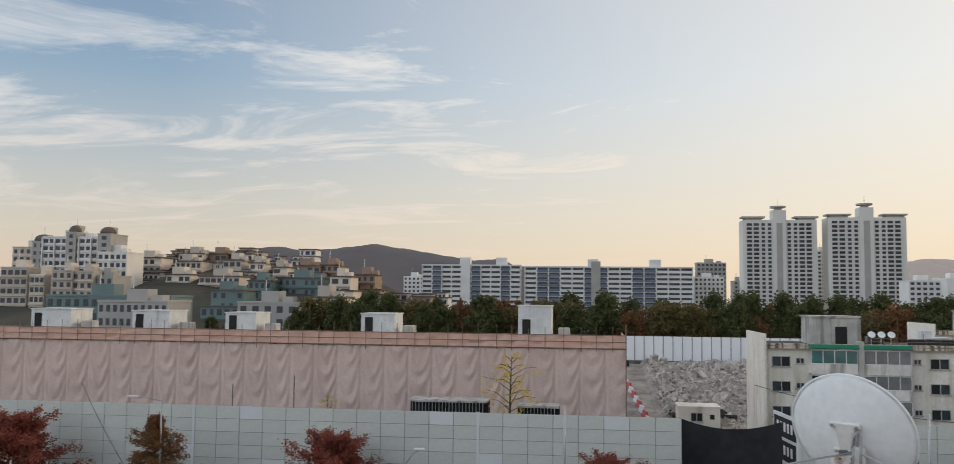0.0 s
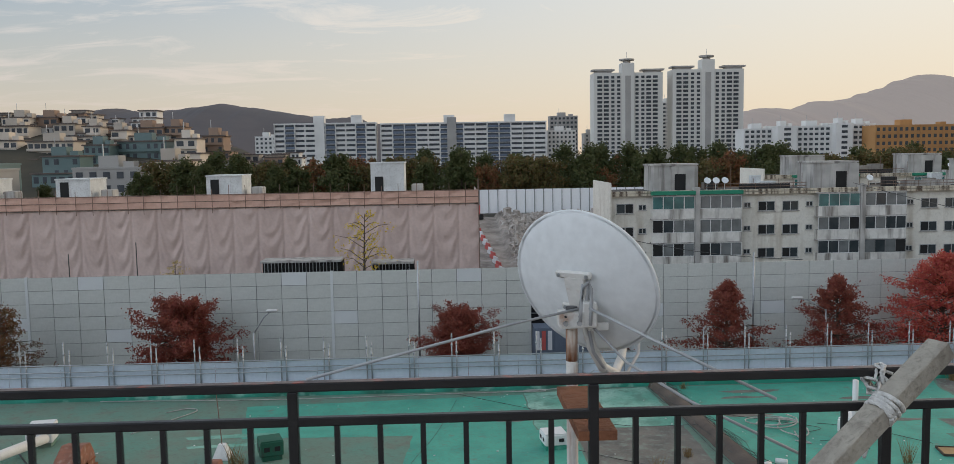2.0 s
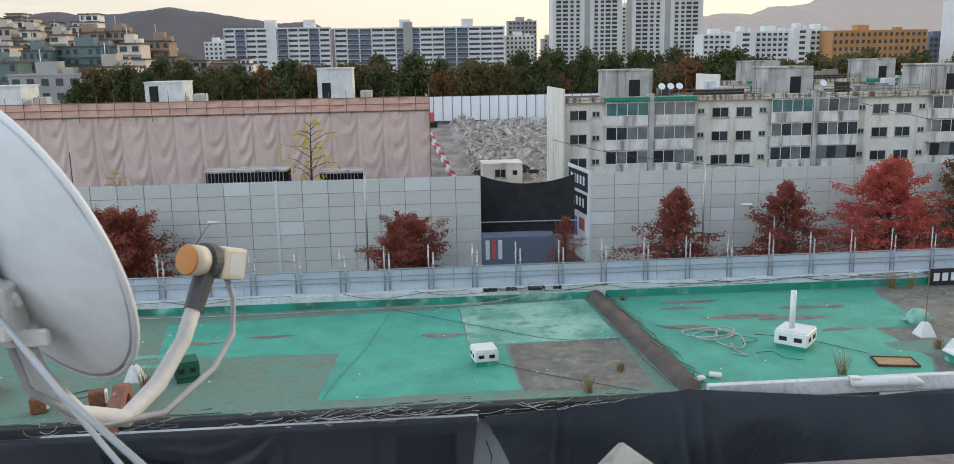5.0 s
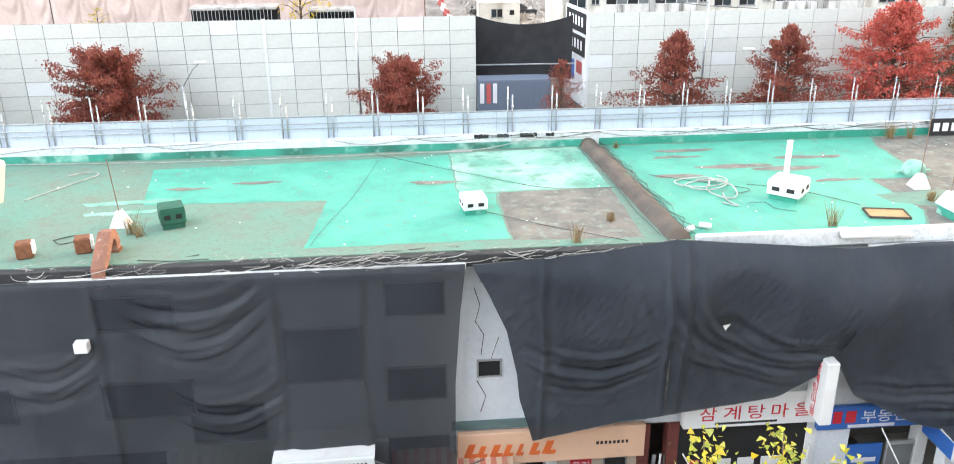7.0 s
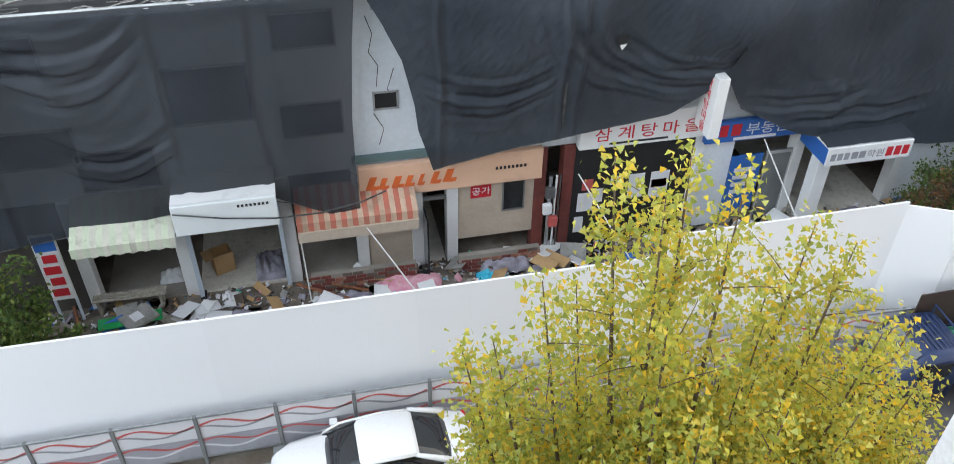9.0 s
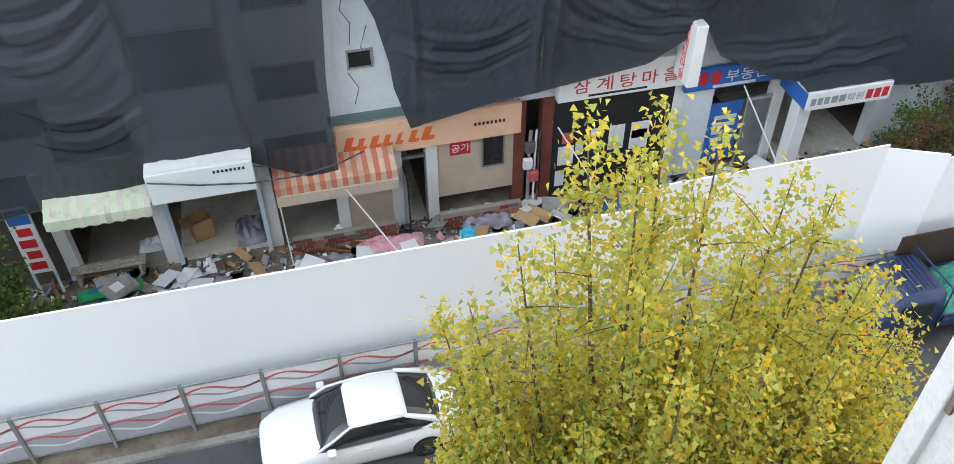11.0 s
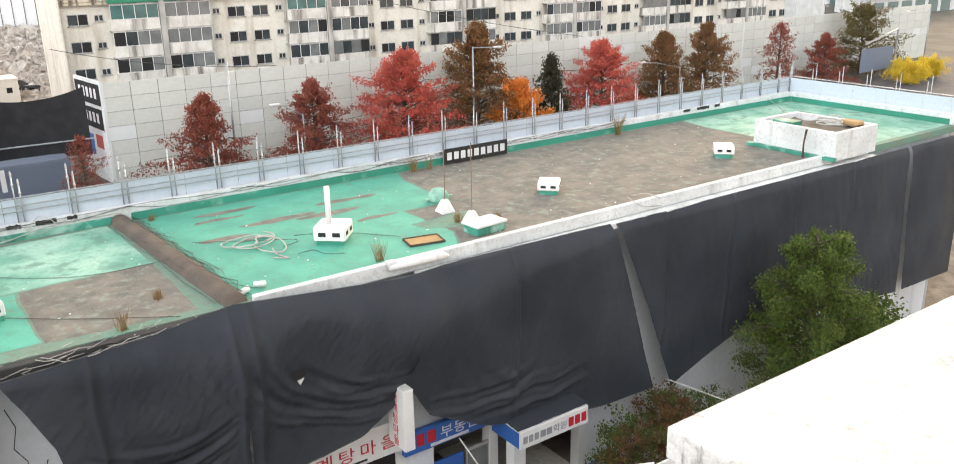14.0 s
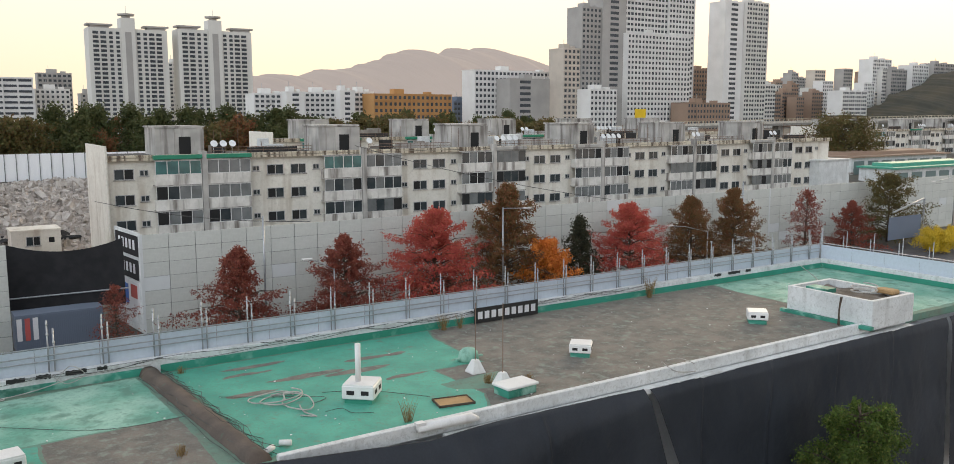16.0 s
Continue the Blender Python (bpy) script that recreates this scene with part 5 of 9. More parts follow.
for x, y, w, h in ((-214.9, 306, 5.1, 37.4), (-196.4, 299, 3.9, 40.4), (-183.1, 298, 5.1, 39.7)):
    dome_ = thing("stair_tower_cap", (x + w / 2, y + 2.6, h), "dark rounded cap on a stair tower", "roof cap", "tower caps")
    bm = bmesh.new()
    lathe(bm, [(w * 0.56, 0.5), (w * 0.58, 1.1), (w * 0.5, 2.0), (w * 0.3, 2.8), (0.1, 3.1)], 14)
    part("cap", bm, M_DARKEAVES, dome_, smooth=True)
far_building("hillside_house", -188.6, 330, 15.8, 12, 20.5, 4, 6, M_CREAMB, "pale gabled house on the hillside", z0=12)
far_building("hillside_house", -168.9, 325, 14.1, 12, 20.9, 5, 6, M_CREAMB, "white terraced house on the hillside", z0=10)
far_building("hillside_house", -163.4, 305, 15.7, 12, 19.1, 5, 7, M_CREAMB, "cream terraced flats on the slope", z0=6)
far_building("hillside_house", -147.2, 303, 19.4, 12, 18.5, 5, 9, M_CREAMB, "cream terraced flats with dark roof edges", z0=6)
far_building("hillside_house", -175.1, 345, 13.6, 12, 17.0, 3, 5, M_CREAMB, "white villa high on the hill", z0=18)
far_building("hillside_house", -166.5, 350, 15.0, 12, 17.1, 3, 5, M_BROWNB, "brown villa high on the hill", z0=18)
far_building("hillside_house", -151.6, 335, 11.7, 12, 17.9, 4, 4, M_CREAMB, "white and grey villa on the hill", z0=14)
far_building("hillside_house", -139.9, 332, 10.2, 12, 18.6, 4, 4, M_CREAMB, "pale house with a flat roof on the hill", z0=12)
far_building("hillside_house", -129.4, 328, 10.8, 12, 18.8, 4, 4, M_CREAMB, "cream house with a pitched roof", z0=10)
far_building("hillside_house", -124.9, 340, 15.5, 12, 16.0, 4, 6, M_BROWNB, "brown flats along the ridge", z0=14)
far_building("hillside_house", -112.6, 342, 11.6, 12, 18.3, 4, 4, M_BROWNB, "brick flats along the ridge", z0=12)
far_building("hillside_house", -115.0, 300, 20.5, 12, 20.0, 4, 8, M_TEALB, "dark teal glass office with a flat roof", z0=4)
far_building("hillside_house", -94.1, 295, 10.0, 12, 20.6, 4, 2, M_CREAMB, "pale rounded corner office in the distance", z0=4)
far_building("hillside_house", -89.4, 310, 11.6, 12, 21.7, 4, 5, M_BROWNB, "cream flats at the foot of the hill", z0=4)
far_building("hillside_house", -123.3, 292, 11.2, 12, 20.8, 5, 5, M_TEALB, "teal glass office block in the distance", z0=2)
far_building("hillside_house", -128.9, 270, 15.8, 12, 17.2, 3, 6, M_TEALB, "dark glass low office in the distance", z0=2)
far_building("office_building", -137.4, 200, 33.2, 12, 17.2, 2, 14, M_TEALB, "low teal glass market hall with a flat roof", z0=0)
far_building("office_building", -117.4, 190, 17.5, 12, 16.0, 2, 10, M_GREYB, "low grey flat-roofed hall building", z0=0)
far_building("office_building", -89.0, 205, 15.8, 12, 15.9, 2, 4, M_GREYB, "pale grey hall with a curved green roof", z0=0)
far_building("hillside_house", -73.9, 208, 11.5, 12, 17.4, 3, 4, M_CREAMB, "pale hall with a rounded upper storey", z0=0)
far_building("apartment_building", -125.8, 575, 14.3, 12, 30.9, 11, 4, M_WHITE, "narrow white apartment block in the distance", z0=0)
far_building("apartment_building", 77.5, 640, 20.7, 12, 43.9, 14, 4, M_GREYB, "tall grey apartment block far off", z0=0)
far_building("apartment_building", 67.8, 575, 18.9, 12, 31.8, 11, 4, M_WHITE, "white and blue apartment block", z0=0)
far_building("apartment_building", 96.6, 600, 7.6, 12, 30.0, 11, 2, M_GREYB, "grey apartment block far off", z0=0)
far_building("apartment_building", 156.7, 620, 7.7, 12, 51.9, 19, 3, M_TOWER, "apartment tower between two others", z0=0)
far_building("apartment_building", 153.4, 440, 17.4, 14, 27.7, 11, 4, M_WHITE, "white apartment block with a plain end wall", z0=0)
far_building("apartment_building", 167.8, 432, 10.0, 14, 28.6, 11, 1, M_WHITE, "plain white end of an apartment block", z0=0)
far_building("apartment_building", 179.4, 436, 20.3, 14, 28.6, 11, 6, M_WHITE, "white apartment block with dark windows", z0=0)
far_building("apartment_building", 197.0, 430, 8.6, 14, 29.6, 11, 1, M_WHITE, "plain white end of an apartment block", z0=0)
far_building("apartment_building", 207.4, 434, 11.8, 14, 29.2, 11, 4, M_WHITE, "white apartment block in the distance", z0=0)
far_building("office_building", 212.1, 420, 49.0, 14, 27.9, 7, 14, M_ORANGE, "orange-brown office building with square windows", z0=0)
far_building("office_building", 293.6, 470, 16.2, 14, 25.3, 7, 4, M_SLABBLUE, "blue-grey glass office in the distance", z0=0)
far_building("apartment_building", 283.4, 430, 71.4, 14, 42.9, 10, 16, M_WHITE, "white-framed glass office building in the distance", z0=0)
far_building("apartment_building", 298.1, 415, 44.4, 14, 37.7, 8, 2, M_GREYB, "grey striped office building in the distance", z0=0)
far_building("apartment_building", 327.5, 402, 12.5, 14, 55.5, 17, 4, M_CREAMB, "slim cream tower in the distance", z0=0)
far_building("apartment_building", 340.3, 401, 15.0, 14, 80.0, 26, 5, M_GREYB, "tall beige apartment tower with small windows", z0=0)
far_building("apartment_building", 355.5, 400, 19.0, 14, 86.0, 26, 1, M_GREYB, "plain beige side of an apartment tower", z0=0)
far_building("apartment_building", 375.0, 403, 38.0, 14, 90.0, 28, 13, M_WHITE, "tall white apartment tower in the distance", z0=0)
far_building("apartment_building", 413.2, 402, 23.0, 14, 97.0, 30, 8, M_WHITE, "tall white apartment tower with many windows", z0=0)
far_building("apartment_building", 372.5, 396, 55.0, 5, 66.0, 21, 18, M_WHITE, "lower wing of a white apartment tower", z0=0)
far_building("apartment_building", 500.6, 460, 23.5, 14, 50.5, 14, 4, M_BROWNB, "brown tower behind in the distance", z0=0)
far_building("apartment_building", 466.0, 402, 18.5, 14, 92.0, 28, 1, M_WHITE, "plain white side of a tall apartment tower", z0=0)
far_building("apartment_building", 485.0, 400, 22.5, 14, 93.0, 30, 8, M_TOWER, "tall cream apartment tower in the distance", z0=0)
far_building("office_building", 338.0, 390, 21.0, 14, 31.5, 9, 6, M_WHITE, "pale blue-white office block in the distance", z0=0)
far_building("office_building", 408.9, 380, 39.4, 14, 24.1, 3, 6, M_BROWNB, "low brown building in the distance", z0=0)
far_building("office_building", 643.5, 430, 33.9, 14, 35.9, 5, 5, M_WHITE, "white block on a far wooded hill", z0=0)
far_building("apartment_building", 747.0, 470, 29.2, 14, 67.0, 9, 3, M_WHITE, "pale block on a far wooded hill", z0=0)
far_building("office_building", 760.8, 460, 35.0, 14, 57.6, 7, 3, M_GREYB, "dark and white block on a far wooded hill", z0=0)
far_building("office_building", 786.6, 455, 36.2, 14, 62.1, 7, 3, M_WHITE, "white block on a far wooded hill", z0=0)
far_building("office_building", 813.6, 450, 35.4, 14, 64.3, 6, 4, M_GREYB, "dark block on a far wooded hill", z0=0)
rc = random.Random(33)
for k in range(34):       # hazy towers crowd the rim of the city
    x = rc.uniform(560, 800)
    far_building("apartment_building", x, 462 + 60 * rc.random(), rc.uniform(7, 17), 10, (24 + 22 * rc.random()) * (1.0 if x < 680 else 1.35), 9, 4, rc.choice((M_WHITE, M_CREAMB, M_GREYB, M_BROWNB, M_TOWER)), "small pale block far off in the city", group="far city blocks", top=rc.random() < 0.4)
far_building("office_building", 779.2, 600, 25.5, 14, 50.9, 7, 3, M_BROWNB, "brown block far off in the distance", z0=0)
far_building("apartment_building", 817.8, 610, 32.1, 14, 56.6, 8, 3, M_GREYB, "grey block far off in the distance", z0=0)
far_building("office_building", 843.3, 605, 33.1, 14, 52.4, 7, 4, M_WHITE, "pale block far off in the distance", z0=0)

# wooded hill and mountain on the skyline, and slopes that carry the houses
def ridge(name, pts, y, base, material, label, rough=4.0, n=160, depth=250):
    def fn(u, v):
        k = u * (len(pts) - 1)
        i = min(int(k), len(pts) - 2)
        f = k - i
        f = f * f * (3 - 2 * f)
        x = pts[i][0] + (pts[i + 1][0] - pts[i][0]) * (k - i)
        zt = pts[i][1] * (1 - f) + pts[i + 1][1] * f + rough * (nz(x, 0, 3, 0.02) + 0.5 * nz(x, 0, 8, 0.06) + 0.25 * nz(x, 0, 2, 0.2))
        s = math.sin(v * math.pi / 2)
        return (x, y - depth * (1 - v) + rough * 5 * nz(x, v * 9, 5, 0.02), base + (zt - base) * s + rough * (1 - v) * 1.5 * nz(x, v * 20, 1, 0.03))
    return solid(name, grid_mesh(n, 24, fn), material, label, "hill", kind="structure", smooth=True)


# these skyline materials carry the haze as a faint glow
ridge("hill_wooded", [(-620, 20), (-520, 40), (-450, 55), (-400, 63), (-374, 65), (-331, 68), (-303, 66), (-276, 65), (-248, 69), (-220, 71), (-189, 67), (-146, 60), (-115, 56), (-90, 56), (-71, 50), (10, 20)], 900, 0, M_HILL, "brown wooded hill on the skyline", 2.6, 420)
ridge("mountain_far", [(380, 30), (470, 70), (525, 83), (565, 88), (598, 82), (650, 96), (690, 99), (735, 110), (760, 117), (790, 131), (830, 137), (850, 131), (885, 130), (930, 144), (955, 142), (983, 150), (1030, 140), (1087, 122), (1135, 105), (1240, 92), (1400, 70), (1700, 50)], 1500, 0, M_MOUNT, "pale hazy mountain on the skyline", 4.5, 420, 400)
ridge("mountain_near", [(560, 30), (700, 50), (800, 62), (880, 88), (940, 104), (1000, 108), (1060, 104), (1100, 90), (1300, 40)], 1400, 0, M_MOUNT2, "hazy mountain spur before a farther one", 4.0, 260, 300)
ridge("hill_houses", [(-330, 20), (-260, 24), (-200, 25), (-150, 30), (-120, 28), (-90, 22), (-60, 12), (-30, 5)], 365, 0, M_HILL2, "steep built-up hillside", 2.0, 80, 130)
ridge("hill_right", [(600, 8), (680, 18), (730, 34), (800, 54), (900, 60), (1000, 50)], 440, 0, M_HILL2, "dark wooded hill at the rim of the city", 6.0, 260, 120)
rng = random.Random(21)
for k in range(150):   # small houses crowding the slope
    x = -215 + 150 * rng.random()
    yy = 292 + 68 * rng.random()
    zz = 8 + (yy - 290) * 0.30 * min(1.0, max(0.15, (-75 - x) / 55))
    h = rng.uniform(5.5, 9.5)
    w = rng.uniform(4, 10)
    far_building("hillside_house", x, yy, w, 9, h, 3, 4, rng.choice((M_WHITE, M_WHITE, M_CREAMB, M_BROWNB, M_GREYB)), "small flat-roofed house on the slope", z0=zz, group="hillside houses", top=False)
# ---- trees ----
def leaf_mesh(name, pts, size, seed, material, fan=False, out=None):
    """Many small leaves round the given places, each an island of its own."""
    r = np.random.RandomState(seed)
    pts = np.asarray(pts, float)
    n = len(pts)
    a = r.normal(size=(n, 3)); a /= np.linalg.norm(a, axis=1)[:, None]
    b = r.normal(size=(n, 3)); b -= a * (a * b).sum(1)[:, None]; b /= np.linalg.norm(b, axis=1)[:, None]
    s = size * r.uniform(0.6, 1.25, (n, 1))
    if fan:      # stalk end, two sides, notched rim
        q = np.stack([pts, pts + s * (0.55 * a + 0.75 * b), pts + s * (0.15 * a + 0.85 * b), pts + s * (-0.4 * a + 0.85 * b)], 1)
    else:
        c = np.cross(a, b)
        q = np.stack([pts - s * a * 0.5, pts + s * b * 0.32 + c * s * 0.1, pts + s * a * 0.5, pts - s * b * 0.32 + c * s * 0.1], 1)
    me = bpy.data.meshes.new(name)
    me.from_pydata(q.reshape(-1, 3).tolist(), [], np.arange(4 * n).reshape(-1, 4).tolist())
    me.materials.append(material)
    return me


def tree_meshes(seed, height, spread, leaf, material, limbs=26, per=60, cone=0.6, base=0.15, droop=0.1):
    """Tapered trunk with limbs, and a crown of leaf clumps round their outer parts. cone: 1 comes to a point, 0 is round."""
    r = random.Random(seed)
    bm = bmesh.new()
    lean = (r.uniform(-0.03, 0.03) * height, r.uniform(-0.03, 0.03) * height)
    tube(bm, [(lean[0] * f, lean[1] * f, height * f * 0.97) for f in (0, 0.25, 0.5, 0.75, 1)], [height * 0.018 * (1.15 - f) for f in (0, 0.25, 0.5, 0.75, 1)], 7)
    pts = []
    limbs = int(limbs * 1.5)
    for k in range(limbs):
        f = base + (1 - base) * (k + r.random()) / limbs
        rad = spread * ((1 - f) ** (0.85 + 0.4 * cone) * cone * 1.18 + (1 - cone) * math.sqrt(max(0.02, 1 - (2 * f - 1.1) ** 2))) * r.uniform(0.5, 1.28) + 0.05
        an = k * 2.4 + r.uniform(-0.6, 0.6)
        p0 = Vector((lean[0] * f, lean[1] * f, height * f * 0.93))
        p1 = p0 + Vector((math.cos(an) * rad, math.sin(an) * rad, rad * ((-0.05 + 0.9 * f ** 1.6 + r.uniform(-0.08, 0.16)) if cone > 0.35 else r.uniform(0.1, 0.55))))
        p2 = p0.lerp(p1, 0.55) + Vector((0, 0, rad * 0.12))
        tube(bm, [p0, p2, p1], [height * 0.006, height * 0.004, height * 0.0015], 5)
        if cone > 0.35:      # flat sprays of twigs on level limbs
            d_ = p1 - p0
            side = Vector((-d_.y, d_.x, 0)).normalized() if rad > 0.1 else Vector((1, 0, 0))
            nt_ = 9
            for q in range(nt_):
                g = 0.25 + 0.75 * (q + r.random()) / nt_
                c0 = p0.lerp(p1, g)
                tw = d_.normalized() * rad * 0.22 + side * (1 if q % 2 else -1) * rad * 0.46 * (1.15 - g) + Vector((r.gauss(0, 0.05), r.gauss(0, 0.05), r.uniform(-0.06, 0.10) * rad))
                for j in range(int(per * 1.7 / nt_)):
                    c = c0 + tw * r.random() ** 0.8
                    pts.append((c.x + r.gauss(0, leaf * 0.75), c.y + r.gauss(0, leaf * 0.75), c.z + r.gauss(0, leaf * 0.8) - droop * rad * g))
            continue
        for j in range(int(per * 1.6)):
            g = r.random() ** 0.55
            c = p0.lerp(p1, 0.2 + 0.85 * g)
            w = rad * 0.19 * (1.15 - g * 0.6) + leaf * 0.5
            pts.append((c.x + r.gauss(0, w * 0.6), c.y + r.gauss(0, w * 0.6), c.z + r.gauss(0, w * (0.42 if cone > 0.4 else 0.7)) - droop * rad * g))
    return mesh_of("trunk", bm, M_BARK, True), leaf_mesh("crown", pts, leaf, seed, material)


def plant(name, meshes, loc, label, group, s=1.0, rz=0.0):
    t = thing(name, loc, label, "tree", group, rz)
    for nm, me in zip(("trunk", "crown"), meshes):
        part(nm, me, None, t).scale = (s, s, s)
    return t


kinds = {"red": (tree_meshes(3, 6.5, 4.7, 0.2, L_RED, 70, 200, 0.5, 0.03), "dark red autumn tree before the panel wall"),
         "redcone": (tree_meshes(5, 8.0, 5.0, 0.2, L_RED, 52, 130, 0.93, 0.03), "tall dark red conical autumn tree"),
         "scarlet": (tree_meshes(7, 9.0, 6.4, 0.2, L_SCARLET, 62, 190, 0.86, 0.03), "bright scarlet autumn tree by the wall"),
         "brown": (tree_meshes(9, 10.0, 5.4, 0.2, L_BROWN, 60, 160, 0.88, 0.04), "russet brown conical tree by the wall"),
         "orange": (tree_meshes(11, 5.2, 2.9, 0.25, L_ORANGE, 40, 150, 0.6, 0.03), "bright orange autumn tree by the wall"),
         "dark": (tree_meshes(13, 7.6, 2.7, 0.24, L_DARK, 42, 70, 0.9, 0.04), "sparse dark conifer by the wall"),
         "yellow": (tree_meshes(15, 4.2, 3.6, 0.3, L_YELLOW, 34, 110, 0.2, 0.1), "bright yellow bushy tree by the road"),
         "olive": (tree_meshes(16, 10.0, 6.6, 0.24, L_WOOD, 50, 130, 0.7, 0.06), "olive-brown spreading tree by the road"),
         "sparse": (tree_meshes(17, 8.6, 3.6, 0.22, L_RED, 46, 34, 0.8, 0.05), "half-bare reddish tree by the wall")}
for kd, x, y, top, h, rz in (("brown", -38.2, 67, 8.3, 10.0, 10), ("red", -22.9, 68, 6.3, 6.5, 40), ("red", -0.7, 68, 5.2, 6.5, 200), ("red", -51, 67, 7.3, 6.5, 80),
                             ("sparse", 12.4, 68.5, 5.3, 8.6, 30), ("redcone", 21.6, 68, 7.5, 8.0, 0), ("redcone", 31.0, 68, 7.8, 8.0, 100), ("scarlet", 39.8, 68, 9.4, 9.0, 50),
                             ("brown", 48.8, 69, 11.4, 10.0, 120), ("orange", 52.0, 66.5, 5.3, 5.2, 0), ("dark", 57.4, 68, 7.7, 7.6, 60), ("scarlet", 64.4, 68, 8.5, 9.0, 200),
                             ("brown", 73.8, 68, 8.9, 10.0, 250), ("brown", 80.8, 68, 9.5, 10.0, 330), ("sparse", 94.5, 68, 8.6, 8.6, 210), ("redcone", 104.5, 68, 6.6, 8.0, 70),
                             ("olive", 114.6, 69, 9.5, 10.0, 30), ("yellow", 110.8, 60, 2.8, 4.2, 0), ("yellow", 118.5, 61, 2.4, 4.2, 90)):
    me, lb = kinds[kd]
    plant("street_tree", me, (x, y, 0), lb, "autumn trees by the wall", top / h, rz)
plant("broad_tree", tree_meshes(19, 16.5, 10.5, 0.55, L_WOOD, 60, 130, 0.15, 0.06), (211, 140, 0), "large dark rounded tree beside the blocks", "")
yt = tree_meshes(23, 7.5, 2.9, 0.26, L_YELLOW, 16, 16, 0.3, 0.2)
plant("young_tree", yt, (-10.0, 86, 5.0), "thin young tree with sparse yellow leaves", "")
plant("shrub", yt, (-31, 92, 3.4), "thin dry yellowish shrub", "", 0.5)
# woods behind the site
wk = [(tree_meshes(31, 11, 4.3, 0.62, L_WOOD, 26, 60, 0.15, 0.1)), tree_meshes(33, 12, 4.0, 0.62, L_WOOD2, 26, 60, 0.3, 0.1), tree_meshes(35, 10.5, 4.6, 0.62, L_WOOD, 24, 60, 0.1, 0.1),
      tree_meshes(37, 12.5, 3.6, 0.6, L_WOOD2, 28, 55, 0.5, 0.1), tree_meshes(39, 10.5, 4.2, 0.6, L_BROWN, 24, 60, 0.15, 0.1)]
rng = random.Random(8)
for row, (yy, n) in enumerate(((176, 34), (186, 34), (200, 34))):
    for k in range(n):
        x = -62 + k * 6.3 + rng.uniform(-1.6, 1.6)
        me = wk[4] if rng.random() < 0.1 else rng.choice(wk[:4])
        plant("wood_tree", me, (x, yy + rng.uniform(-3, 3), 5.6), "autumn-green tree in a dense wood", "wood behind the site", rng.uniform(0.82, 1.12), rng.uniform(0, 360))
for x, y, s in ((-150, 250, 1.0), (-142, 246, 0.9), (-100, 215, 0.8), (-94, 214, 0.8), (-88, 216, 0.9), (-80, 214, 0.7), (160, 180, 0.8), (172, 182, 0.9), (186, 184, 0.8), (150, 182, 0.9), (230, 185, 0.7), (250, 187, 0.7), (-232, 240, 1.0)):
    plant("wood_tree", rng.choice(wk), (x, y, 2), "autumn tree between buildings", "trees between buildings", s, rng.uniform(0, 360))

# ginkgo in the near pavement: several upright leaders full of fan-shaped leaves
gk = thing("ginkgo_tree", (3.3, 5.2, 0.1), "tall ginkgo with yellow-green fan leaves", "tree")
G0 = Vector((3.3, 5.2, 0.1))
r = random.Random(77)
bm = bmesh.new()
tube(bm, [(0, 0, 0), (0.02, 0.02, 4), (-0.05, 0.03, 7.5), (-0.1, 0, 9.5)], [0.19, 0.16, 0.12, 0.08], 10)
leaders = [(2.05, 6.0, 13.7), (2.42, 5.7, 13.45), (2.8, 6.1, 13.65), (3.2, 5.8, 13.5), (3.0, 6.6, 12.4), (3.9, 5.9, 11.5), (4.45, 6.3, 12.4), (4.75, 6.0, 12.3), (5.2, 5.6, 11.4), (5.9, 6.0, 10.9),
           (6.4, 5.9, 10.1), (6.2, 5.2, 9.4), (1.5, 6.0, 12.4), (1.0, 5.8, 11.9), (0.75, 6.1, 11.6), (1.2, 5.5, 10.6), (0.9, 5.0, 9.6), (1.8, 4.8, 11.2), (2.6, 4.6, 11.8), (3.5, 4.7, 11.6), (4.4, 4.8, 11.2), (5.2, 4.7, 10.3),
           (2.2, 6.9, 11.4), (3.4, 7.1, 11.2), (4.6, 6.9, 11.2), (5.4, 6.7, 10.3), (3.6, 5.4, 11.3), (2.4, 5.2, 12.4), (1.6, 6.6, 10.4), (5.9, 4.8, 8.6), (0.6, 5.4, 8.8), (4.9, 5.4, 11.6), (3.3, 5.2, 11.4)]
for k in range(60):      # shorter inner shoots fill the middle of the crown
    leaders.append((r.uniform(0.7, 6.3), r.uniform(4.6, 6.7), r.uniform(8.0, 11.0)))
gp = []
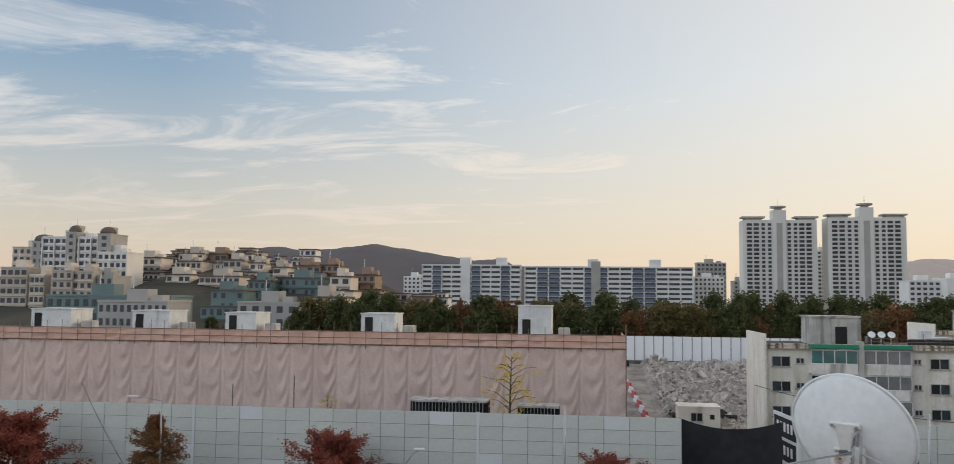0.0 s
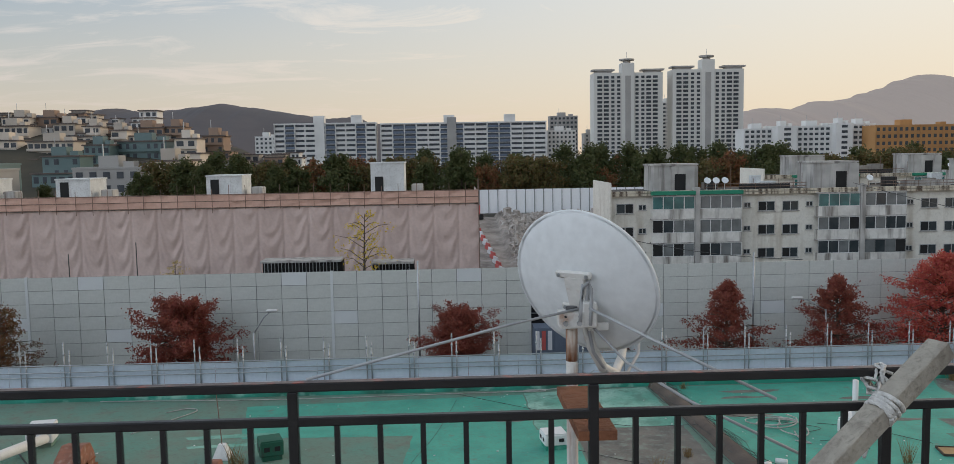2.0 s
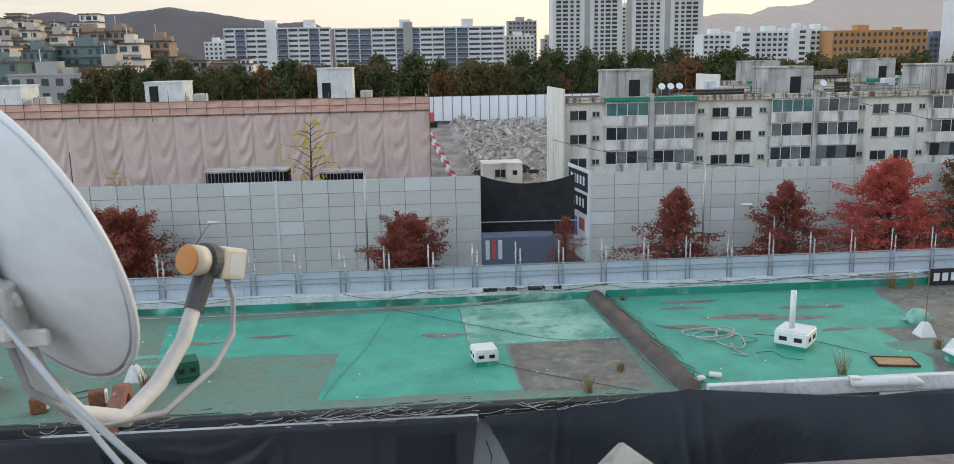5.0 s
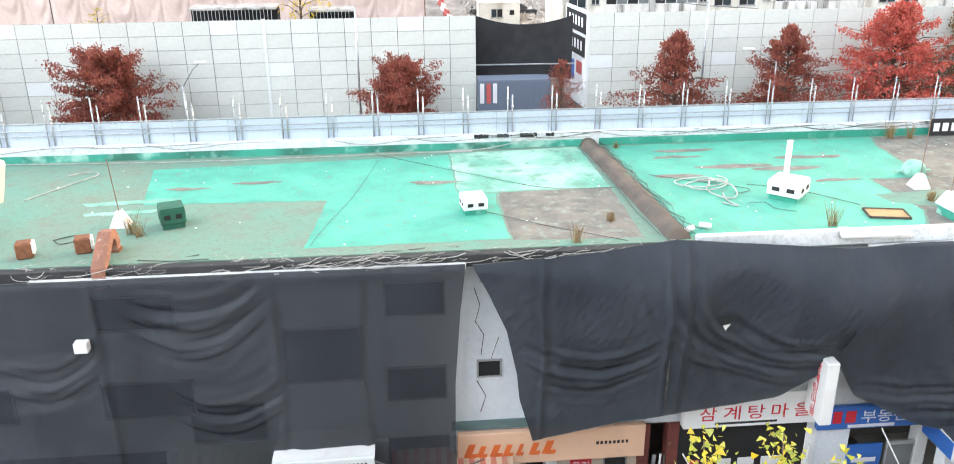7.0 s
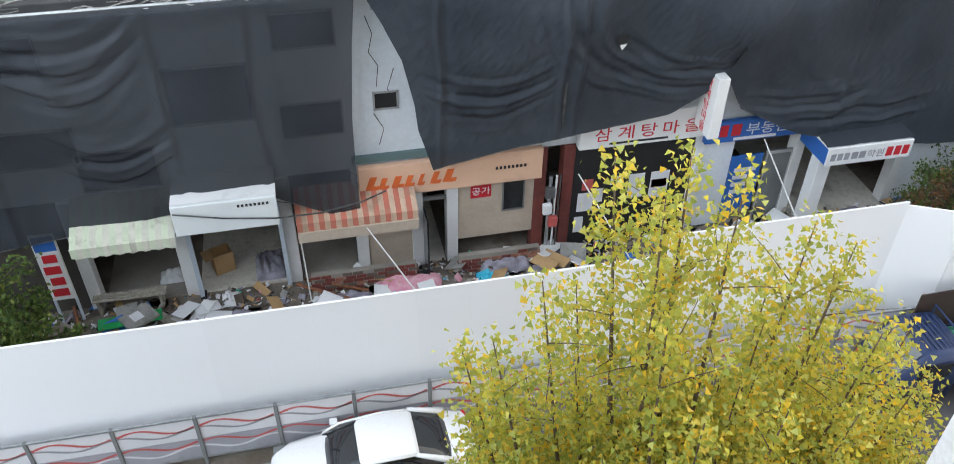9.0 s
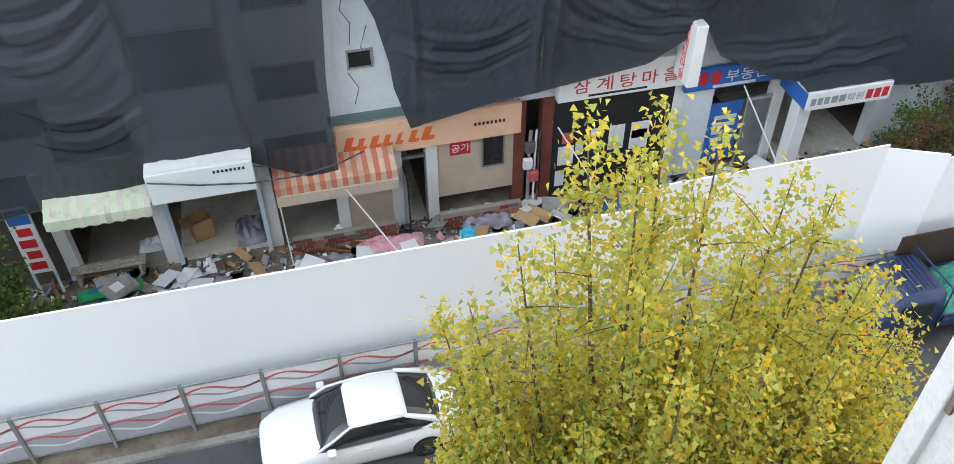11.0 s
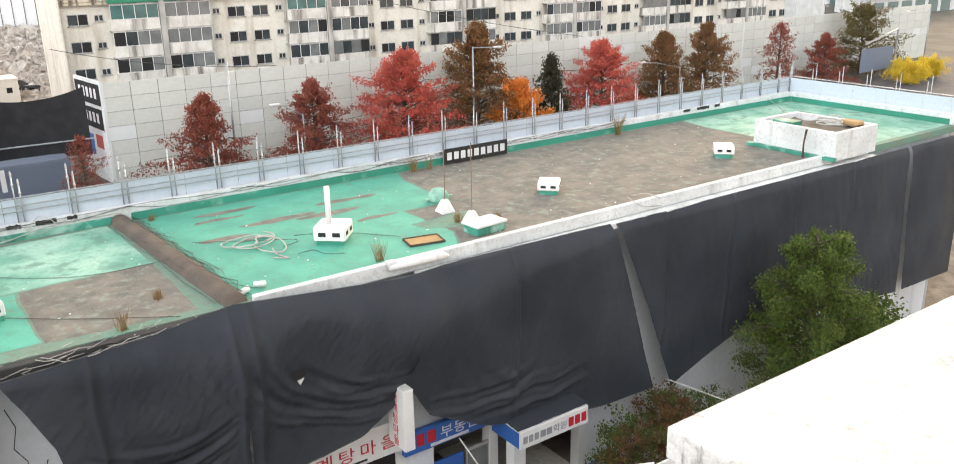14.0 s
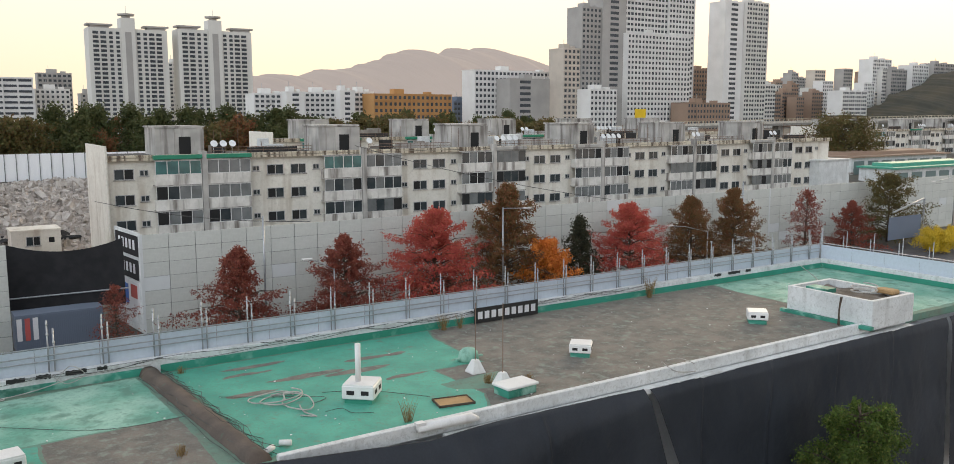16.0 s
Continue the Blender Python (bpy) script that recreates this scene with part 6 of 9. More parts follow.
for n_, tip in enumerate(leaders):
    tip = Vector(tip) - G0
    zb = max(3.2, tip.z - r.uniform(4.2, 6.0))
    b0 = Vector((-0.1 * zb / 9, 0, zb * 0.9))
    mid = b0.lerp(tip, 0.5) + Vector(((tip.x) * 0.26, (tip.y) * 0.26, -0.25))
    path = [b0, b0.lerp(mid, 0.5), mid, mid.lerp(tip, 0.55), tip]
    tube(bm, path, [0.05, 0.04, 0.028, 0.016, 0.006], 6)
    for f in [i / 70 for i in range(14, 71)]:
        k = f * 4
        i = min(3, int(k))
        c = path[i].lerp(path[i + 1], k - i)
        w = 0.12 + 0.48 * (1 - f)
        if r.random() < 0.24 and f < 0.9:      # side shoots, clad like the leaders
            d = Vector((r.gauss(0, 1), r.gauss(0, 1), r.uniform(0.3, 1.3))).normalized() * r.uniform(0.3, 0.8)
            tube(bm, [c, c + d * 0.5 + Vector((0, 0, 0.02)), c + d], [0.009, 0.006, 0.003], 4)
            for q in range(36):
                e = c + d * r.uniform(0.1, 1.04)
                gp.append((e.x + r.gauss(0, 0.05), e.y + r.gauss(0, 0.05), e.z + r.gauss(0, 0.04)))
        if n_ < 33 or f < 0.97:
            for q in range(int(16 + 38 * (1 - f))):
                gp.append((c.x + r.gauss(0, w * 0.75), c.y + r.gauss(0, w * 0.75), c.z + r.gauss(0, 0.07)))
for k in range(330):      # dense clumps fill the heart of the crown
    a, q = r.uniform(0, 6.283), r.random() ** 0.5
    e = Vector((0.15 + 2.75 * q * math.cos(a), 0.35 + 1.15 * q * math.sin(a), r.uniform(6.6, 10.6 - 1.7 * q * q)))
    for j in range(100):
        gp.append((e.x + r.gauss(0, 0.2), e.y + r.gauss(0, 0.2), e.z + r.gauss(0, 0.16)))
part("trunk", mesh_of("trunk", bm, M_BARKG, True), None, gk)
part("crown", leaf_mesh("crown", gp, 0.074, 5, L_GINKGO, True), None, gk, "yellow-green fan-shaped leaves")

# green juniper and shrubs behind the hoarding
plant("evergreen_tree", tree_meshes(41, 8.3, 2.25, 0.10, L_GREEN, 62, 430, 0.34, 0.08), (26.5, 17.2, 0.1), "dense dark green evergreen before the net", "")
plant("evergreen_tree", tree_meshes(42, 5.0, 2.4, 0.16, L_GREEN, 40, 120, 0.3, 0.1), (29.6, 17.2, 0.1), "lower dull green evergreen", "")
plant("shrub", tree_meshes(43, 3.6, 1.9, 0.13, L_GREEN, 34, 110, 0.2, 0.02), (-8.6, 17.3, 0.1), "low green shrub behind the hoarding", "")
plant("shrub", tree_meshes(44, 2.2, 1.6, 0.12, L_GREEN, 26, 90, 0.1, 0.02), (-6.9, 16.4, 0.1), "low green shrub behind the hoarding", "")
plant("shrub", tree_meshes(45, 2.6, 1.5, 0.12, L_BROWN, 30, 60, 0.2, 0.02), (21.2, 18.6, 0.1), "dry brownish shrub by the wall", "")
plant("shrub", tree_meshes(46, 2.4, 1.6, 0.12, L_GREEN, 30, 60, 0.2, 0.02), (18.8, 18.4, 0.1), "weedy green shrub by the wall", "")


def tuft(x, y, z, h, label="tuft of dry straw-coloured grass", m=None, n=40):
    r = random.Random(int(x * 31 + y * 7))
    bm = bmesh.new()
    for k in range(n):
        a, l = r.uniform(0, 6.28), h * r.uniform(0.5, 1)
        p = Vector((r.gauss(0, 0.06), r.gauss(0, 0.06), 0))
        q = p + Vector((math.cos(a) * l * 0.35, math.sin(a) * l * 0.35, l))
        tube(bm, [p, p.lerp(q, 0.6) + Vector((0, 0, l * 0.08)), q], [0.006, 0.004, 0.0015], 3)
    return solid("grass_tuft", bm, m or M_DRY, label, "grass", "roof weeds", loc=(x, y, z))


tuft(-7.7, 22.0, ROOF, 0.7); tuft(-7.45, 21.8, ROOF, 0.5); tuft(10.9, 20.6, ROOF, 0.7); tuft(27.8, 28.5, ROOF, 1.1, n=70); tuft(16.9, 28.6, ROOF, 0.7, n=60); tuft(17.6, 28.5, ROOF, 0.6)
tuft(14.6, 22.2, ROOF, 0.35, n=80); tuft(15.6, 21.4, ROOF, 0.35, n=80); tuft(31.2, 22.4, ROOF, 0.45, n=80); tuft(32.0, 21.4, ROOF, 0.4, n=70); tuft(5.1, 21.6, ROOF, 0.3, n=60); tuft(3.9, 20.2, ROOF, 0.6); tuft(6.9, 28.5, ROOF, 0.25, n=50)

# ---- shade nets over the front ----
def smooth_line(pts, x):
    """Height of a soft line through the points."""
    for (xa, a), (xb, b) in zip(pts, pts[1:]):
        if x <= xb:
            f = min(1.0, max(0.0, (x - xa) / (xb - xa)))
            return a + (b - a) * f * f * (3 - 2 * f)
    return pts[-1][1]


# the nets lean out over two poles, and hang down from there: height of the bend and how far out it lies
BEND = [(-34, 9.3), (1.0, 9.2), (4.0, 8.75), (6.2, 8.4), (8.2, 8.95), (9.6, 8.4), (10.9, 7.7), (12.6, 8.1), (16, 8.6), (20, 9.0), (42, 9.0)]
REACH = [(-34, 0.06), (1.0, 0.08), (4.0, 0.30), (6.2, 0.62), (8.2, 0.36), (9.6, 0.60), (10.9, 0.95), (12.6, 0.68), (16, 0.38), (20, 0.14), (42, 0.1)]


def net(name, left, right, hem, top, seed, label, amp=1.0, y0=19.5, nx=120, ny=60, swag=(), arcs=(), seams=(), mat=None, holes=()):
    """A hanging net: left and right edges and hem are lines of points, which it follows with folds, seams and swags."""
    def edge(pts, v):
        return float(np.interp(v, [q[1] for q in pts], [q[0] for q in pts]))

    def along(pts, x):
        return float(np.interp(x, [q[0] for q in pts], [q[1] for q in pts]))

    def spot(x, z):
        zh, zt = along(hem, x), along(top, x)
        v = min(1.0, max(0.0, (z - zh) / (zt - zh)))
        s = seed * 3.7
        zk, dk = smooth_line(BEND, x), smooth_line(REACH, x)
        if z > zk:
            out = dk * math.sin(min(1.0, (zt - z) / max(0.05, zt - zk)) * math.pi / 2)
        else:
            f_ = min(1.0, (zk - z) / max(0.5, zk - zh))
            out = dk * (1 - 0.72 * f_ * f_ * (3 - 2 * f_))
        fold = 0.10 * nz(x, z * 0.5, s, 0.45) + 0.035 * math.sin(x * 2.6 + 3.0 * nz(x, z, s + 2, 0.35)) + 0.03 * nz(x * 1.6 + z * 0.5, z * 0.3, s + 5, 2.0)
        fold += 0.018 * nz(x * 2 - z, z, s + 7, 4.0) + 0.03 * max(0, nz(x, z, s + 11, 0.4)) * math.sin(x * 9 + z * 5 + 4 * nz(x, z, s + 12, 0.7)) + 0.016 * nz(x + 0.8 * z, z * 0.4, s + 9, 6.0) * max(0, nz(x, z, s + 3, 0.5) + 0.2)
        for cx, cz, wide, r0, r1, depth in arcs:      # nested curved ridges, caught up at one end
            dx_, dz_ = (x - cx) / wide, z - cz
            rho = math.hypot(dx_, dz_)
            if r0 < rho < r1 and dz_ < 0.25:
                k = math.sin((rho - r0) / (r1 - r0) * math.pi) ** 0.7 * min(1.0, (0.25 - dz_) / 0.8) * (1 if dx_ < 0 else max(0.0, 1 - dx_ * 3))
                fold += depth * k * (0.5 + 0.7 * abs(nz(x, z, s + 6, 0.7))) * (math.sin(rho * 10.5 + 2.4 * nz(x, z, s, 0.6)) + 0.45 * math.sin(rho * 25 + 3 * nz(x, z, s + 1, 0.9)))
        for sx, sz, half, sag in swag:                # cloth slack between two ties
            a = (x - sx) / half
            if abs(a) < 1:
                low = z - sz - sag * a * a
                k = (1 - a * a) ** 0.6 * math.exp(-(low / 0.7) ** 2)
                fold += 0.06 * k * (math.sin(low * 9 + 2.5 * nz(x, z, s, 0.8)) + 0.5 * math.sin(low * 21 + 3 * nz(x, z, s + 1, 0.9)))
        for sx in seams:
            e = x - sx - 0.12 * nz(z, sx, 1, 0.5)
            fold -= 0.055 * math.exp(-(e / 0.07) ** 2) - 0.05 * math.exp(-((e - 0.2) / 0.12) ** 2)
        lap = 0.25 + 0.75 * (1 - abs(2 * v - 1) ** 4)
        return (x, y0 - out + amp * fold * lap, z)

    def fn(u, v):      # v runs from the hem up to the top
        x = edge(left, v) + (edge(right, v) - edge(left, v)) * u
        return spot(x, along(hem, x) + (along(top, x) - along(hem, x)) * v)
    n = thing(name, (0, 0, 0), label, "shade net", "shade nets")
    part("cloth", grid_mesh(nx, ny, fn), mat or M_TARP, n, smooth=True)
    for nm, v in (("hem_rope", 0.0), ("top_rope", 1.0)):
        part(nm, tube(bmesh.new(), [fn(k / 40, v) for k in range(41)], 0.012, 4), M_WIRE, n)
    for x, z, w, h in holes:                          # torn places: near-black patch on the net for shade, with a loose white flap
        bm = bmesh.new()
        bm.faces.new([bm.verts.new(Vector(spot(x + w * a, z + h * b)) + Vector((0, -0.03, 0))) for a, b in ((0, 0.45), (0.3, 0.4), (1, 0.55), (0.95, 1), (0.05, 0.95))])
        part("torn_hole", bm, M_DARK, n, "near-black patch for the shade in a torn hole")
        bm = bmesh.new()
        bm.faces.new([bm.verts.new(Vector(spot(x + w * a, z + h * b)) + Vector((0, -0.04, 0))) for a, b in ((0.25, 0.36), (0.5, 0.05), (0.85, 0.42))])
        part("loose_flap", bm, M_SIGNWHITE, n, "white flap showing in the hole")
    return n


net("shade_net", [(-34, 0), (-34, 1)], [(0.68, 0), (0.66, 0.3), (0.68, 0.5), (0.82, 0.8), (0.98, 1)], [(-34, 2.6), (-16, 2.2), (-11.7, 2.35), (-10, 2.95), (-7.1, 3.3), (-4.4, 3.68), (-1.55, 3.83), (0.68, 2.62)],
    [(-34, 9.4), (0.98, 9.42)], 1, "black shade net hung over the shop front", nx=520, ny=110, swag=((-5.8, 7.6, 2.0, 1.3), (-5.9, 8.4, 2.1, 0.9), (-5.2, 5.4, 1.6, 0.7), (-9.6, 6.6, 1.6, 0.9), (-13, 7.4, 2.0, 1.0)), seams=(-8.1, -3.85, -1.7, -12.0, -16.0))
net("shade_net", [(2.73, 0), (2.36, 0.25), (2.28, 0.4), (2.0, 0.65), (1.55, 0.85), (1.15, 1)], [(10.95, 0), (10.95, 1)], [(1.1, 4.1), (2.73, 4.15), (5.05, 4.62), (6.8, 4.85), (8.3, 4.98), (9.4, 5.2), (10.3, 5.75), (10.95, 6.3)],
    [(1.15, 9.4), (3.9, 9.55), (6.3, 9.85), (8.2, 9.65), (10.95, 9.4)], 2, "black shade net sagging in deep folds", 1.1, nx=240, ny=130, swag=((4.2, 6.2, 1.8, 0.6),), arcs=((10.5, 8.55, 1.6, 1.5, 3.2, 0.085),), seams=(2.9, 6.1, 6.55), mat=M_TARP2, holes=((7.5, 7.35, 0.34, 0.5),))
net("shade_net", [(10.9, 0), (10.9, 1)], [(21.0, 0), (19.9, 0.5), (18.65, 1)], [(10.9, 6.2), (11.5, 5.15), (13.5, 4.05), (16, 3.32), (18.5, 2.95), (21.3, 2.8)], [(10.9, 9.4), (13, 9.5), (18.7, 9.4)], 3, "black shade net sagging over the shop signs", 1.0, nx=190, ny=100, swag=((13.4, 4.9, 2.2, 0.35), (15.5, 4.3, 2.4, 0.1)), seams=(14.6,), mat=M_TARP2)
net("shade_net", [(21.9, 0), (20.55, 0.5), (18.9, 1)], [(36.9, 0), (36.25, 1)], [(21.95, 2.6), (23.6, 3.2), (26.2, 3.9), (31, 3.2), (36.9, 2.5)], [(18.95, 9.35), (36.25, 9.35)], 4, "black shade net hung over the shop front", 0.9, nx=260, ny=80, seams=(21.2, 24.6, 28.4, 32.2), mat=M_TARP2)
net("shade_net", [(37.4, 0), (36.5, 1)], [(41.6, 0), (41.6, 1)], [(37.4, 2.5), (41.6, 2.4)], [(36.5, 9.35), (41.6, 9.35)], 5, "black shade net at the end of the front", 0.8, nx=40, mat=M_TARP2)
solid("net_pole", tube(bmesh.new(), [(6.3, 19.4, 4.95), (6.2, 18.98, 8.3)], 0.035), M_WIRE, "dark pole inside the net", "pole")
# windows in the upper front, seen faintly through the nets
for k, (x, z, w, h) in enumerate(((1.3, 5.7, 0.68, 0.55), (1.4, 8.55, 0.6, 0.55), (-1.1, 7.67, 1.6, 1.0), (-1.15, 5.1, 1.65, 1.05), (-3.8, 5.8, 2.05, 1.65), (-6.4, 4.1, 2.0, 1.2), (-8.4, 7.6, 2.0, 1.0), (-8.6, 5.0, 2.4, 1.1), (3.4, 7.6, 2.0, 1.1), (3.6, 5.1, 1.8, 1.0),
                                  (7.4, 7.5, 2.2, 1.1), (7.6, 5.3, 2.0, 1.0), (12.4, 7.6, 2.0, 1.1), (12.6, 5.2, 2.0, 1.0), (16.4, 7.4, 2.2, 1.1), (16.2, 5.0, 2.0, 1.0), (23, 7.5, 2, 1.1), (23.4, 5, 2, 1.0), (28, 7.5, 2, 1.1), (28, 5, 2, 1.0), (33, 7.5, 2, 1.1), (-13, 7.5, 2.2, 1.1), (-13, 5, 2.2, 1.1), (-18, 7.5, 2.2, 1.1), (-18, 5, 2.2, 1.1))):
    w_ = thing("window_%d" % (k + 1), (x, FY, z), "dark broken window in the pale front wall", "window", kind="structure")
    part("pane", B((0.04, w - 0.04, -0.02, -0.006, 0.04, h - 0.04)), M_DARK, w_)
    part("frame", B((0, w, -0.04, 0.0, 0, 0.05), (0, w, -0.04, 0.0, h - 0.05, h), (0, 0.05, -0.04, 0, 0, h), (w - 0.05, w, -0.04, 0, 0, h)), M_ALU, w_)

for pts in ([(1.25, 8.4), (1.4, 7.9), (1.28, 7.4), (1.5, 7.0), (1.42, 6.4)], [(1.9, 6.9), (1.7, 6.3), (1.95, 5.9)], [(1.3, 5.6), (1.55, 5.1), (1.4, 4.6)]):
    solid("wall_crack", tube(bmesh.new(), [(x, FY - 0.004, z) for x, z in pts], 0.012, 4), M_DARKBROWN, "dark hairline crack in the painted wall", "crack", "wall cracks", kind="structure")

# ---- lettering ----
def text_mesh(body, size, material, depth=0.006):
    cu = bpy.data.curves.new("lettering", 'FONT')
    cu.body, cu.size, cu.extrude, cu.resolution_u = body, size, depth, 2
    ob = bpy.data.objects.new("lettering", cu)
    scene.collection.objects.link(ob)
    me = bpy.data.meshes.new_from_object(ob.evaluated_get(bpy.context.evaluated_depsgraph_get()))
    bpy.data.objects.remove(ob)
    me.materials.clear()
    me.materials.append(material)
    return me


def lettering(body, size, material, parent, x, y, z, width=None):
    """Words facing the street (towards -y), their left end at x; width sets their whole length."""
    me = text_mesh(body, size, material)
    o = part("lettering", me, None, parent)
    xs = [v.co.x for v in me.vertices] or [0, 1]
    k = width / (max(xs) - min(xs)) if width else 1
    o.matrix_basis = Matrix.Translation((x, y, z)) @ Euler((radians(90), 0, 0)).to_matrix().to_4x4() @ Matrix.Diagonal((k, 1, 1, 1))
    return o


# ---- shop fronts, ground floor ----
solid("wall_shop_lower", B((-34, -7.0, FY, FY + 0.25, 0, 3.9)), M_DARKBROWN, "dark brown lower wall", "wall", kind="structure")
for k, x in enumerate((-7.0, -4.35, -1.35, 0.7, 2.35, 3.4, 6.05, 6.9, 11.0, 14.45, 18.3)):
    m = M_BRICK if x in (6.05, 6.9) else M_SIGNWHITE
    solid("pier_%d" % (k + 1), B((x - 0.17, x + 0.17, FY - 0.12, FY + 0.3, 0.1, 3.9), bev=0.01), m, "dark red tiled pier between shops" if m is M_BRICK else "dirty white pier between shops", "pier", kind="structure")
solid("wall_shop_right", B((18.4, 41.3, FY, FY + 0.25, 0, 3.9)), M_SHOPWALL, "pale dirty lower wall", "wall", kind="structure")
# orange-lettered shop
s = thing("shop_sign", (0.72, FY - 0.32, 3.02), "long salmon sign board with slanting orange shapes", "sign", "shop signs")
part("board", B((0, 5.3, 0, 0.2, 0, 1.05), bev=0.02), M_SALMON, s)
for k, (wd, hg) in enumerate(((0.36, 0.44), (0.28, 0.36), (0.34, 0.38), (0.28, 0.36), (0.2, 0.36), (0.3, 0.38), (0.38, 0.42))):      # the name, as plain slanting brush shapes
    x = 0.16 + k * 0.365
    sh = Matrix(((1, 0, 0.35, -0.1), (0, 1, 0, 0), (0, 0, 1, 0), (0, 0, 0, 1)))
    bm = bmesh.new()
    box(bm, x, x + wd * 0.55, -0.02, -0.002, 0.3, 0.3 + hg, sh)
    box(bm, x + wd * 0.3, x + wd, -0.022, -0.003, 0.28, 0.28 + hg * 0.32, sh)
    part("name_shape", bevel(bm, 0.004), M_ORANGELET, s)
for k in range(8):
    part("number_bar", B((3.9 + k * 0.12, 3.97 + k * 0.12, -0.012, -0.002, 0.5, 0.6)), M_BLACKLET, s)
solid("lintel", B((0.6, 6.1, FY - 0.1, FY + 0.2, 4.1, 4.32)), M_TEALB, "dark green lintel strip above the sign", "lintel", kind="structure")
solid("shop_wall", B((3.45, 6.0, FY - 0.05, FY + 0.15, 0.9, 3.05)), M_BEIGETILE, "beige tiled shop wall", "wall", kind="structure")
solid("shop_wall", B((0.7, 2.3, FY - 0.05, FY + 0.15, 0.1, 2.3)), M_BEIGETILE, "beige tiled shop wall", "wall", kind="structure")
w_ = thing("shop_window", (4.95, FY - 0.06, 1.85), "narrow dark shop window", "window")
part("pane", B((0, 0.6, -0.02, 0, 0, 1.2)), M_CARGLASS, w_)
part("frame", B((-0.04, 0.0, -0.05, 0.0, -0.04, 1.24), (0.6, 0.64, -0.05, 0.0, -0.04, 1.24), (0, 0.6, -0.05, 0, 1.2, 1.24), (0, 0.6, -0.05, 0, -0.04, 0)), M_DARKFRAME, w_)
dr = thing("shop_door", (2.52, FY, 0.1), "dark glass shop door standing half open", "door")
part("leaf", B((0, 0.05, -0.8, 0, 0, 2.2)), M_CARGLASS, dr)
part("frame", B((-0.03, 0.02, -0.05, 0.05, 0, 2.5), (0.8, 0.86, -0.05, 0.05, 0, 2.5), (0, 0.86, -0.05, 0.05, 2.4, 2.5)), M_DARKFRAME, dr)
st = thing("vacancy_notice", (3.95, FY - 0.075, 2.4), "pink-red notice pasted on the wall", "notice")
part("paper", B((0, 0.62, 0, 0.01, 0, 0.5)), M_REDLET, st)
lettering("공가", 0.3, M_BOARDW, st, 0.03, -0.008, 0.13, 0.54)


def awning(x0, x1, y, zf, zb, label, mats, n, fringe=0.28):
    a = thing("awning", (x0, FY, 0), label, "awning", "awnings")
    w = (x1 - x0) / n
    for k in range(n):
        bm = bmesh.new()
        q = [bm.verts.new(p) for p in ((k * w, 0, zb), ((k + 1) * w, 0, zb), ((k + 1) * w, y - FY, zf), (k * w, y - FY, zf), ((k + 1) * w, y - FY - 0.02, zf - fringe), (k * w, y - FY - 0.02, zf - fringe * (0.9 + 0.2 * (k % 2))))]
        bm.faces.new(q[:4]); bm.faces.new((q[3], q[2], q[4], q[5]))
        part("stripe", bm, mats[k % len(mats)], a)
    for k in (0, n * w):
        part("bracket", tube(bmesh.new(), [(k, 0, zf - 0.1), (k, y - FY, zf - 0.02)], 0.02, 5), M_STEEL, a)


awning(-1.1, 2.25, 19.3, 2.95, 3.5, "faded orange and beige striped awning, torn", (M_STRIPE, M_STRIPE2), 22)
solid("awning_board", B((-1.1, 2.25, 19.22, 19.3, 2.35, 2.68)), M_BEIGETILE, "dirty beige board under the awning", "board")
awning(-6.8, -4.2, 18.9, 3.35, 4.0, "pale green and cream striped awning", (M_AWNG, M_AWNCREAM), 16, 0.3)
hood = thing("sign_hood", (-4.15, 18.9, 0), "plain white box sign on steel legs", "sign", "shop signs")
part("board", B((0, 2.65, 0, 0.12, 3.35, 4.3), bev=0.02), M_PANELNEW, hood)
part("roof_sheet", B((0, 2.65, 0.12, 1.4, 4.2, 4.3)), M_SIGNWHITE, hood)
for k in range(8):
    part("number_bar", B((1.65 + k * 0.105, 1.71 + k * 0.105, -0.01, -0.002, 4.08, 4.16)), M_BLACKLET, hood)
for x in (0.06, 2.58):
    part("leg", B((x - 0.06, x + 0.06, 1.1, 1.22, 0.1, 4.2)), M_FASCIA, hood)
ss_ = thing("side_sign", (-7.95, 19.75, 0.1), "narrow upright white sign with blue and red shapes", "sign", "shop signs")
part("panel", B((0, 0.62, 0, 0.08, 0.9, 3.2), bev=0.01), M_SIGNWHITE, ss_)
part("blue_field", B((0.04, 0.58, -0.012, -0.002, 2.65, 3.15)), M_BLUESIGN, ss_)
for k in range(4):
    part("red_shape", B((0.08 + 0.06 * (k % 2), 0.50, -0.012, -0.002, 1.05 + 0.4 * k, 1.32 + 0.4 * k)), M_REDLET, ss_)
part("leg", B((0, 0.06, 0, 0.08, 0, 0.9)), M_FASCIA, ss_)
part("leg", B((0.56, 0.62, 0, 0.08, 0, 0.9)), M_FASCIA, ss_)
solid("sagging_cable", tube(bmesh.new(), [(-4.1, 18.82, 4.15), (-2.9, 18.8, 3.86), (-1.6, 18.85, 3.62), (-0.4, 19.0, 3.5), (0.7, 19.2, 3.55), (1.4, 19.3, 3.75)], 0.022, 6), M_WIRE, "black cable sagging across the shop signs", "cable", smooth=True)
bench = thing("bench", (-7.05, 19.85, 0.1), "old grey slatted bench before a shop", "bench")
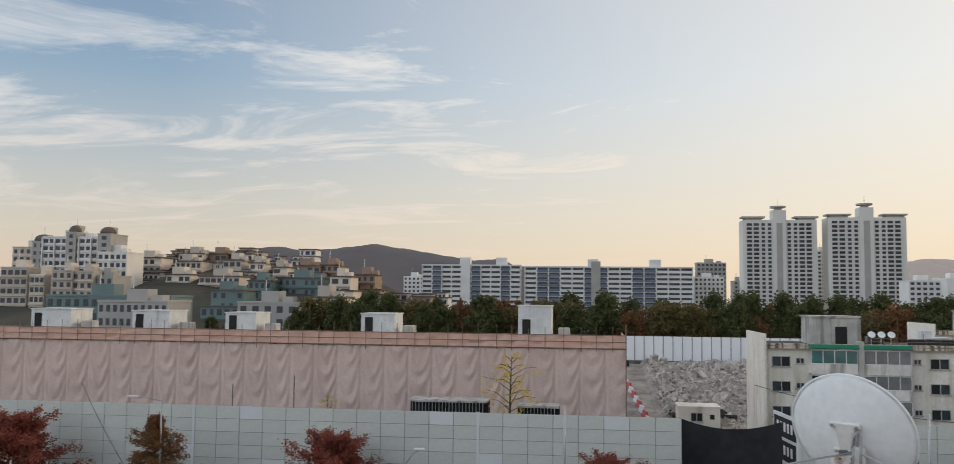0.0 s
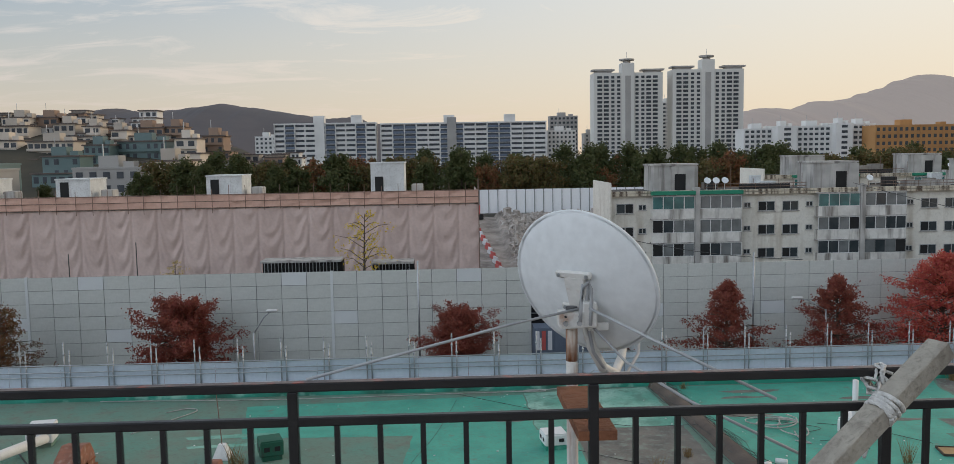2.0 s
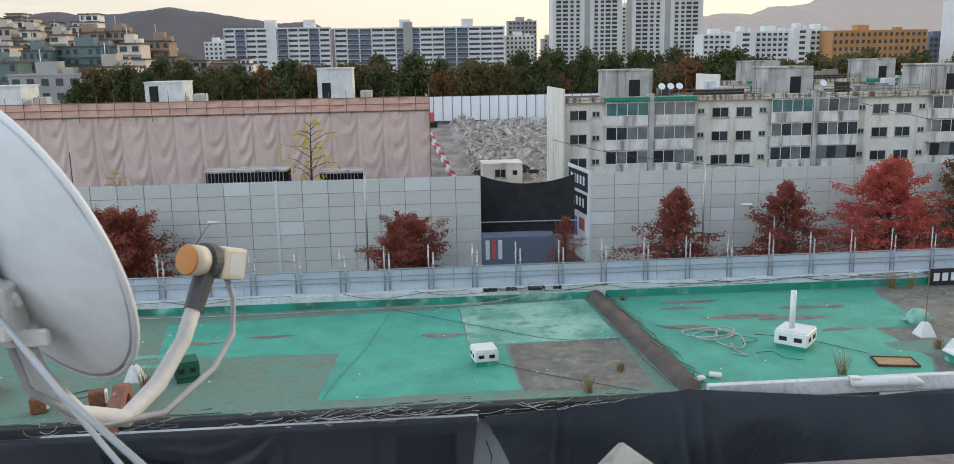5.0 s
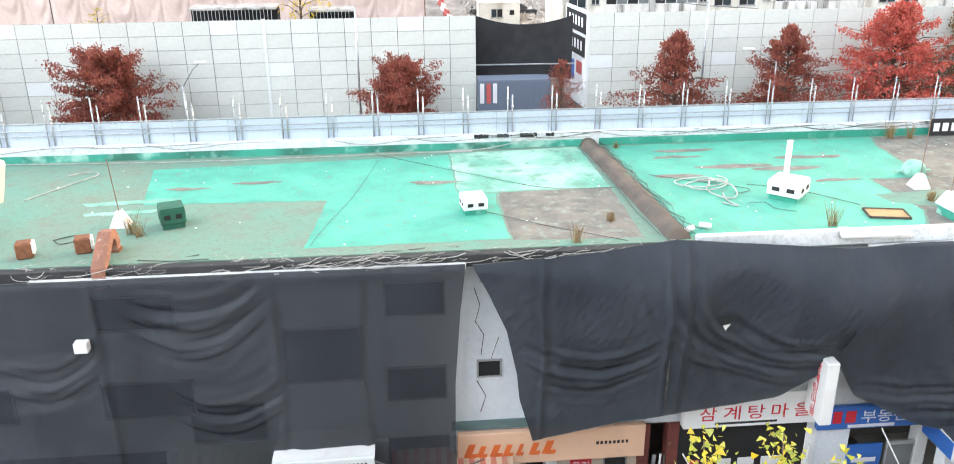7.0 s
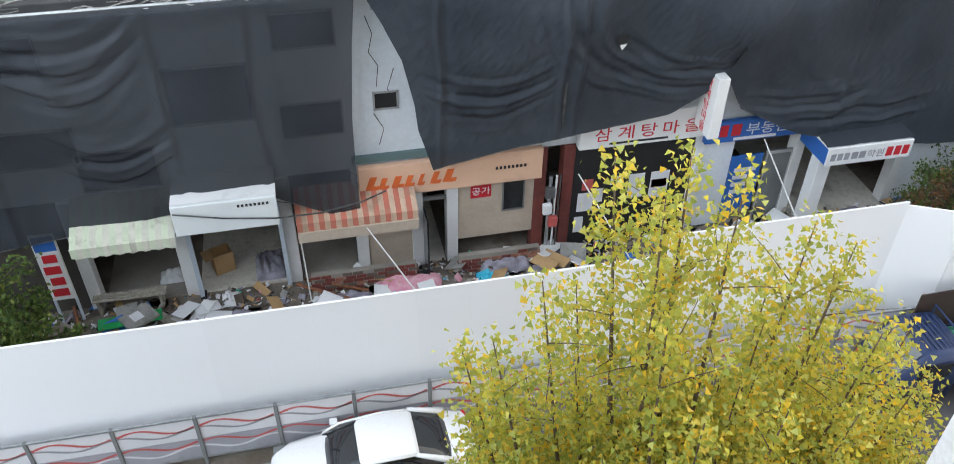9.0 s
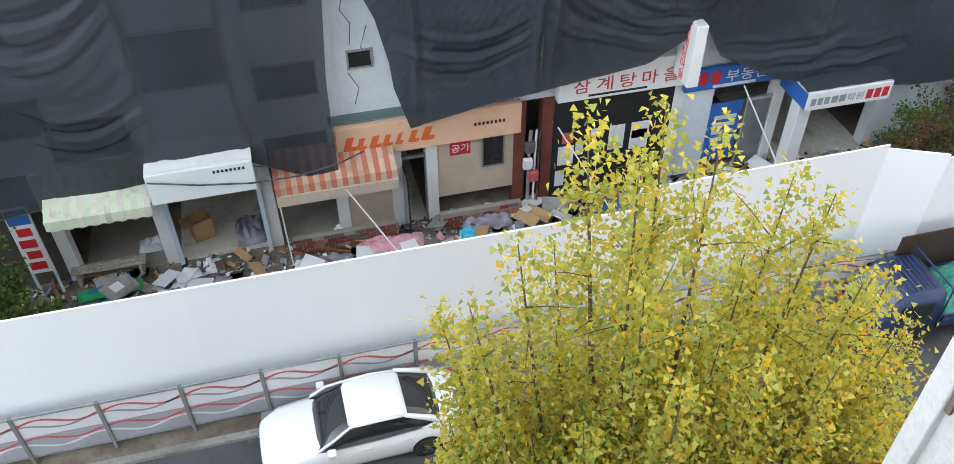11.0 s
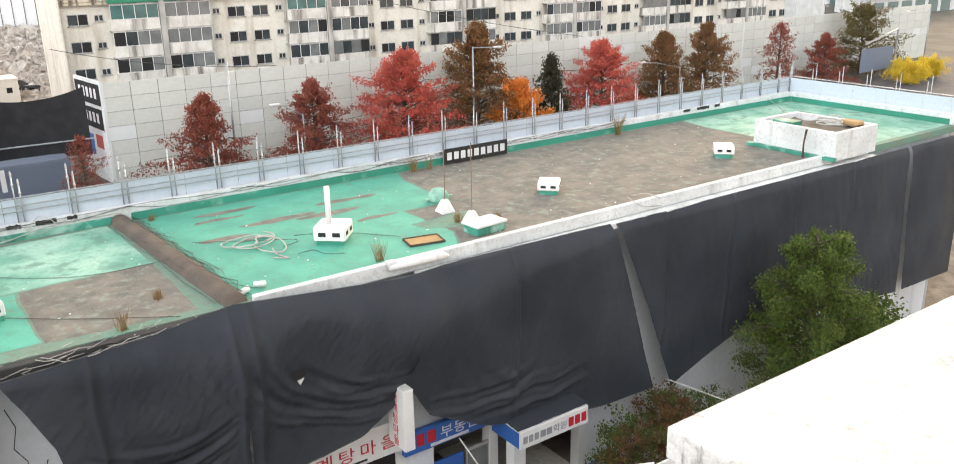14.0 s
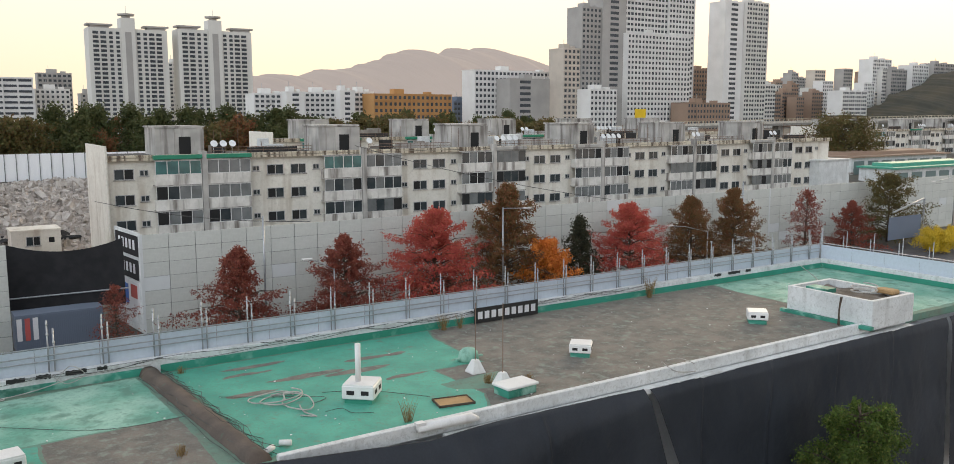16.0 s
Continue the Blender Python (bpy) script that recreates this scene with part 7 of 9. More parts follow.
for k in range(3):
    part("slat", B((0, 2.0, k * 0.13, k * 0.13 + 0.1, 0.5, 0.54)), M_TIMBER, bench)
for x in (0.1, 1.8):
    part("leg", B((x, x + 0.08, 0, 0.36, 0, 0.5)), M_TIMBER, bench)

# soup restaurant
s = thing("shop_sign", (7.05, FY - 0.42, 3.9), "white sign board with red lettering", "sign", "shop signs")
part("board", B((0, 3.88, 0, 0.3, 0, 0.95), bev=0.02), M_SIGNWHITE, s)
for k, ch in enumerate("삼계탕마을"):
    lettering(ch, 0.5, M_REDLET, s, 0.42 + k * 0.68, -0.004, 0.28, 0.48)
part("small_print_bar", B((0.3, 1.5, -0.008, -0.001, 0.83, 0.89)), M_BLACKLET, s)
part("small_print_bar", B((0.9, 2.7, -0.008, -0.001, 0.1, 0.17)), M_BLACKLET, s)
part("cornice", B((-0.05, 3.95, -0.1, 0.35, 0.95, 1.12)), M_SIGNWHITE, s)
fr = thing("poster_wall", (7.08, FY - 0.1, 0.1), "black shop wall with pasted posters", "wall panel")
part("panel", B((0, 3.75, 0, 0.15, 0, 3.8)), M_BLACKLET, fr)
r = random.Random(2)
for k, (x, z, w, h, m) in enumerate(((0.2, 1.3, 0.5, 0.7, M_BOARDW), (0.3, 2.1, 0.35, 0.4, M_WAVER), (0.75, 1.6, 0.25, 0.5, M_BOARDW), (1.8, 1.6, 0.5, 0.9, M_BOARDW), (2.5, 1.5, 0.6, 1.0, M_BOARDW), (2.55, 1.9, 0.5, 0.3, M_WAVER), (0.15, 0.5, 0.3, 0.6, M_BOARDW), (1.2, 2.2, 0.4, 0.3, M_BOARDW))):
    part("poster", B((x, x + w, -0.012, -0.002 - 0.001 * k, z, z + h)), m, fr)
bl = thing("blade_sign", (10.42, 18.85, 4.5), "upright white projecting sign with red lettering", "sign", "shop signs")
part("box", B((0, 0.34, 0, 0.9, 0, 1.9), bev=0.02), M_SIGNWHITE, bl)
part("arm", B((0.12, 0.22, 0.9, 1.5, 0.4, 0.46), (0.12, 0.22, 0.9, 1.5, 1.5, 1.56)), M_STEEL, bl)
for k, ch in enumerate("삼계탕마을"):
    me = text_mesh(ch, 0.34, M_REDLET)
    o = part("lettering", me, None, bl)
    o.matrix_basis = Matrix.Translation((-0.004, 0.62, 1.45 - k * 0.34)) @ pose(0, 0, 0, 0, 0, -90) @ pose(0, 0, 0, 90, 0, 0)

# estate agent and the shop beside it
s = thing("shop_sign", (11.05, FY - 0.3, 3.5), "blue sign board with white lettering", "sign", "shop signs")
part("board", B((0, 3.3, 0, 0.2, 0, 0.72), bev=0.02), M_BLUESIGN, s)
part("name_shape", B((0.42, 0.68, -0.012, -0.002, 0.22, 0.62), (0.8, 1.1, -0.012, -0.002, 0.22, 0.62)), M_REDLET, s)
lettering("부동산", 0.46, M_BOARDW, s, 1.25, -0.004, 0.24, 1.4)
part("number_bar", B((0.9, 2.3, -0.01, -0.002, 0.05, 0.15)), M_BOARDW, s)
solid("shop_wall", B((11.1, 12.2, FY - 0.05, FY + 0.15, 0.1, 3.5)), M_SHOPWALL, "pale dirty shop wall", "wall", kind="structure")
bp_ = thing("blue_poster", (12.2, FY - 0.12, 0.6), "blue notice panel with white lettering", "notice")
part("panel", B((0, 1.05, 0, 0.06, 0, 2.2)), M_BLUESIGN, bp_)
for k in range(4):
    part("text_bar", B((0.15, 0.9, -0.01, -0.002, 0.75 + k * 0.28, 0.9 + k * 0.28)), M_BOARDW, bp_)
gd = thing("glass_door", (13.4, FY - 0.05, 0.1), "dusty glass shop door in an aluminium frame", "door")
part("pane", B((0.05, 0.85, 0, 0.03, 0.05, 2.6)), M_GLASSGREY, gd)
part("frame", B((0, 0.05, -0.03, 0.06, 0, 2.7), (0.85, 0.9, -0.03, 0.06, 0, 2.7), (0.05, 0.85, -0.03, 0.06, 2.6, 2.7)), M_ALU, gd)
s = thing("box_sign", (14.3, 18.62, 3.2), "white box sign with grey and red shapes", "sign", "shop signs")
part("box", B((0, 2.8, 0, 1.5, 0, 0.62), bev=0.02), M_SIGNWHITE, s)
solid("net_lap", grid_mesh(24, 12, lambda u, v: (14.25 + 2.9 * u, 18.68 + 1.4 * v, 3.845 + 0.05 * abs(nz(u * 7, v * 4, 2)) + 0.12 * v)), M_TARP2, "black net end lying over the box sign", "shade net", smooth=True)
part("blue_side", B((-0.012, -0.002, 0.05, 1.45, 0.04, 0.58)), M_BLUESIGN, s)
lettering("학원", 0.3, M_WAVEG, s, 1.3, -0.004, 0.18, 0.54)
part("name_shape", B((0.8, 1.0, -0.012, -0.002, 0.18, 0.42), (1.05, 1.25, -0.012, -0.002, 0.18, 0.42)), M_WAVEG, s)
part("name_shape", B(*[(1.95 + k * 0.27, 2.15 + k * 0.27, -0.012, -0.002, 0.14, 0.46) for k in range(3)]), M_REDLET, s)
part("name_shape", B(*[(0.12 + k * 0.22, 0.28 + k * 0.22, -0.012, -0.002, 0.18, 0.42) for k in range(3)]), M_WAVEG, s)
solid("column", B((14.3, 14.75, 18.9, 19.35, 0.1, 3.3), bev=0.02), M_SIGNWHITE, "dirty white column under the sign", "column", kind="structure")
# all but two floors get a darker colour, for the dark interiors
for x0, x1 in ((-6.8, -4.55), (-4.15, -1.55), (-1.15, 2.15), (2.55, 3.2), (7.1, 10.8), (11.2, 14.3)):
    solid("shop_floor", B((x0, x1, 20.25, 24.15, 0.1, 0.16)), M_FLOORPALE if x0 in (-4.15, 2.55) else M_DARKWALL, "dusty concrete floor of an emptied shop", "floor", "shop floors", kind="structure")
for x, y, w, h, m, lb in ((-6.5, 22.6, 1.3, 1.9, M_TEALB, "pale blue-green partition in an empty shop"), (-3.9, 23.9, 2.2, 2.3, M_TIMBER, "brown timber lining in an empty shop"), (0.2, 22.0, 1.4, 1.3, M_GREENBAND, "dark green panel left in a shop")):
    solid("partition", B((x, x + w, y, y + 0.06, 0.16, 0.16 + h)), m, lb, "partition", "shop partitions")
solid("passage_floor", B((14.8, 18.2, 17.5, 24.2, 0.1, 0.16)), M_FLOORPALE, "bare concrete floor of a passage", "floor", kind="structure")

# white guy ropes from the nets to the hoarding
for a, b in (((0.68, 19.5, 2.65), (2.6, 14.75, 2.0)), ((7.0, 19.6, 3.3), (8.2, 15.2, 1.6)), ((12.6, 19.4, 3.9), (12.9, 15.1, 1.6)), ((-1.05, 19.3, 2.4), (-1.0, 19.2, 0.1)), ((21.6, 19.3, 3.0), (21.9, 14.4, 3.5))):
    solid("guy_rope", tube(bmesh.new(), [a, Vector(a).lerp(Vector(b), 0.5) + Vector((0, 0, -0.06)), b], 0.022, 6), M_ROPE, "white guy rope tied to the net", "rope", "guy ropes")

# heaps of rubbish on the pavement
r = random.Random(91)
cols = (M_BOARDW, M_BLUESACK, M_PINKCLOTH, M_GREYBAG, M_CARD, M_BLUESIGN, M_WAVER, M_BLACKCLOTH, M_KERB, M_TIMBER, M_NET, M_SIGNWHITE, M_RUBBLE2, M_BARK)
for m in cols:
    bm = bmesh.new()
    for k in range({M_BLUESIGN: 50, M_BLUESACK: 70, M_PINKCLOTH: 40, M_WAVER: 40, M_NET: 50, M_BOARDW: 420, M_SIGNWHITE: 320, M_GREYBAG: 170, M_BARK: 520, M_BLACKCLOTH: 260}.get(m, 300)):
        x = r.uniform(-9.5, 24)
        y = r.uniform(17.6, 20.25)
        s = r.uniform(0.025, 0.12) * (2.2 if r.random() < 0.12 else 1)
        z = 0.12 + 0.25 * max(0, nz(x, y, 2, 0.9)) + s * 0.15
        box(bm, -s * r.uniform(0.5, 1.3), s * r.uniform(0.5, 1.3), -s * r.uniform(0.3, 0.8), s * r.uniform(0.3, 0.8), -s * 0.12, s * 0.12,
            pose(x, y, z, r.uniform(-50, 50), r.uniform(-50, 50), r.uniform(0, 360)))
    solid("litter", bm, m, "scattered rubbish and broken boards", "litter", kind="stuff")
solid("earth_heap", grid_mesh(90, 16, lambda u, v: (-10 + 34 * u, 15.6 + 4.6 * v, 0.1 + 0.5 * max(0, nz(u * 34, v * 5, 2, 0.5)) * math.sin(v * 3.14))), M_PAVING, "heaps of dirt and rubble along the pavement", "heap", kind="structure")


for x0, x1 in ((-0.95, 2.2), (3.45, 6.0)):
    lw = thing("low_wall", (x0, 19.55, 0.1), "low brown brick wall before a shop, heaped with rubbish", "wall", "low shop walls")
    rows_ = [mesh_of("brick", B((0, 0.29, 0, 0.2, 0, 0.115), bev=0.008), m_) for m_ in (M_BRICK, M_RUSTRED, M_RIDGE)]
    part("core", B((0.02, x1 - x0 - 0.02, 0.02, 0.19, 0, 0.66)), M_DARKWALL, lw)
    rw = random.Random(int(x0 * 10))
    for q in range(5):
        for k in range(int((x1 - x0) / 0.31)):
            if q == 4 and rw.random() < 0.3:
                continue
            part("brick", rw.choice(rows_), None, lw).location = (0.31 * k + 0.1 * (q % 2), rw.uniform(-0.012, 0.012), 0.13 * q)
for x, rad, m in ((6.32, 0.055, M_STEEL), (6.5, 0.035, M_SIGNWHITE), (6.62, 0.025, M_WIRE), (10.9, 0.05, M_SIGNWHITE)):
    solid("downpipe", tube(bmesh.new(), [(x, 20.05, 0.1), (x, 20.05, 2.2), (x + 0.02, 20.05, 3.0)], rad, 8), m, "dirty downpipe on the shop front", "pipe", "downpipes")
for x, z, m in ((6.25, 1.7, M_SIGNWHITE), (6.45, 1.2, M_WAVER), (6.3, 2.3, M_GREYPL)):
    solid("meter_box", B((x - 0.14, x + 0.14, 19.86, 20.02, z, z + 0.36), bev=0.02), m, "small meter box on the tiled pier", "meter box", "meter boxes")
rb = random.Random(52)
board = [mesh_of("loose_board", B((-w / 2, w / 2, -h / 2, h / 2, -t / 2, t / 2), bev=0.004), m) for w, h, t, m in
         ((1.2, 0.5, 0.03, M_SIGNWHITE), (0.8, 0.6, 0.04, M_KERB), (1.6, 0.14, 0.04, M_TIMBER), (0.9, 0.4, 0.02, M_CARD), (0.7, 0.5, 0.03, M_BLUESIGN), (1.9, 0.09, 0.06, M_RUSTY), (0.6, 0.6, 0.05, M_BOARDW))]
says = ("white broken panel thrown on the rubbish", "grey broken slab lying on the rubbish", "weathered plank lying on the rubbish", "torn cardboard sheet on the rubbish", "blue broken sign sheet on the rubbish", "rusty steel bar lying on the rubbish", "square white tray on the rubbish")
for k in range(40):
    x, y = rb.uniform(-9, 23), rb.uniform(18.3, 19.9)
    q = rb.randrange(7)
    o = new("loose_board", board[q])
    tagged(o, says[q], "board", "loose boards")
    o.matrix_basis = pose(x, y, 0.32 + 0.25 * max(0, nz(x, y, 2, 0.9)), rb.uniform(-28, 28), rb.uniform(-16, 16), rb.uniform(0, 360))


def crumple(name, x, y, w, d, h, m, label, cat, seed):
    solid(name, grid_mesh(22, 14, lambda u, v: (x + w * (u - 0.5) + 0.06 * nz(u * 9, v * 9, seed), y + d * (v - 0.5), 0.14 + h * (0.35 + 0.65 * abs(nz(u * 4, v * 3, seed + 2))) * math.sin(u * 3.14) ** 0.4 * math.sin(v * 3.14) ** 0.4)), m, label, cat, smooth=True)


crumple("grey_sheet", -2.1, 21.0, 0.9, 1.3, 0.7, M_GREYBAG, "crumpled grey sheet on a shop floor", "sheet", 17)
crumple("rubbish_bag", -5.0, 21.1, 0.7, 0.6, 0.5, M_BOARDW, "white bag on a shop floor", "bag", 18)
crumple("pink_blanket", 1.9, 19.25, 2.0, 0.8, 0.6, M_PINKCLOTH, "crumpled pink blanket thrown on the rubbish", "blanket", 1)
crumple("blue_sack", 1.5, 18.75, 0.9, 0.5, 0.4, M_BLUESACK, "bright blue plastic sack", "sack", 3)
crumple("blue_sack", 4.4, 19.2, 0.9, 0.5, 0.3, M_BLUESACK, "bright blue plastic sheet", "sack", 5)
crumple("plastic_bag", -0.6, 19.0, 0.8, 0.6, 0.5, M_BOARDW, "white plastic bags in a heap", "bag", 7)
crumple("grey_sack", 4.9, 19.6, 1.6, 0.7, 0.8, M_GREYBAG, "grey and lilac sacks against the wall", "sack", 9)
crumple("grey_sack", 0.0, 18.9, 1.5, 0.7, 0.6, M_GREYBAG, "grey rags and sacks in a heap", "sack", 11)
crumple("blue_board", 17.6, 17.2, 1.6, 0.4, 0.4, M_BLUESIGN, "broken blue sign board", "board", 13)
crumple("grey_sack", 15.9, 17.0, 1.4, 0.8, 0.5, M_GREYBAG, "heap of grey rubbish bags", "sack", 15)
for k in range(16):
    x, y = rb.uniform(-8, 22), rb.uniform(18.4, 19.9)
    crumple("rubbish_bag", x, y, rb.uniform(0.4, 0.8), rb.uniform(0.35, 0.6), rb.uniform(0.35, 0.6), rb.choice((M_BOARDW, M_GREYBAG, M_BLACKCLOTH, M_BLUESACK)), "crumpled rubbish bag among the litter", "bag", 20 + k)
crumple("rubble_heap", 19.6, 17.6, 4.6, 2.6, 1.5, M_RUBBLE, "heap of broken plaster and earth", "heap", 61)
crumple("rubble_heap", 16.4, 16.4, 2.6, 1.4, 0.7, M_RUBBLE2, "heap of broken tiles and rubbish", "heap", 63)
for k, (x, y) in enumerate(((20.4, 17.0), (22.4, 18.0), (18.2, 17.6), (21.4, 18.9))):
    plant("dead_shrub", tree_meshes(70 + k, 2.6, 1.4, 0.09, (L_BROWN, L_GREEN)[k % 2], 30, 40, 0.2, 0.02), (x, y, 0.5), "dry brown shrub on the rubble heap", "dead shrubs", 0.9)
gb = solid("green_board", B((-0.85, 0.85, -0.3, 0.3, -0.015, 0.015)), M_GREENBRIGHT, "bright green board lying on the ground", "board")
gb.matrix_basis = pose(-6.0, 19.2, 0.42, -14, 3, 8)
for x, y, rz in ((-3.9, 19.25, 20), (-3.6, 18.85, -8), (-4.5, 19.3, 50)):
    pp = solid("paper_sheet", B((-0.35, 0.35, -0.25, 0.25, -0.006, 0.006)), M_BOARDW, "white printed paper sheet on the ground", "paper", "paper sheets")
    pp.matrix_basis = pose(x, y, 0.42, -10, 4, rz)
cr = thing("cabinet_lid", (-5.75, 19.15, 0.45), "pale grey appliance panel lying tilted", "panel", rz=35)
part("panel", bevel(B((-0.45, 0.45, -0.35, 0.35, 0, 0.12)), 0.02), M_KERB, cr)
part("paper", B((-0.2, 0.1, -0.15, 0.2, 0.12, 0.125)), M_BOARDW, cr)
cb = thing("cardboard_box", (-3.5, 21.2, 0.16), "open cardboard box in an empty shop", "box", rz=20)
part("body", B((-0.3, 0.3, -0.25, -0.22, 0, 0.7), (-0.3, 0.3, 0.22, 0.25, 0, 0.7), (-0.3, -0.27, -0.25, 0.25, 0, 0.7), (0.27, 0.3, -0.25, 0.25, 0, 0.7), (-0.3, 0.3, -0.25, 0.25, 0, 0.02)), M_CARD, cb)
part("flap", B((-0.55, -0.3, -0.25, 0.25, 0.66, 0.68)), M_CARD, cb)
# ---- things on the green roof ----
def vent(x, y, rz, w=0.95, h=0.42, pipe=0.0, base=M_GREENBAND, body=M_SIGNWHITE, label="white concrete roof vent with dark slots", foot=0.14):
    v = thing("roof_vent", (x, y, ROOF), label, "vent", "roof vents", rz)
    a = w / 2
    part("base", B((-a * 0.86, a * 0.86, -a * 0.86, a * 0.86, 0, foot)), base, v)
    part("box", B((-a, a, -a, a, foot, foot + h), bev=0.025), body, v)
    part("cap", B((-a * 0.95, a * 0.95, -a * 0.95, a * 0.95, foot + h, foot + h + 0.03)), body, v)
    for k, sx in enumerate((-0.45, 0.45)):
        for face in (0, 1):
            m = Matrix.Rotation(radians(-90 * face), 4, 'Z')
            bm = bmesh.new()
            # near-black box on the face, for the shade inside a slot
            box(bm, a * (sx - 0.24), a * (sx + 0.24), -a - 0.006, -a + 0.02, foot + h * 0.34, foot + h * 0.66, m)
            part("slot", bm, M_DARK, v)
    if pipe:
        part("pipe", tube(bmesh.new(), [(-0.05, 0.1, foot + h), (-0.05, 0.1, foot + h + pipe)], 0.085, 12), M_SIGNWHITE, v, smooth=True)


vent(1.45, 22.75, 8, 0.68, 0.32)
vent(10.66, 22.95, 48, 0.95, 0.4, 1.15)
vent(19.05, 23.0, 45, 0.76, 0.28, base=M_GREENWORN, foot=0.16)
vent(28.0, 22.7, 45, 0.78, 0.3, base=M_GREENWORN, foot=0.18)
vent(-6.75, 22.55, 20, 0.66, 0.42, base=M_DARKGREEN, body=M_DARKGREEN, label="dark green painted roof vent")


def cone_lamp(x, y, rod, label, lean=0.0):
    v = thing("aerial_base", (x, y, ROOF), label, "aerial", "roof aerials")
    bm = bmesh.new()
    lathe(bm, [(0.34, 0), (0.34, 0.04), (0.14, 0.4), (0.13, 0.42)], 4, pose(0, 0, 0, 0, 0, 45))
    part("block", bm, M_SIGNWHITE, v)
    part("rod", tube(bmesh.new(), [(0, 0, 0.4), (lean, 0, rod)], 0.016, 6), M_RUSTPOLE, v)
    return v


v = cone_lamp(14.9, 23.35, 2.3, "white concrete block with a thin aerial rod")
cone_lamp(-8.15, 22.65, 1.9, "white concrete block with a thin aerial rod", -0.1)
v = cone_lamp(14.85, 21.75, 2.6, "white concrete block with a tall aerial rod")
dm = thing("dome_vent", (15.45, 24.6, ROOF), "pale dome-shaped roof cowl", "vent")
bm = bmesh.new()
lathe(bm, [(0.36, 0.0), (0.36, 0.12), (0.32, 0.3), (0.2, 0.42), (0.02, 0.47)], 20)
part("dome", bm, M_PALEROOF, dm, smooth=True)
part("brim", B((-0.55, 0.55, -0.06, 0.06, 0.1, 0.14)), M_PALEROOF, dm)
hb = thing("hatch_block", (14.75, 20.95, ROOF), "white and green concrete hatch block", "hatch", rz=4)
part("block", B((-0.55, 0.55, -0.35, 0.35, 0, 0.26), bev=0.02), M_GREENWORN, hb)
part("lid", B((-0.6, 0.6, -0.4, 0.4, 0.26, 0.34), bev=0.02), M_SIGNWHITE, hb)
tr = thing("tray", (12.75, 21.25, ROOF), "shallow black-edged tray of rubbish", "tray", rz=-12)
part("edge", B((-0.55, 0.55, -0.36, -0.33, 0, 0.07), (-0.55, 0.55, 0.33, 0.36, 0, 0.07), (-0.55, -0.52, -0.36, 0.36, 0, 0.07), (0.52, 0.55, -0.36, 0.36, 0, 0.07)), M_BARK, tr)
part("bed", B((-0.52, 0.52, -0.33, 0.33, 0.01, 0.04)), M_CARD, tr)
for x, y, rz in ((6.95, 20.55, 30), (7.45, 20.75, -40)):
    b = thing("white_stub", (x, y, ROOF), "small white pipe stub", "pipe stub", "pipe stubs", rz)
    part("stub", tube(bmesh.new(), [(-0.15, 0, 0.09), (0.15, 0, 0.11)], 0.08, 8), M_SIGNWHITE, b, smooth=True)
for x, y in ((-8.55, 20.9), (-9.9, 20.7)):
    b = thing("rusty_box", (x, y, ROOF - (0.25 if y < 20 else 0)), "rusty steel hoist box at the roof edge", "box", "rusty boxes", 15)
    part("body", B((-0.2, 0.2, -0.18, 0.18, 0, 0.42), bev=0.04), M_RUSTY, b)
    part("cap", B((0.12, 0.24, -0.16, 0.16, 0.1, 0.4), bev=0.02), M_SIGNWHITE, b)

def elbow_duct(x, y, reach, drop, w, label):
    """Square duct that rises from the roof, bends over and runs down across the eaves."""
    d_ = thing("duct", (x, y, ROOF), label, "duct", "roof ducts")
    bm = bmesh.new()
    line = [(0.0, 0.05), (0.0, 0.32), (-0.12, 0.50), (-0.34, 0.54), (-reach * 0.6, 0.30), (-reach, -0.02), (-reach - 0.06, -drop)]
    rows_ = []
    for i_, (yy, zz) in enumerate(line):
        a_, b_ = line[max(i_ - 1, 0)], line[min(i_ + 1, len(line) - 1)]
        t_ = Vector((0, b_[0] - a_[0], b_[1] - a_[1])).normalized()
        n_ = Vector((0, -t_.z, t_.y)) * w * 0.42
        c_ = Vector((0, yy, zz))
        s_ = Vector((w * 0.5, 0, 0))
        rows_.append([bm.verts.new(c_ + p_) for p_ in (s_ + n_, n_ - s_, -s_ - n_, s_ - n_)])
    for p_, q_ in zip(rows_, rows_[1:]):
        for k in range(4):
            bm.faces.new((p_[k], p_[(k + 1) % 4], q_[(k + 1) % 4], q_[k]))
    bm.faces.new(rows_[0]); bm.faces.new(rows_[-1][::-1])
    bmesh.ops.recalc_face_normals(bm, faces=bm.faces[:])
    part("channel", bevel(bm, 0.015), M_RUSTRED, d_)
    part("flange", B((-w * 0.6, w * 0.6, -w * 0.5, w * 0.5, 0.0, 0.05)), M_RUSTY, d_)
    part("joint_band", B((-w * 0.53, w * 0.53, -w * 0.46, w * 0.46, 0.2, 0.235)), M_RUSTY, d_)


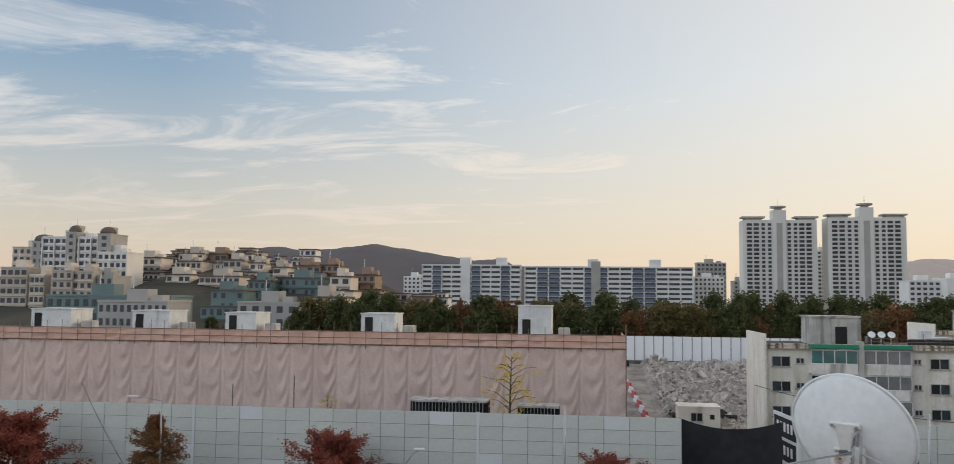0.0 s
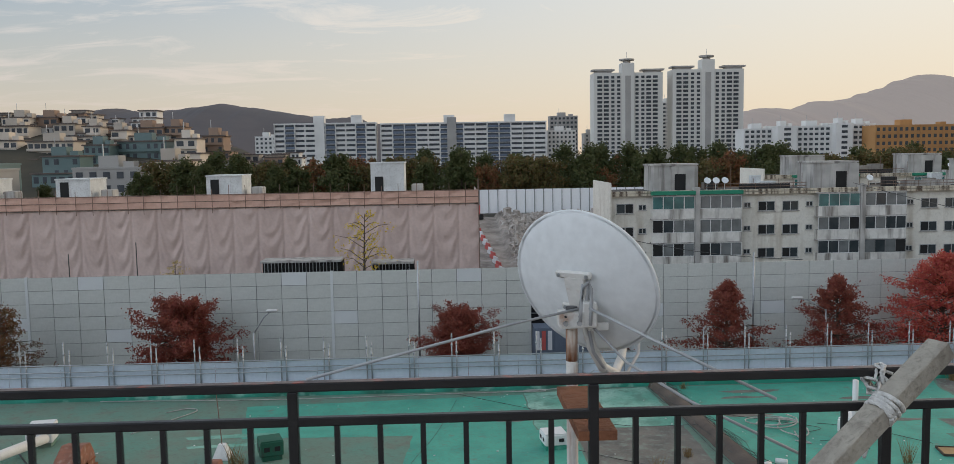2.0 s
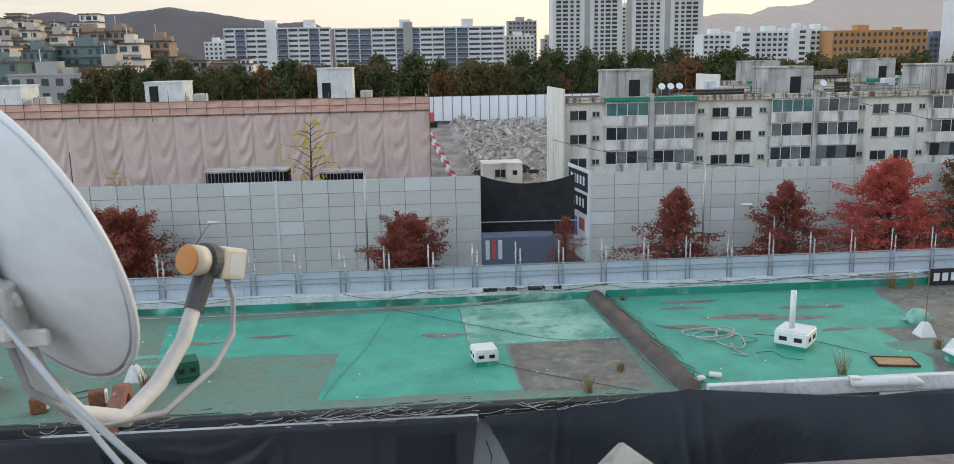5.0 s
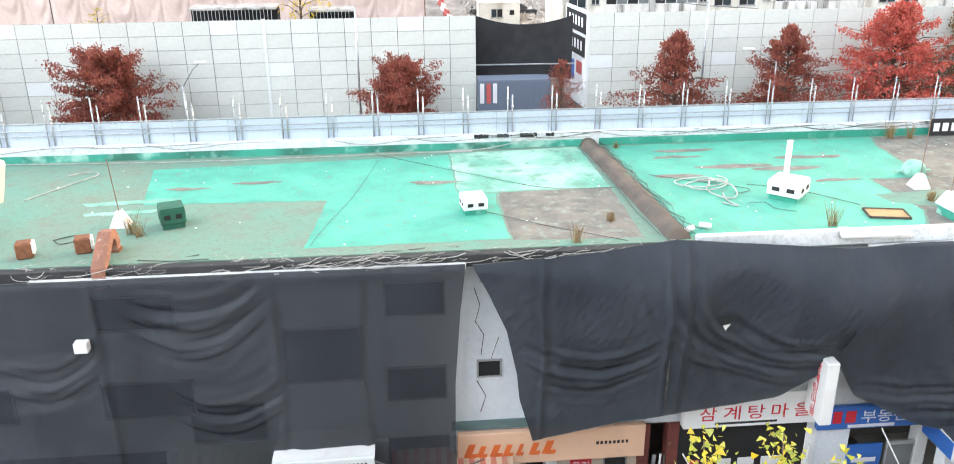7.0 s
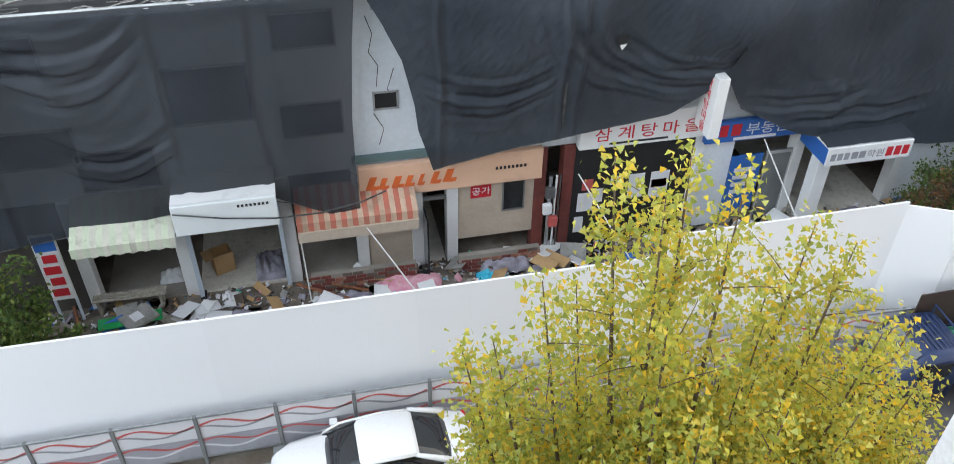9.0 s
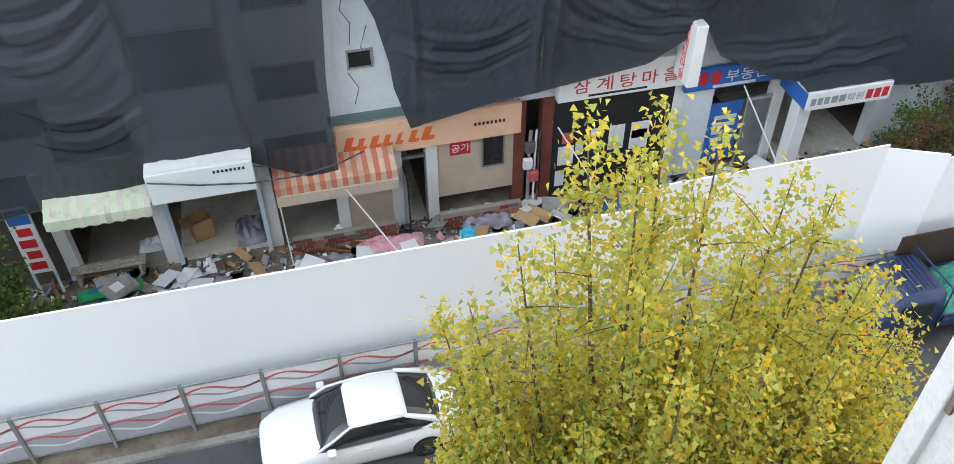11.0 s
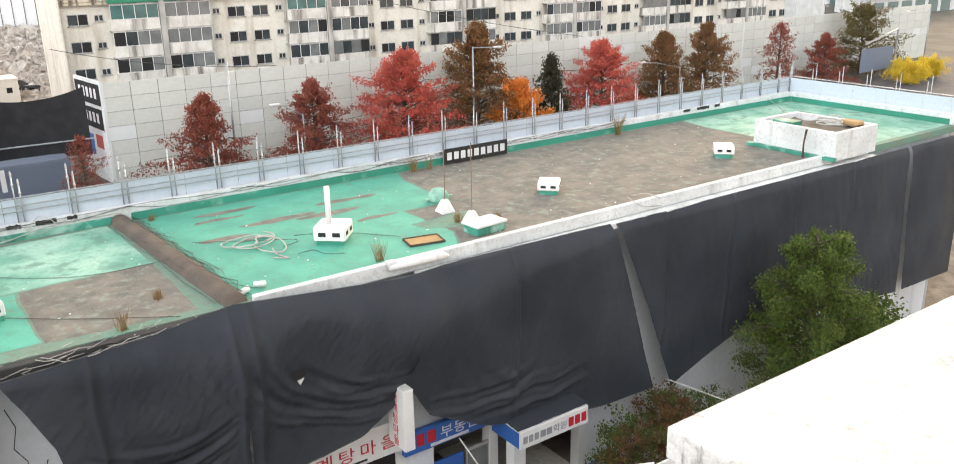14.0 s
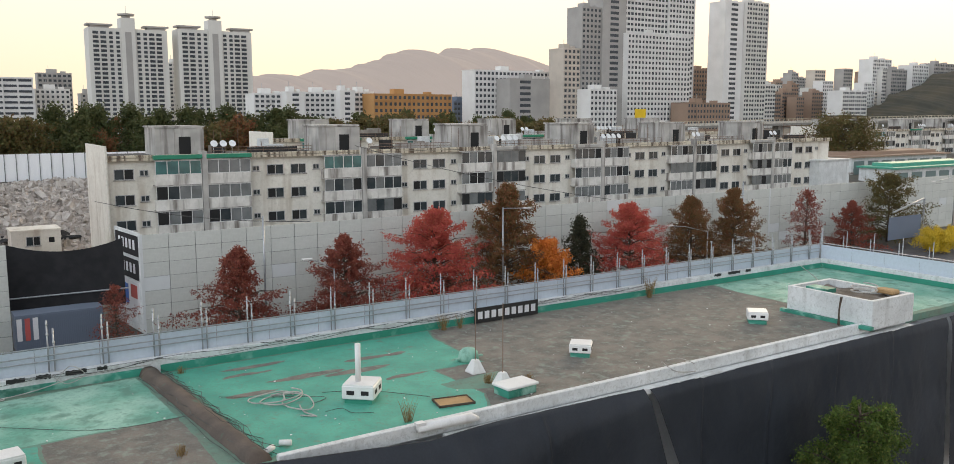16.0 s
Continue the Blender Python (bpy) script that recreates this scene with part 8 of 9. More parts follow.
elbow_duct(-7.85, 20.9, 1.15, 0.5, 0.32, "rusty red steel duct bent over the eaves")
elbow_duct(-12.0, 22.2, 1.3, -0.3, 0.62, "rusty red steel duct hood on the roof")
vent(-14.0, 24.3, 10, 0.75, 0.5, base=M_DULLROOF, label="white vent box at the roof side")
solid("exhaust_pipe", tube(bmesh.new(), [(-13.75, 24.0, ROOF + 0.3), (-14.6, 22.3, ROOF + 0.25), (-15.6, 20.4, ROOF + 0.2)], 0.15, 12), M_SIGNWHITE, "thick white exhaust pipe on the roof", "pipe", smooth=True)
solid("junction_box", B((-8.55, -8.22, 19.1, 19.35, 7.66, 7.94), bev=0.02), M_SIGNWHITE, "small white box on the net", "box")
# planter box at the far end
pb = thing("roof_planter", (30.7, 19.45, ROOF), "large white roof planter filled with soil and hoses", "planter")
W_, D_ = 2.85, 3.85
part("wall", B((0, W_, 0, 0.18, 0.0, 1.12), (0, W_, D_ - 0.18, D_, 0.0, 1.12), (0, 0.18, 0.18, D_ - 0.18, 0.0, 1.12), (W_ - 0.18, W_, 0.18, D_ - 0.18, 0.0, 1.12)), M_WHITEPAINT, pb)
part("soil", grid_mesh(14, 14, lambda u, v: (0.19 + 2.47 * u, 0.19 + 3.47 * v, 0.85 + 0.15 * nz(u * 5, v * 5, 1))), M_PAVING, pb, "dark dry soil")
part("plinth", B((-0.22, -0.01, -0.1, D_ + 0.2, 0, 0.14)), M_GREENWORN, pb)
bm = bmesh.new()
tube(bm, [(1.6 + 0.5 * math.cos(a * 0.4), 1.4 + 0.5 * math.sin(a * 0.4), 1.05 + 0.01 * a) for a in range(34)], 0.03, 6)
part("hose_coil", bm, M_WIREW, pb)
part("shelf", B((0.3, 0.9, 2.2, 3.2, 1.0, 1.18)), M_GREENWORN, pb)
part("sack", B((2.2, 2.7, 0.5, 1.3, 1.0, 1.2), bev=0.05), M_CARD, pb)
stick = solid("dead_plant", tube(bmesh.new(), [(30.3, 20.6, ROOF), (30.28, 20.6, ROOF + 0.6), (30.32, 20.55, ROOF + 1.15)], [0.05, 0.03, 0.05], 6), M_BARK, "dead plant stalk beside the planter", "plant")

# banner leaning on the back parapet
bn = thing("roof_banner", (18.35, 28.62, 9.64), "black banner with white mirrored lettering on the roof", "banner", rz=0)
part("cloth", B((0, 3.15, 0, 0.03, 0, 0.62)), M_BLACKLET, bn)
for k in range(9):
    part("letter_bar", B((0.15 + k * 0.33, 0.37 + k * 0.33, -0.01, -0.001, 0.16, 0.46)), M_BOARDW, bn)
# black scraps on the parapet and chipped marks
for x, w in ((32.6, 0.5), (33.6, 0.9), (34.9, 0.4), (2.0, 0.5), (2.8, 0.4), (3.6, 0.6), (4.5, 0.3)):
    solid("black_scrap", grid_mesh(8, 4, lambda u, v: (x + w * u, BY - 0.07 - 0.02 * v, 9.98 + 0.14 * v + 0.05 * nz(u * 7, v * 3, x))), M_BLACK, "black scrap stuck on the parapet", "scrap", "scraps")

# hoses and wires lying on the roof
def wire(pts, rad, m, label, cat="wire", group="roof wires", n=5, name="loose_wire"):
    """A slack line through the points, rounded."""
    pts = [Vector(p) for p in pts]
    out = []
    for i in range(len(pts) - 1):
        p0, p1, p2, p3 = pts[max(i - 1, 0)], pts[i], pts[i + 1], pts[min(i + 2, len(pts) - 1)]
        for k in range(6):
            t = k / 6
            out.append(0.5 * ((2 * p1) + (p2 - p0) * t + (2 * p0 - 5 * p1 + 4 * p2 - p3) * t * t + (3 * p1 - p0 - 3 * p2 + p3) * t ** 3))
    out.append(pts[-1])
    return solid(name, tube(bmesh.new(), out, rad * 0.62, n), m, label, cat, group, smooth=True)


Z1 = ROOF + 0.03
rh = random.Random(12)
for k, (cx_, cy_, ra, rb_) in enumerate(((8.5, 24.4, 0.75, 0.5), (8.7, 24.1, 0.6, 0.45), (8.9, 23.7, 0.35, 0.75))):
    wire([(cx_ + ra * math.cos(a * 0.9 + k) * (1 + rh.gauss(0, 0.16)) + 0.25 * rh.gauss(0, 0.4), cy_ + rb_ * math.sin(a * 0.9 + k) * (1 + rh.gauss(0, 0.16)), Z1 + 0.012 * a) for a in range(9)], 0.034, M_WIREW, "white hose lying tangled on the roof", "hose", "hoses", name="hose")
wire([(8.9, 23.4, Z1), (8.8, 22.8, Z1), (8.95, 22.3, Z1), (8.6, 22.6, Z1)], 0.034, M_WIREW, "short white hose end on the roof", "hose", "hoses", name="hose")
wire([(7.2, 25.4, Z1), (8.4, 24.6, Z1), (9.8, 23.7, Z1), (9.2, 23.3, Z1)], 0.014, M_WIRE, "black cable on the roof")
wire([(9.9, 24.1, Z1), (10.4, 23.9, Z1), (11.4, 23.2, Z1), (12.0, 22.5, Z1), (12.4, 22.0, Z1)], 0.013, M_WIRE, "black cable on the roof")
wire([(9.3, 22.5, Z1), (9.8, 22.5, Z1), (9.9, 22.0, Z1), (10.4, 21.7, Z1)], 0.013, M_WIRE, "kinked black cable on the roof")
wire([(6.6, 23.8, Z1 + 0.2), (4.0, 24.4, Z1), (1.5, 26.2, Z1), (-1.4, 28.6, Z1)], 0.012, M_WIRE, "thin cable across the roof")
wire([(1.8, 22.6, Z1), (3.0, 21.6, Z1), (4.3, 20.7, Z1), (5.2, 20.1, Z1)], 0.015, M_WIRE, "thin cable across the roof")
wire([(-2.9, 20.6, Z1), (-2.6, 22.0, Z1), (-2.0, 24.2, Z1), (-1.3, 27.9, Z1)], 0.009, M_WIRE, "thin cable across the roof")
wire([(-11.6, 25.0, Z1), (-10.8, 26.3, Z1), (-10.2, 27.3, Z1), (-10.6, 27.6, Z1), (-11.2, 27.2, Z1)], 0.03, M_WIREW, "whitish hose lying on the roof", "hose", "hoses", name="hose")
wire([(-9.6, 21.7, Z1), (-9.1, 22.0, Z1), (-8.9, 21.7, Z1), (-9.3, 21.4, Z1), (-9.6, 21.7, Z1)], 0.02, M_WIRE, "small coil of black cable")
wire([(-14, 28.75, Z1 + 0.02), (-8, 28.45, Z1), (-2, 28.55, Z1), (2, 28.6, Z1 + 0.05), (4, 28.8, Z1 + 0.3), (6.1, 28.9, Z1 + 0.3)], 0.025, M_WIREW, "pale cable along the parapet")
r = random.Random(6)
for k in range(24):
    x = r.uniform(-16, 34)
    wire([(x, 28.92, 10.1), (x + 1.2, 28.85, 9.95 + r.uniform(-0.05, 0.15)), (x + 2.8, 28.86, 10.0 + r.uniform(-0.1, 0.12)), (x + 4.4, 28.9, 10.1)], 0.014, M_WIRE, "slack cable hung along the parapet")
wire([(3.3, 28.7, 9.9), (3.7, 28.6, 10.35), (4.1, 28.7, 10.0), (3.6, 28.65, 9.8), (3.2, 28.7, 10.1)], 0.02, M_WIREW, "looped white cable by the parapet")
wire([(0.9, 28.6, Z1), (1.4, 28.4, Z1 + 0.05), (1.9, 28.6, Z1), (1.5, 28.8, Z1), (1.0, 28.6, Z1)], 0.03, M_WIREW, "looped white cable by the parapet")
wire([(39.0, 28.8, 10.0), (38.0, 27.0, Z1), (37.0, 26.4, Z1)], 0.03, M_WIREW, "pale cable by the parapet")
bm = bmesh.new()       # the tangle of wires along the front gutter
for k in range(150):
    x = r.uniform(-10, 6.2) if k % 3 else r.gauss(-3.0, 1.4)
    L = r.uniform(0.6, 2.6)
    y = r.uniform(19.6, 20.25)
    z = ROOF - r.uniform(-0.06, 0.16)
    ph_ = r.uniform(0, 6.28)
    tube(bm, [(x + L * f + 0.08 * math.sin(9 * f + ph_), y + 0.16 * math.sin(5 * f + ph_) + r.gauss(0, 0.03), z - 0.22 * f * (1 - f) * 2 + 0.05 * math.sin(8 * f + ph_)) for f in [i / 9 for i in range(10)]], r.choice((0.005, 0.007, 0.010)), 4)
solid("wire_tangle", bm, M_WIREW, "tangle of old grey wires along the gutter", "wires", kind="stuff")
bm = bmesh.new()
for k in range(110):
    x = r.uniform(-34, 6.2)
    L = r.uniform(0.8, 3.0)
    y = r.uniform(19.62, 20.2)
    z = ROOF - r.uniform(-0.04, 0.14)
    tube(bm, [(x, y, z), (x + L * 0.5, y + r.gauss(0, 0.1), z - r.uniform(0, 0.14)), (x + L, y + r.gauss(0, 0.12), z)], 0.013, 4)
for k in range(9):        # slack wires that wander along the upstand
    x0 = r.uniform(-0.5, 0.45)
    tube(bm, [(6.55 - 0.5 * f + x0 + r.gauss(0, 0.10), 20.3 + 8.3 * f, ROOF + (0.29 if abs(x0) < 0.2 else 0.04 if x0 < -0.32 or x0 > 0.36 else 0.2)) for f in [i / 14 for i in range(15)]], 0.008, 4)
solid("wire_tangle", bm, M_WIRE, "tangle of old black wires along the gutter", "wires", kind="stuff")
dp = thing("duct_end", (11.6, 19.72, 9.7), "white lagged duct end on the parapet", "duct", rz=-3)
part("duct", tube(bmesh.new(), [(-0.9, 0, 0), (0.75, 0, 0), (0.95, -0.05, -0.05)], [0.12, 0.14, 0.05], 12), M_SIGNWHITE, dp, smooth=True)
part("strap", B((-0.95, -0.7, -0.1, 0.1, 0.08, 0.16)), M_SIGNWHITE, dp)
wire([(19.9, 20.0, 9.95), (20.4, 19.8, 9.6), (21.2, 19.7, 9.5)], 0.03, M_WIREW, "white cable hung over the parapet")
wire([(20.1, 20.0, 9.97), (20.7, 19.95, 9.95), (21.3, 19.85, 9.7)], 0.025, M_WIREW, "white cable hung over the parapet")
r2 = random.Random(14)
bm = bmesh.new()
for k in range(150):
    x, y, s = r2.uniform(-12, 38), r2.uniform(20.4, 28.6), r2.uniform(0.008, 0.032)
    box(bm, -s, s, -s * 0.7, s * 0.7, 0, s * 0.5, pose(x, y, ROOF + 0.008, 0, 0, r2.uniform(0, 90)))
solid("roof_crumbs", bm, M_SIGNWHITE, "white crumbs and chips scattered on the roof", "debris", kind="stuff")
# cables in the air across to the poles
for a, b, m in (((-12.0, 20.2, 9.7), (-45, 67, 10.5), M_WIRE), ((46, 97, 14.0), (66, 73, 8.3), M_WIRE), ((30, 73, 8.3), (15, 90, 9.5), M_WIRE)):
    a, b = Vector(a), Vector(b)
    solid("overhead_wire", tube(bmesh.new(), [a.lerp(b, k / 8) + Vector((0, 0, -1.2 * (k / 8) * (1 - k / 8) * 2)) for k in range(9)], 0.03, 4), m, "thin slack black overhead wire", "wire", "overhead wires")

# ---- street lamps by the panel wall ----
def street_lamp(x, y, h, ax, az, label="grey steel street lamp with one arm"):
    s = thing("street_lamp", (x, y, 0), label, "street lamp", "street lamps")
    part("pole", tube(bmesh.new(), [(0, 0, 0), (0, 0, h)], [0.1, 0.06], 8), M_STEEL, s, smooth=True)
    part("arm", tube(bmesh.new(), [(0, 0, h - 0.1), (ax * 0.6, 0, h + (az - h) * 0.75), (ax, 0, az)], 0.045, 6), M_STEEL, s, smooth=True)
    part("lamp_head", bevel(B((ax - 0.45, ax + 0.45, -0.16, 0.16, az - 0.06, az + 0.1)), 0.05), M_WHITEFRAME, s)


street_lamp(29.5, 67, 4.95, -2.4, 5.95)
street_lamp(46.9, 67, 9.1, 2.8, 8.85)
street_lamp(74.2, 66, 4.9, -6.0, 5.9)
street_lamp(-16.9, 66, 4.4, 1.5, 6.1)
street_lamp(-37.5, 66.5, 9.4, -2.6, 9.6)
street_lamp(126, 66, 9.0, -6, 8.4)
for x, h in ((24.9, 9.3), (-4.0, 9.2), (86.0, 9.5)):
    solid("utility_pole", tube(bmesh.new(), [(x, 71, 0), (x, 71, h)], 0.09, 8), M_STEEL, "plain grey steel pole by the panel wall", "pole", "poles", smooth=True)
sg = thing("road_sign", (106.5, 64, 0), "blue-grey road sign seen from behind", "road sign")
part("plate", B((0, 7.5, 0, 0.1, 1.4, 4.4)), M_SLABBLUE, sg)
part("gantry", tube(bmesh.new(), [(8.4, 0.2, 0), (8.4, 0.2, 6.5), (1, 0.2, 5.0)], 0.14, 6), M_STEEL, sg)
# masts and a dark bird-like lamp on poles before the pink sheets
for x, h in ((-30.7, 10.4), (-37, 9.4)):
    solid("mast", tube(bmesh.new(), [(x, 80, 0), (x, 80, h)], 0.05, 5), M_WIRE, "thin dark mast behind the wall", "mast", "masts")

# ---- satellite dish on the near railing ----
DC, DN = Vector((-1.166, 0.842, 17.826)), Vector((0.586, 0.734, 0.344)).normalized()
LN = Vector((-0.95, 1.165, 17.72))
sd = thing("satellite_dish", (-1.21, 0.79, DECK), "pale grey satellite dish on a rusty white pole", "satellite dish")
off = Vector((-1.21, 0.79, DECK))
rot = DN.to_track_quat('Z', 'Y').to_matrix().to_4x4()
bm = bmesh.new()
R_ = 0.239
prof = [(0.004, -0.0)] + [(R_ * f, 0.045 * f * f) for f in (0.15, 0.3, 0.45, 0.6, 0.75, 0.9, 0.98)] + [(R_ * 1.0, 0.046), (R_ * 1.025, 0.043), (R_ * 1.03, 0.049), (R_ * 1.01, 0.053)] + [(R_ * f, 0.006 + 0.045 * f * f) for f in (0.97, 0.8, 0.6, 0.4, 0.2)] + [(0.004, 0.006)]
lathe(bm, prof, 64, Matrix.Translation(DC - off - DN * 0.03) @ rot)
part("reflector", bm, M_DISH, sd, smooth=True)
part("rim", lathe(bmesh.new(), [(R_ * 1.012, 0.044), (R_ * 1.032, 0.044), (R_ * 1.038, 0.0475), (R_ * 1.032, 0.052), (R_ * 1.012, 0.052), (R_ * 1.012, 0.044)], 64, Matrix.Translation(DC - off - DN * 0.03) @ rot), M_DISH, sd, "rolled pale rim of the dish", smooth=True)
part("pole", tube(bmesh.new(), [(0, 0, -0.0), (0, 0, 17.76 - DECK)], 0.0175, 14), M_RUST, sd, "white pole streaked with rust", smooth=True)
part("rust_band", tube(bmesh.new(), [(0, 0, 17.60 - DECK), (0, 0, 17.66 - DECK), (0, 0, 17.705 - DECK)], [0.0177, 0.0179, 0.0181], 14), M_RUSTBAND, sd, "band of brown rust below the clamp", smooth=True)
part("pole_cap", tube(bmesh.new(), [(0, 0, 17.755 - DECK), (0, 0, 17.768 - DECK)], 0.0185, 14), M_GREYPL, sd)
CZ = 17.735 - DECK
clamp = part("clamp", bevel(B((-0.042, 0.036, -0.034, 0.03, CZ - 0.03, CZ + 0.022)), 0.007, 2), M_RUSTW, sd, "white steel clamp box")
for x, z in ((-0.024, -0.012), (0.018, -0.012)):
    part("bolt", tube(bmesh.new(), [(x, -0.046, CZ + z), (x, -0.03, CZ + z)], 0.008, 6), M_STEEL, clamp)
    part("bolt_hole", tube(bmesh.new(), [(x + 0.001, -0.036, CZ + z + 0.02), (x + 0.001, -0.0335, CZ + z + 0.02)], 0.004, 8), M_BLACK, clamp)
part("bracket", bevel(B((0.03, 0.075, -0.03, 0.045, CZ - 0.03, CZ + 0.05)), 0.005), M_RUSTW, sd, "white steel bracket")
part("bracket_wing", bevel(B((0.05, 0.115, 0.0, 0.012, CZ - 0.045, CZ - 0.02)), 0.003), M_RUSTW, sd, "white steel lug with bolt holes")
bk = Matrix.Translation(DC - off - DN * 0.036) @ rot
bm = bmesh.new()
box(bm, -0.035, 0.035, -0.05, 0.05, -0.012, 0.002, bk)
part("back_plate", bevel(bm, 0.003), M_RUSTW, sd, "white steel back plate")
for y0, y1 in ((0.045, 0.068), (-0.068, -0.045)):
    bm = bmesh.new()
    box(bm, -0.062, 0.062, y0, y1, -0.012, 0.003, bk)
    ear = part("plate_ear", bevel(bm, 0.004), M_RUSTW, sd, "white steel mounting strip")
    for x in (-0.048, 0.048):
        part("bolt", tube(bmesh.new(), [bk @ Vector((x, (y0 + y1) / 2, -0.018)), bk @ Vector((x, (y0 + y1) / 2, -0.01))], 0.006, 6), M_STEEL, ear)
part("cable_loop", tube(bmesh.new(), [(0.02, -0.04, CZ - 0.01), (0.022, -0.05, CZ + 0.05), (0.03, -0.045, CZ + 0.1), (0.046, -0.035, CZ + 0.112), (0.056, -0.03, CZ + 0.09), (0.055, -0.03, CZ + 0.03), (0.052, -0.035, CZ - 0.02)], 0.0055, 8), M_CABLE, sd, "grey coaxial loop", smooth=True)


def rel(*p):
    return Vector(p) - off


arm = [rel(-1.165, 0.83, 17.74), rel(-1.14, 0.845, 17.63), rel(-1.10, 0.87, 17.555), rel(-1.05, 0.93, 17.52), rel(-1.015, 1.0, 17.55), rel(-0.988, 1.075, 17.60), rel(-0.97, 1.125, 17.665)]
part("feed_arm", tube(bmesh.new(), arm, [0.016, 0.016, 0.016, 0.0155, 0.015, 0.014, 0.014], 12), M_RUSTW, sd, "ivory feed arm", smooth=True)
aim = (DC + DN * 0.0 - LN).normalized()
lrot = Matrix.Translation(LN - off) @ aim.to_track_quat('Z', 'Y').to_matrix().to_4x4()
ln = part("feed_head", bevel(B((-0.027, 0.027, -0.03, 0.03, -0.065, -0.005)), 0.007, 2), M_LNB, sd, "ivory plastic feed head")
ln.matrix_basis = lrot
f1 = part("feed_horn", lathe(bmesh.new(), [(0.022, -0.005), (0.022, 0.02), (0.028, 0.024), (0.028, 0.056)], 20), M_LNB, ln, smooth=True)
part("feed_cap", lathe(bmesh.new(), [(0.0275, 0.0555), (0.026, 0.06), (0.01, 0.0615)], 20), M_FEED, ln, "faded orange feed cap")
part("collar", lathe(bmesh.new(), [(0.034, 0.0), (0.034, 0.018)], 20), M_GREYPL, ln)
part("label", B((0.0272, 0.0278, -0.02, 0.02, -0.055, -0.02)), M_BOARDW, ln)
part("neck", tube(bmesh.new(), [arm[-1] - Vector((0.005, 0.015, 0.02)), LN - off + aim * 0.006], [0.017, 0.02], 8), M_GREYPL, sd)
part("feed_cable", tube(bmesh.new(), [rel(-0.93, 1.185, 17.69), rel(-0.92, 1.19, 17.64), rel(-0.92, 1.16, 17.58), rel(-0.94, 1.08, 17.545), rel(-1.0, 0.97, 17.51), rel(-1.08, 0.88, 17.53), rel(-1.14, 0.81, 17.62), rel(-1.165, 0.80, 17.74), rel(-1.16, 0.79, 17.83), rel(-1.175, 0.785, 17.84), rel(-1.185, 0.78, 17.75)], 0.0058, 8), M_CABLE, sd, "grey coaxial cable", smooth=True)
for name_, pts in (("guy_cable", [(-1.18, 0.775, 17.765), (-1.4, 0.66, 17.745), (-1.95, 0.36, 17.675)]), ("guy_cable", [(-1.17, 0.775, 17.77), (-1.0, 0.58, 17.70), (-0.74, 0.36, 17.59)]), ("guy_cable", [(-1.16, 0.8, 17.72), (-1.05, 0.75, 17.60), (-0.9, 0.6, 17.52), (-0.62, 0.45, 17.40)])):
    part(name_, tube(bmesh.new(), [rel(*p) for p in pts], 0.0042, 8), M_CABLE, sd, "grey cable stay", smooth=True)
part("rail_bracket", B((-0.05, 0.05, -0.45, -0.02, 17.50 - DECK, 17.525 - DECK)), M_RUSTY, sd, "rusty flat steel bracket")

# timber lashed to the railing with white rope
tb = thing("timber_post", (-0.40, 0.2, 17.755), "weathered square timber lashed to the railing", "timber")
d = Vector((-0.80, -0.28, -0.60)).normalized()
tm = d.to_track_quat('Z', 'Y').to_matrix().to_4x4()
bm = bmesh.new()
box(bm, -0.029, 0.029, -0.024, 0.024, 0, 1.99, tm)
part("beam", bevel(bm, 0.003), M_TIMBER, tb)
for k in range(4):
    s0 = 0.20 + 0.013 * k
    ring_ = [tm @ Vector((0.036 * math.cos(a), 0.031 * math.sin(a), s0 + 0.004 * math.sin(a + k))) for a in [i * math.pi / 8 for i in range(17)]]
    part("rope_coil", tube(bmesh.new(), ring_, 0.006, 6), M_ROPE, tb, "white rope wound round the timber", smooth=True)
r = random.Random(3)
bm = bmesh.new()
cx = Vector((-0.475, 0.35, 17.655))
for k in range(7):
    rad = 0.032 + 0.012 * r.random()
    ph = r.uniform(0, 6.28)
    ax_ = Vector((r.gauss(0, 1), r.gauss(0, 0.4), r.gauss(0, 0.5))).normalized()
    u_ = ax_.orthogonal().normalized()
    w_ = ax_.cross(u_)
    tube(bm, [cx + Vector((r.gauss(0, 0.012), 0, -0.02)) + (u_ * math.cos(ph + a) + w_ * math.sin(ph + a)) * rad for a in [i * 0.5 for i in range(14)]], 0.0045, 6)
for k in range(5):
    tube(bm, [cx, cx + Vector((-0.02 + 0.012 * k, -0.05, -0.07)), cx + Vector((-0.12 - 0.03 * k, -0.17, -0.16 - 0.01 * k))], 0.0045, 6)
for k in range(4):
    a_ = tm @ Vector((-0.03, 0.0, 0.21 + 0.012 * k)) + Vector((-0.40, 0.2, 17.755))
    tube(bm, [cx + Vector((0.01 * k, 0, -0.02)), cx.lerp(a_, 0.5) + Vector((0, -0.01, -0.015 * k)), a_, a_ + Vector((-0.10, -0.05, -0.10 - 0.012 * k)), a_ + Vector((-0.22, -0.09, -0.22 - 0.02 * k))], 0.005, 6)
solid("rope_lashing", bm, M_ROPE, "white rope knotted round the railing", "rope", smooth=True)
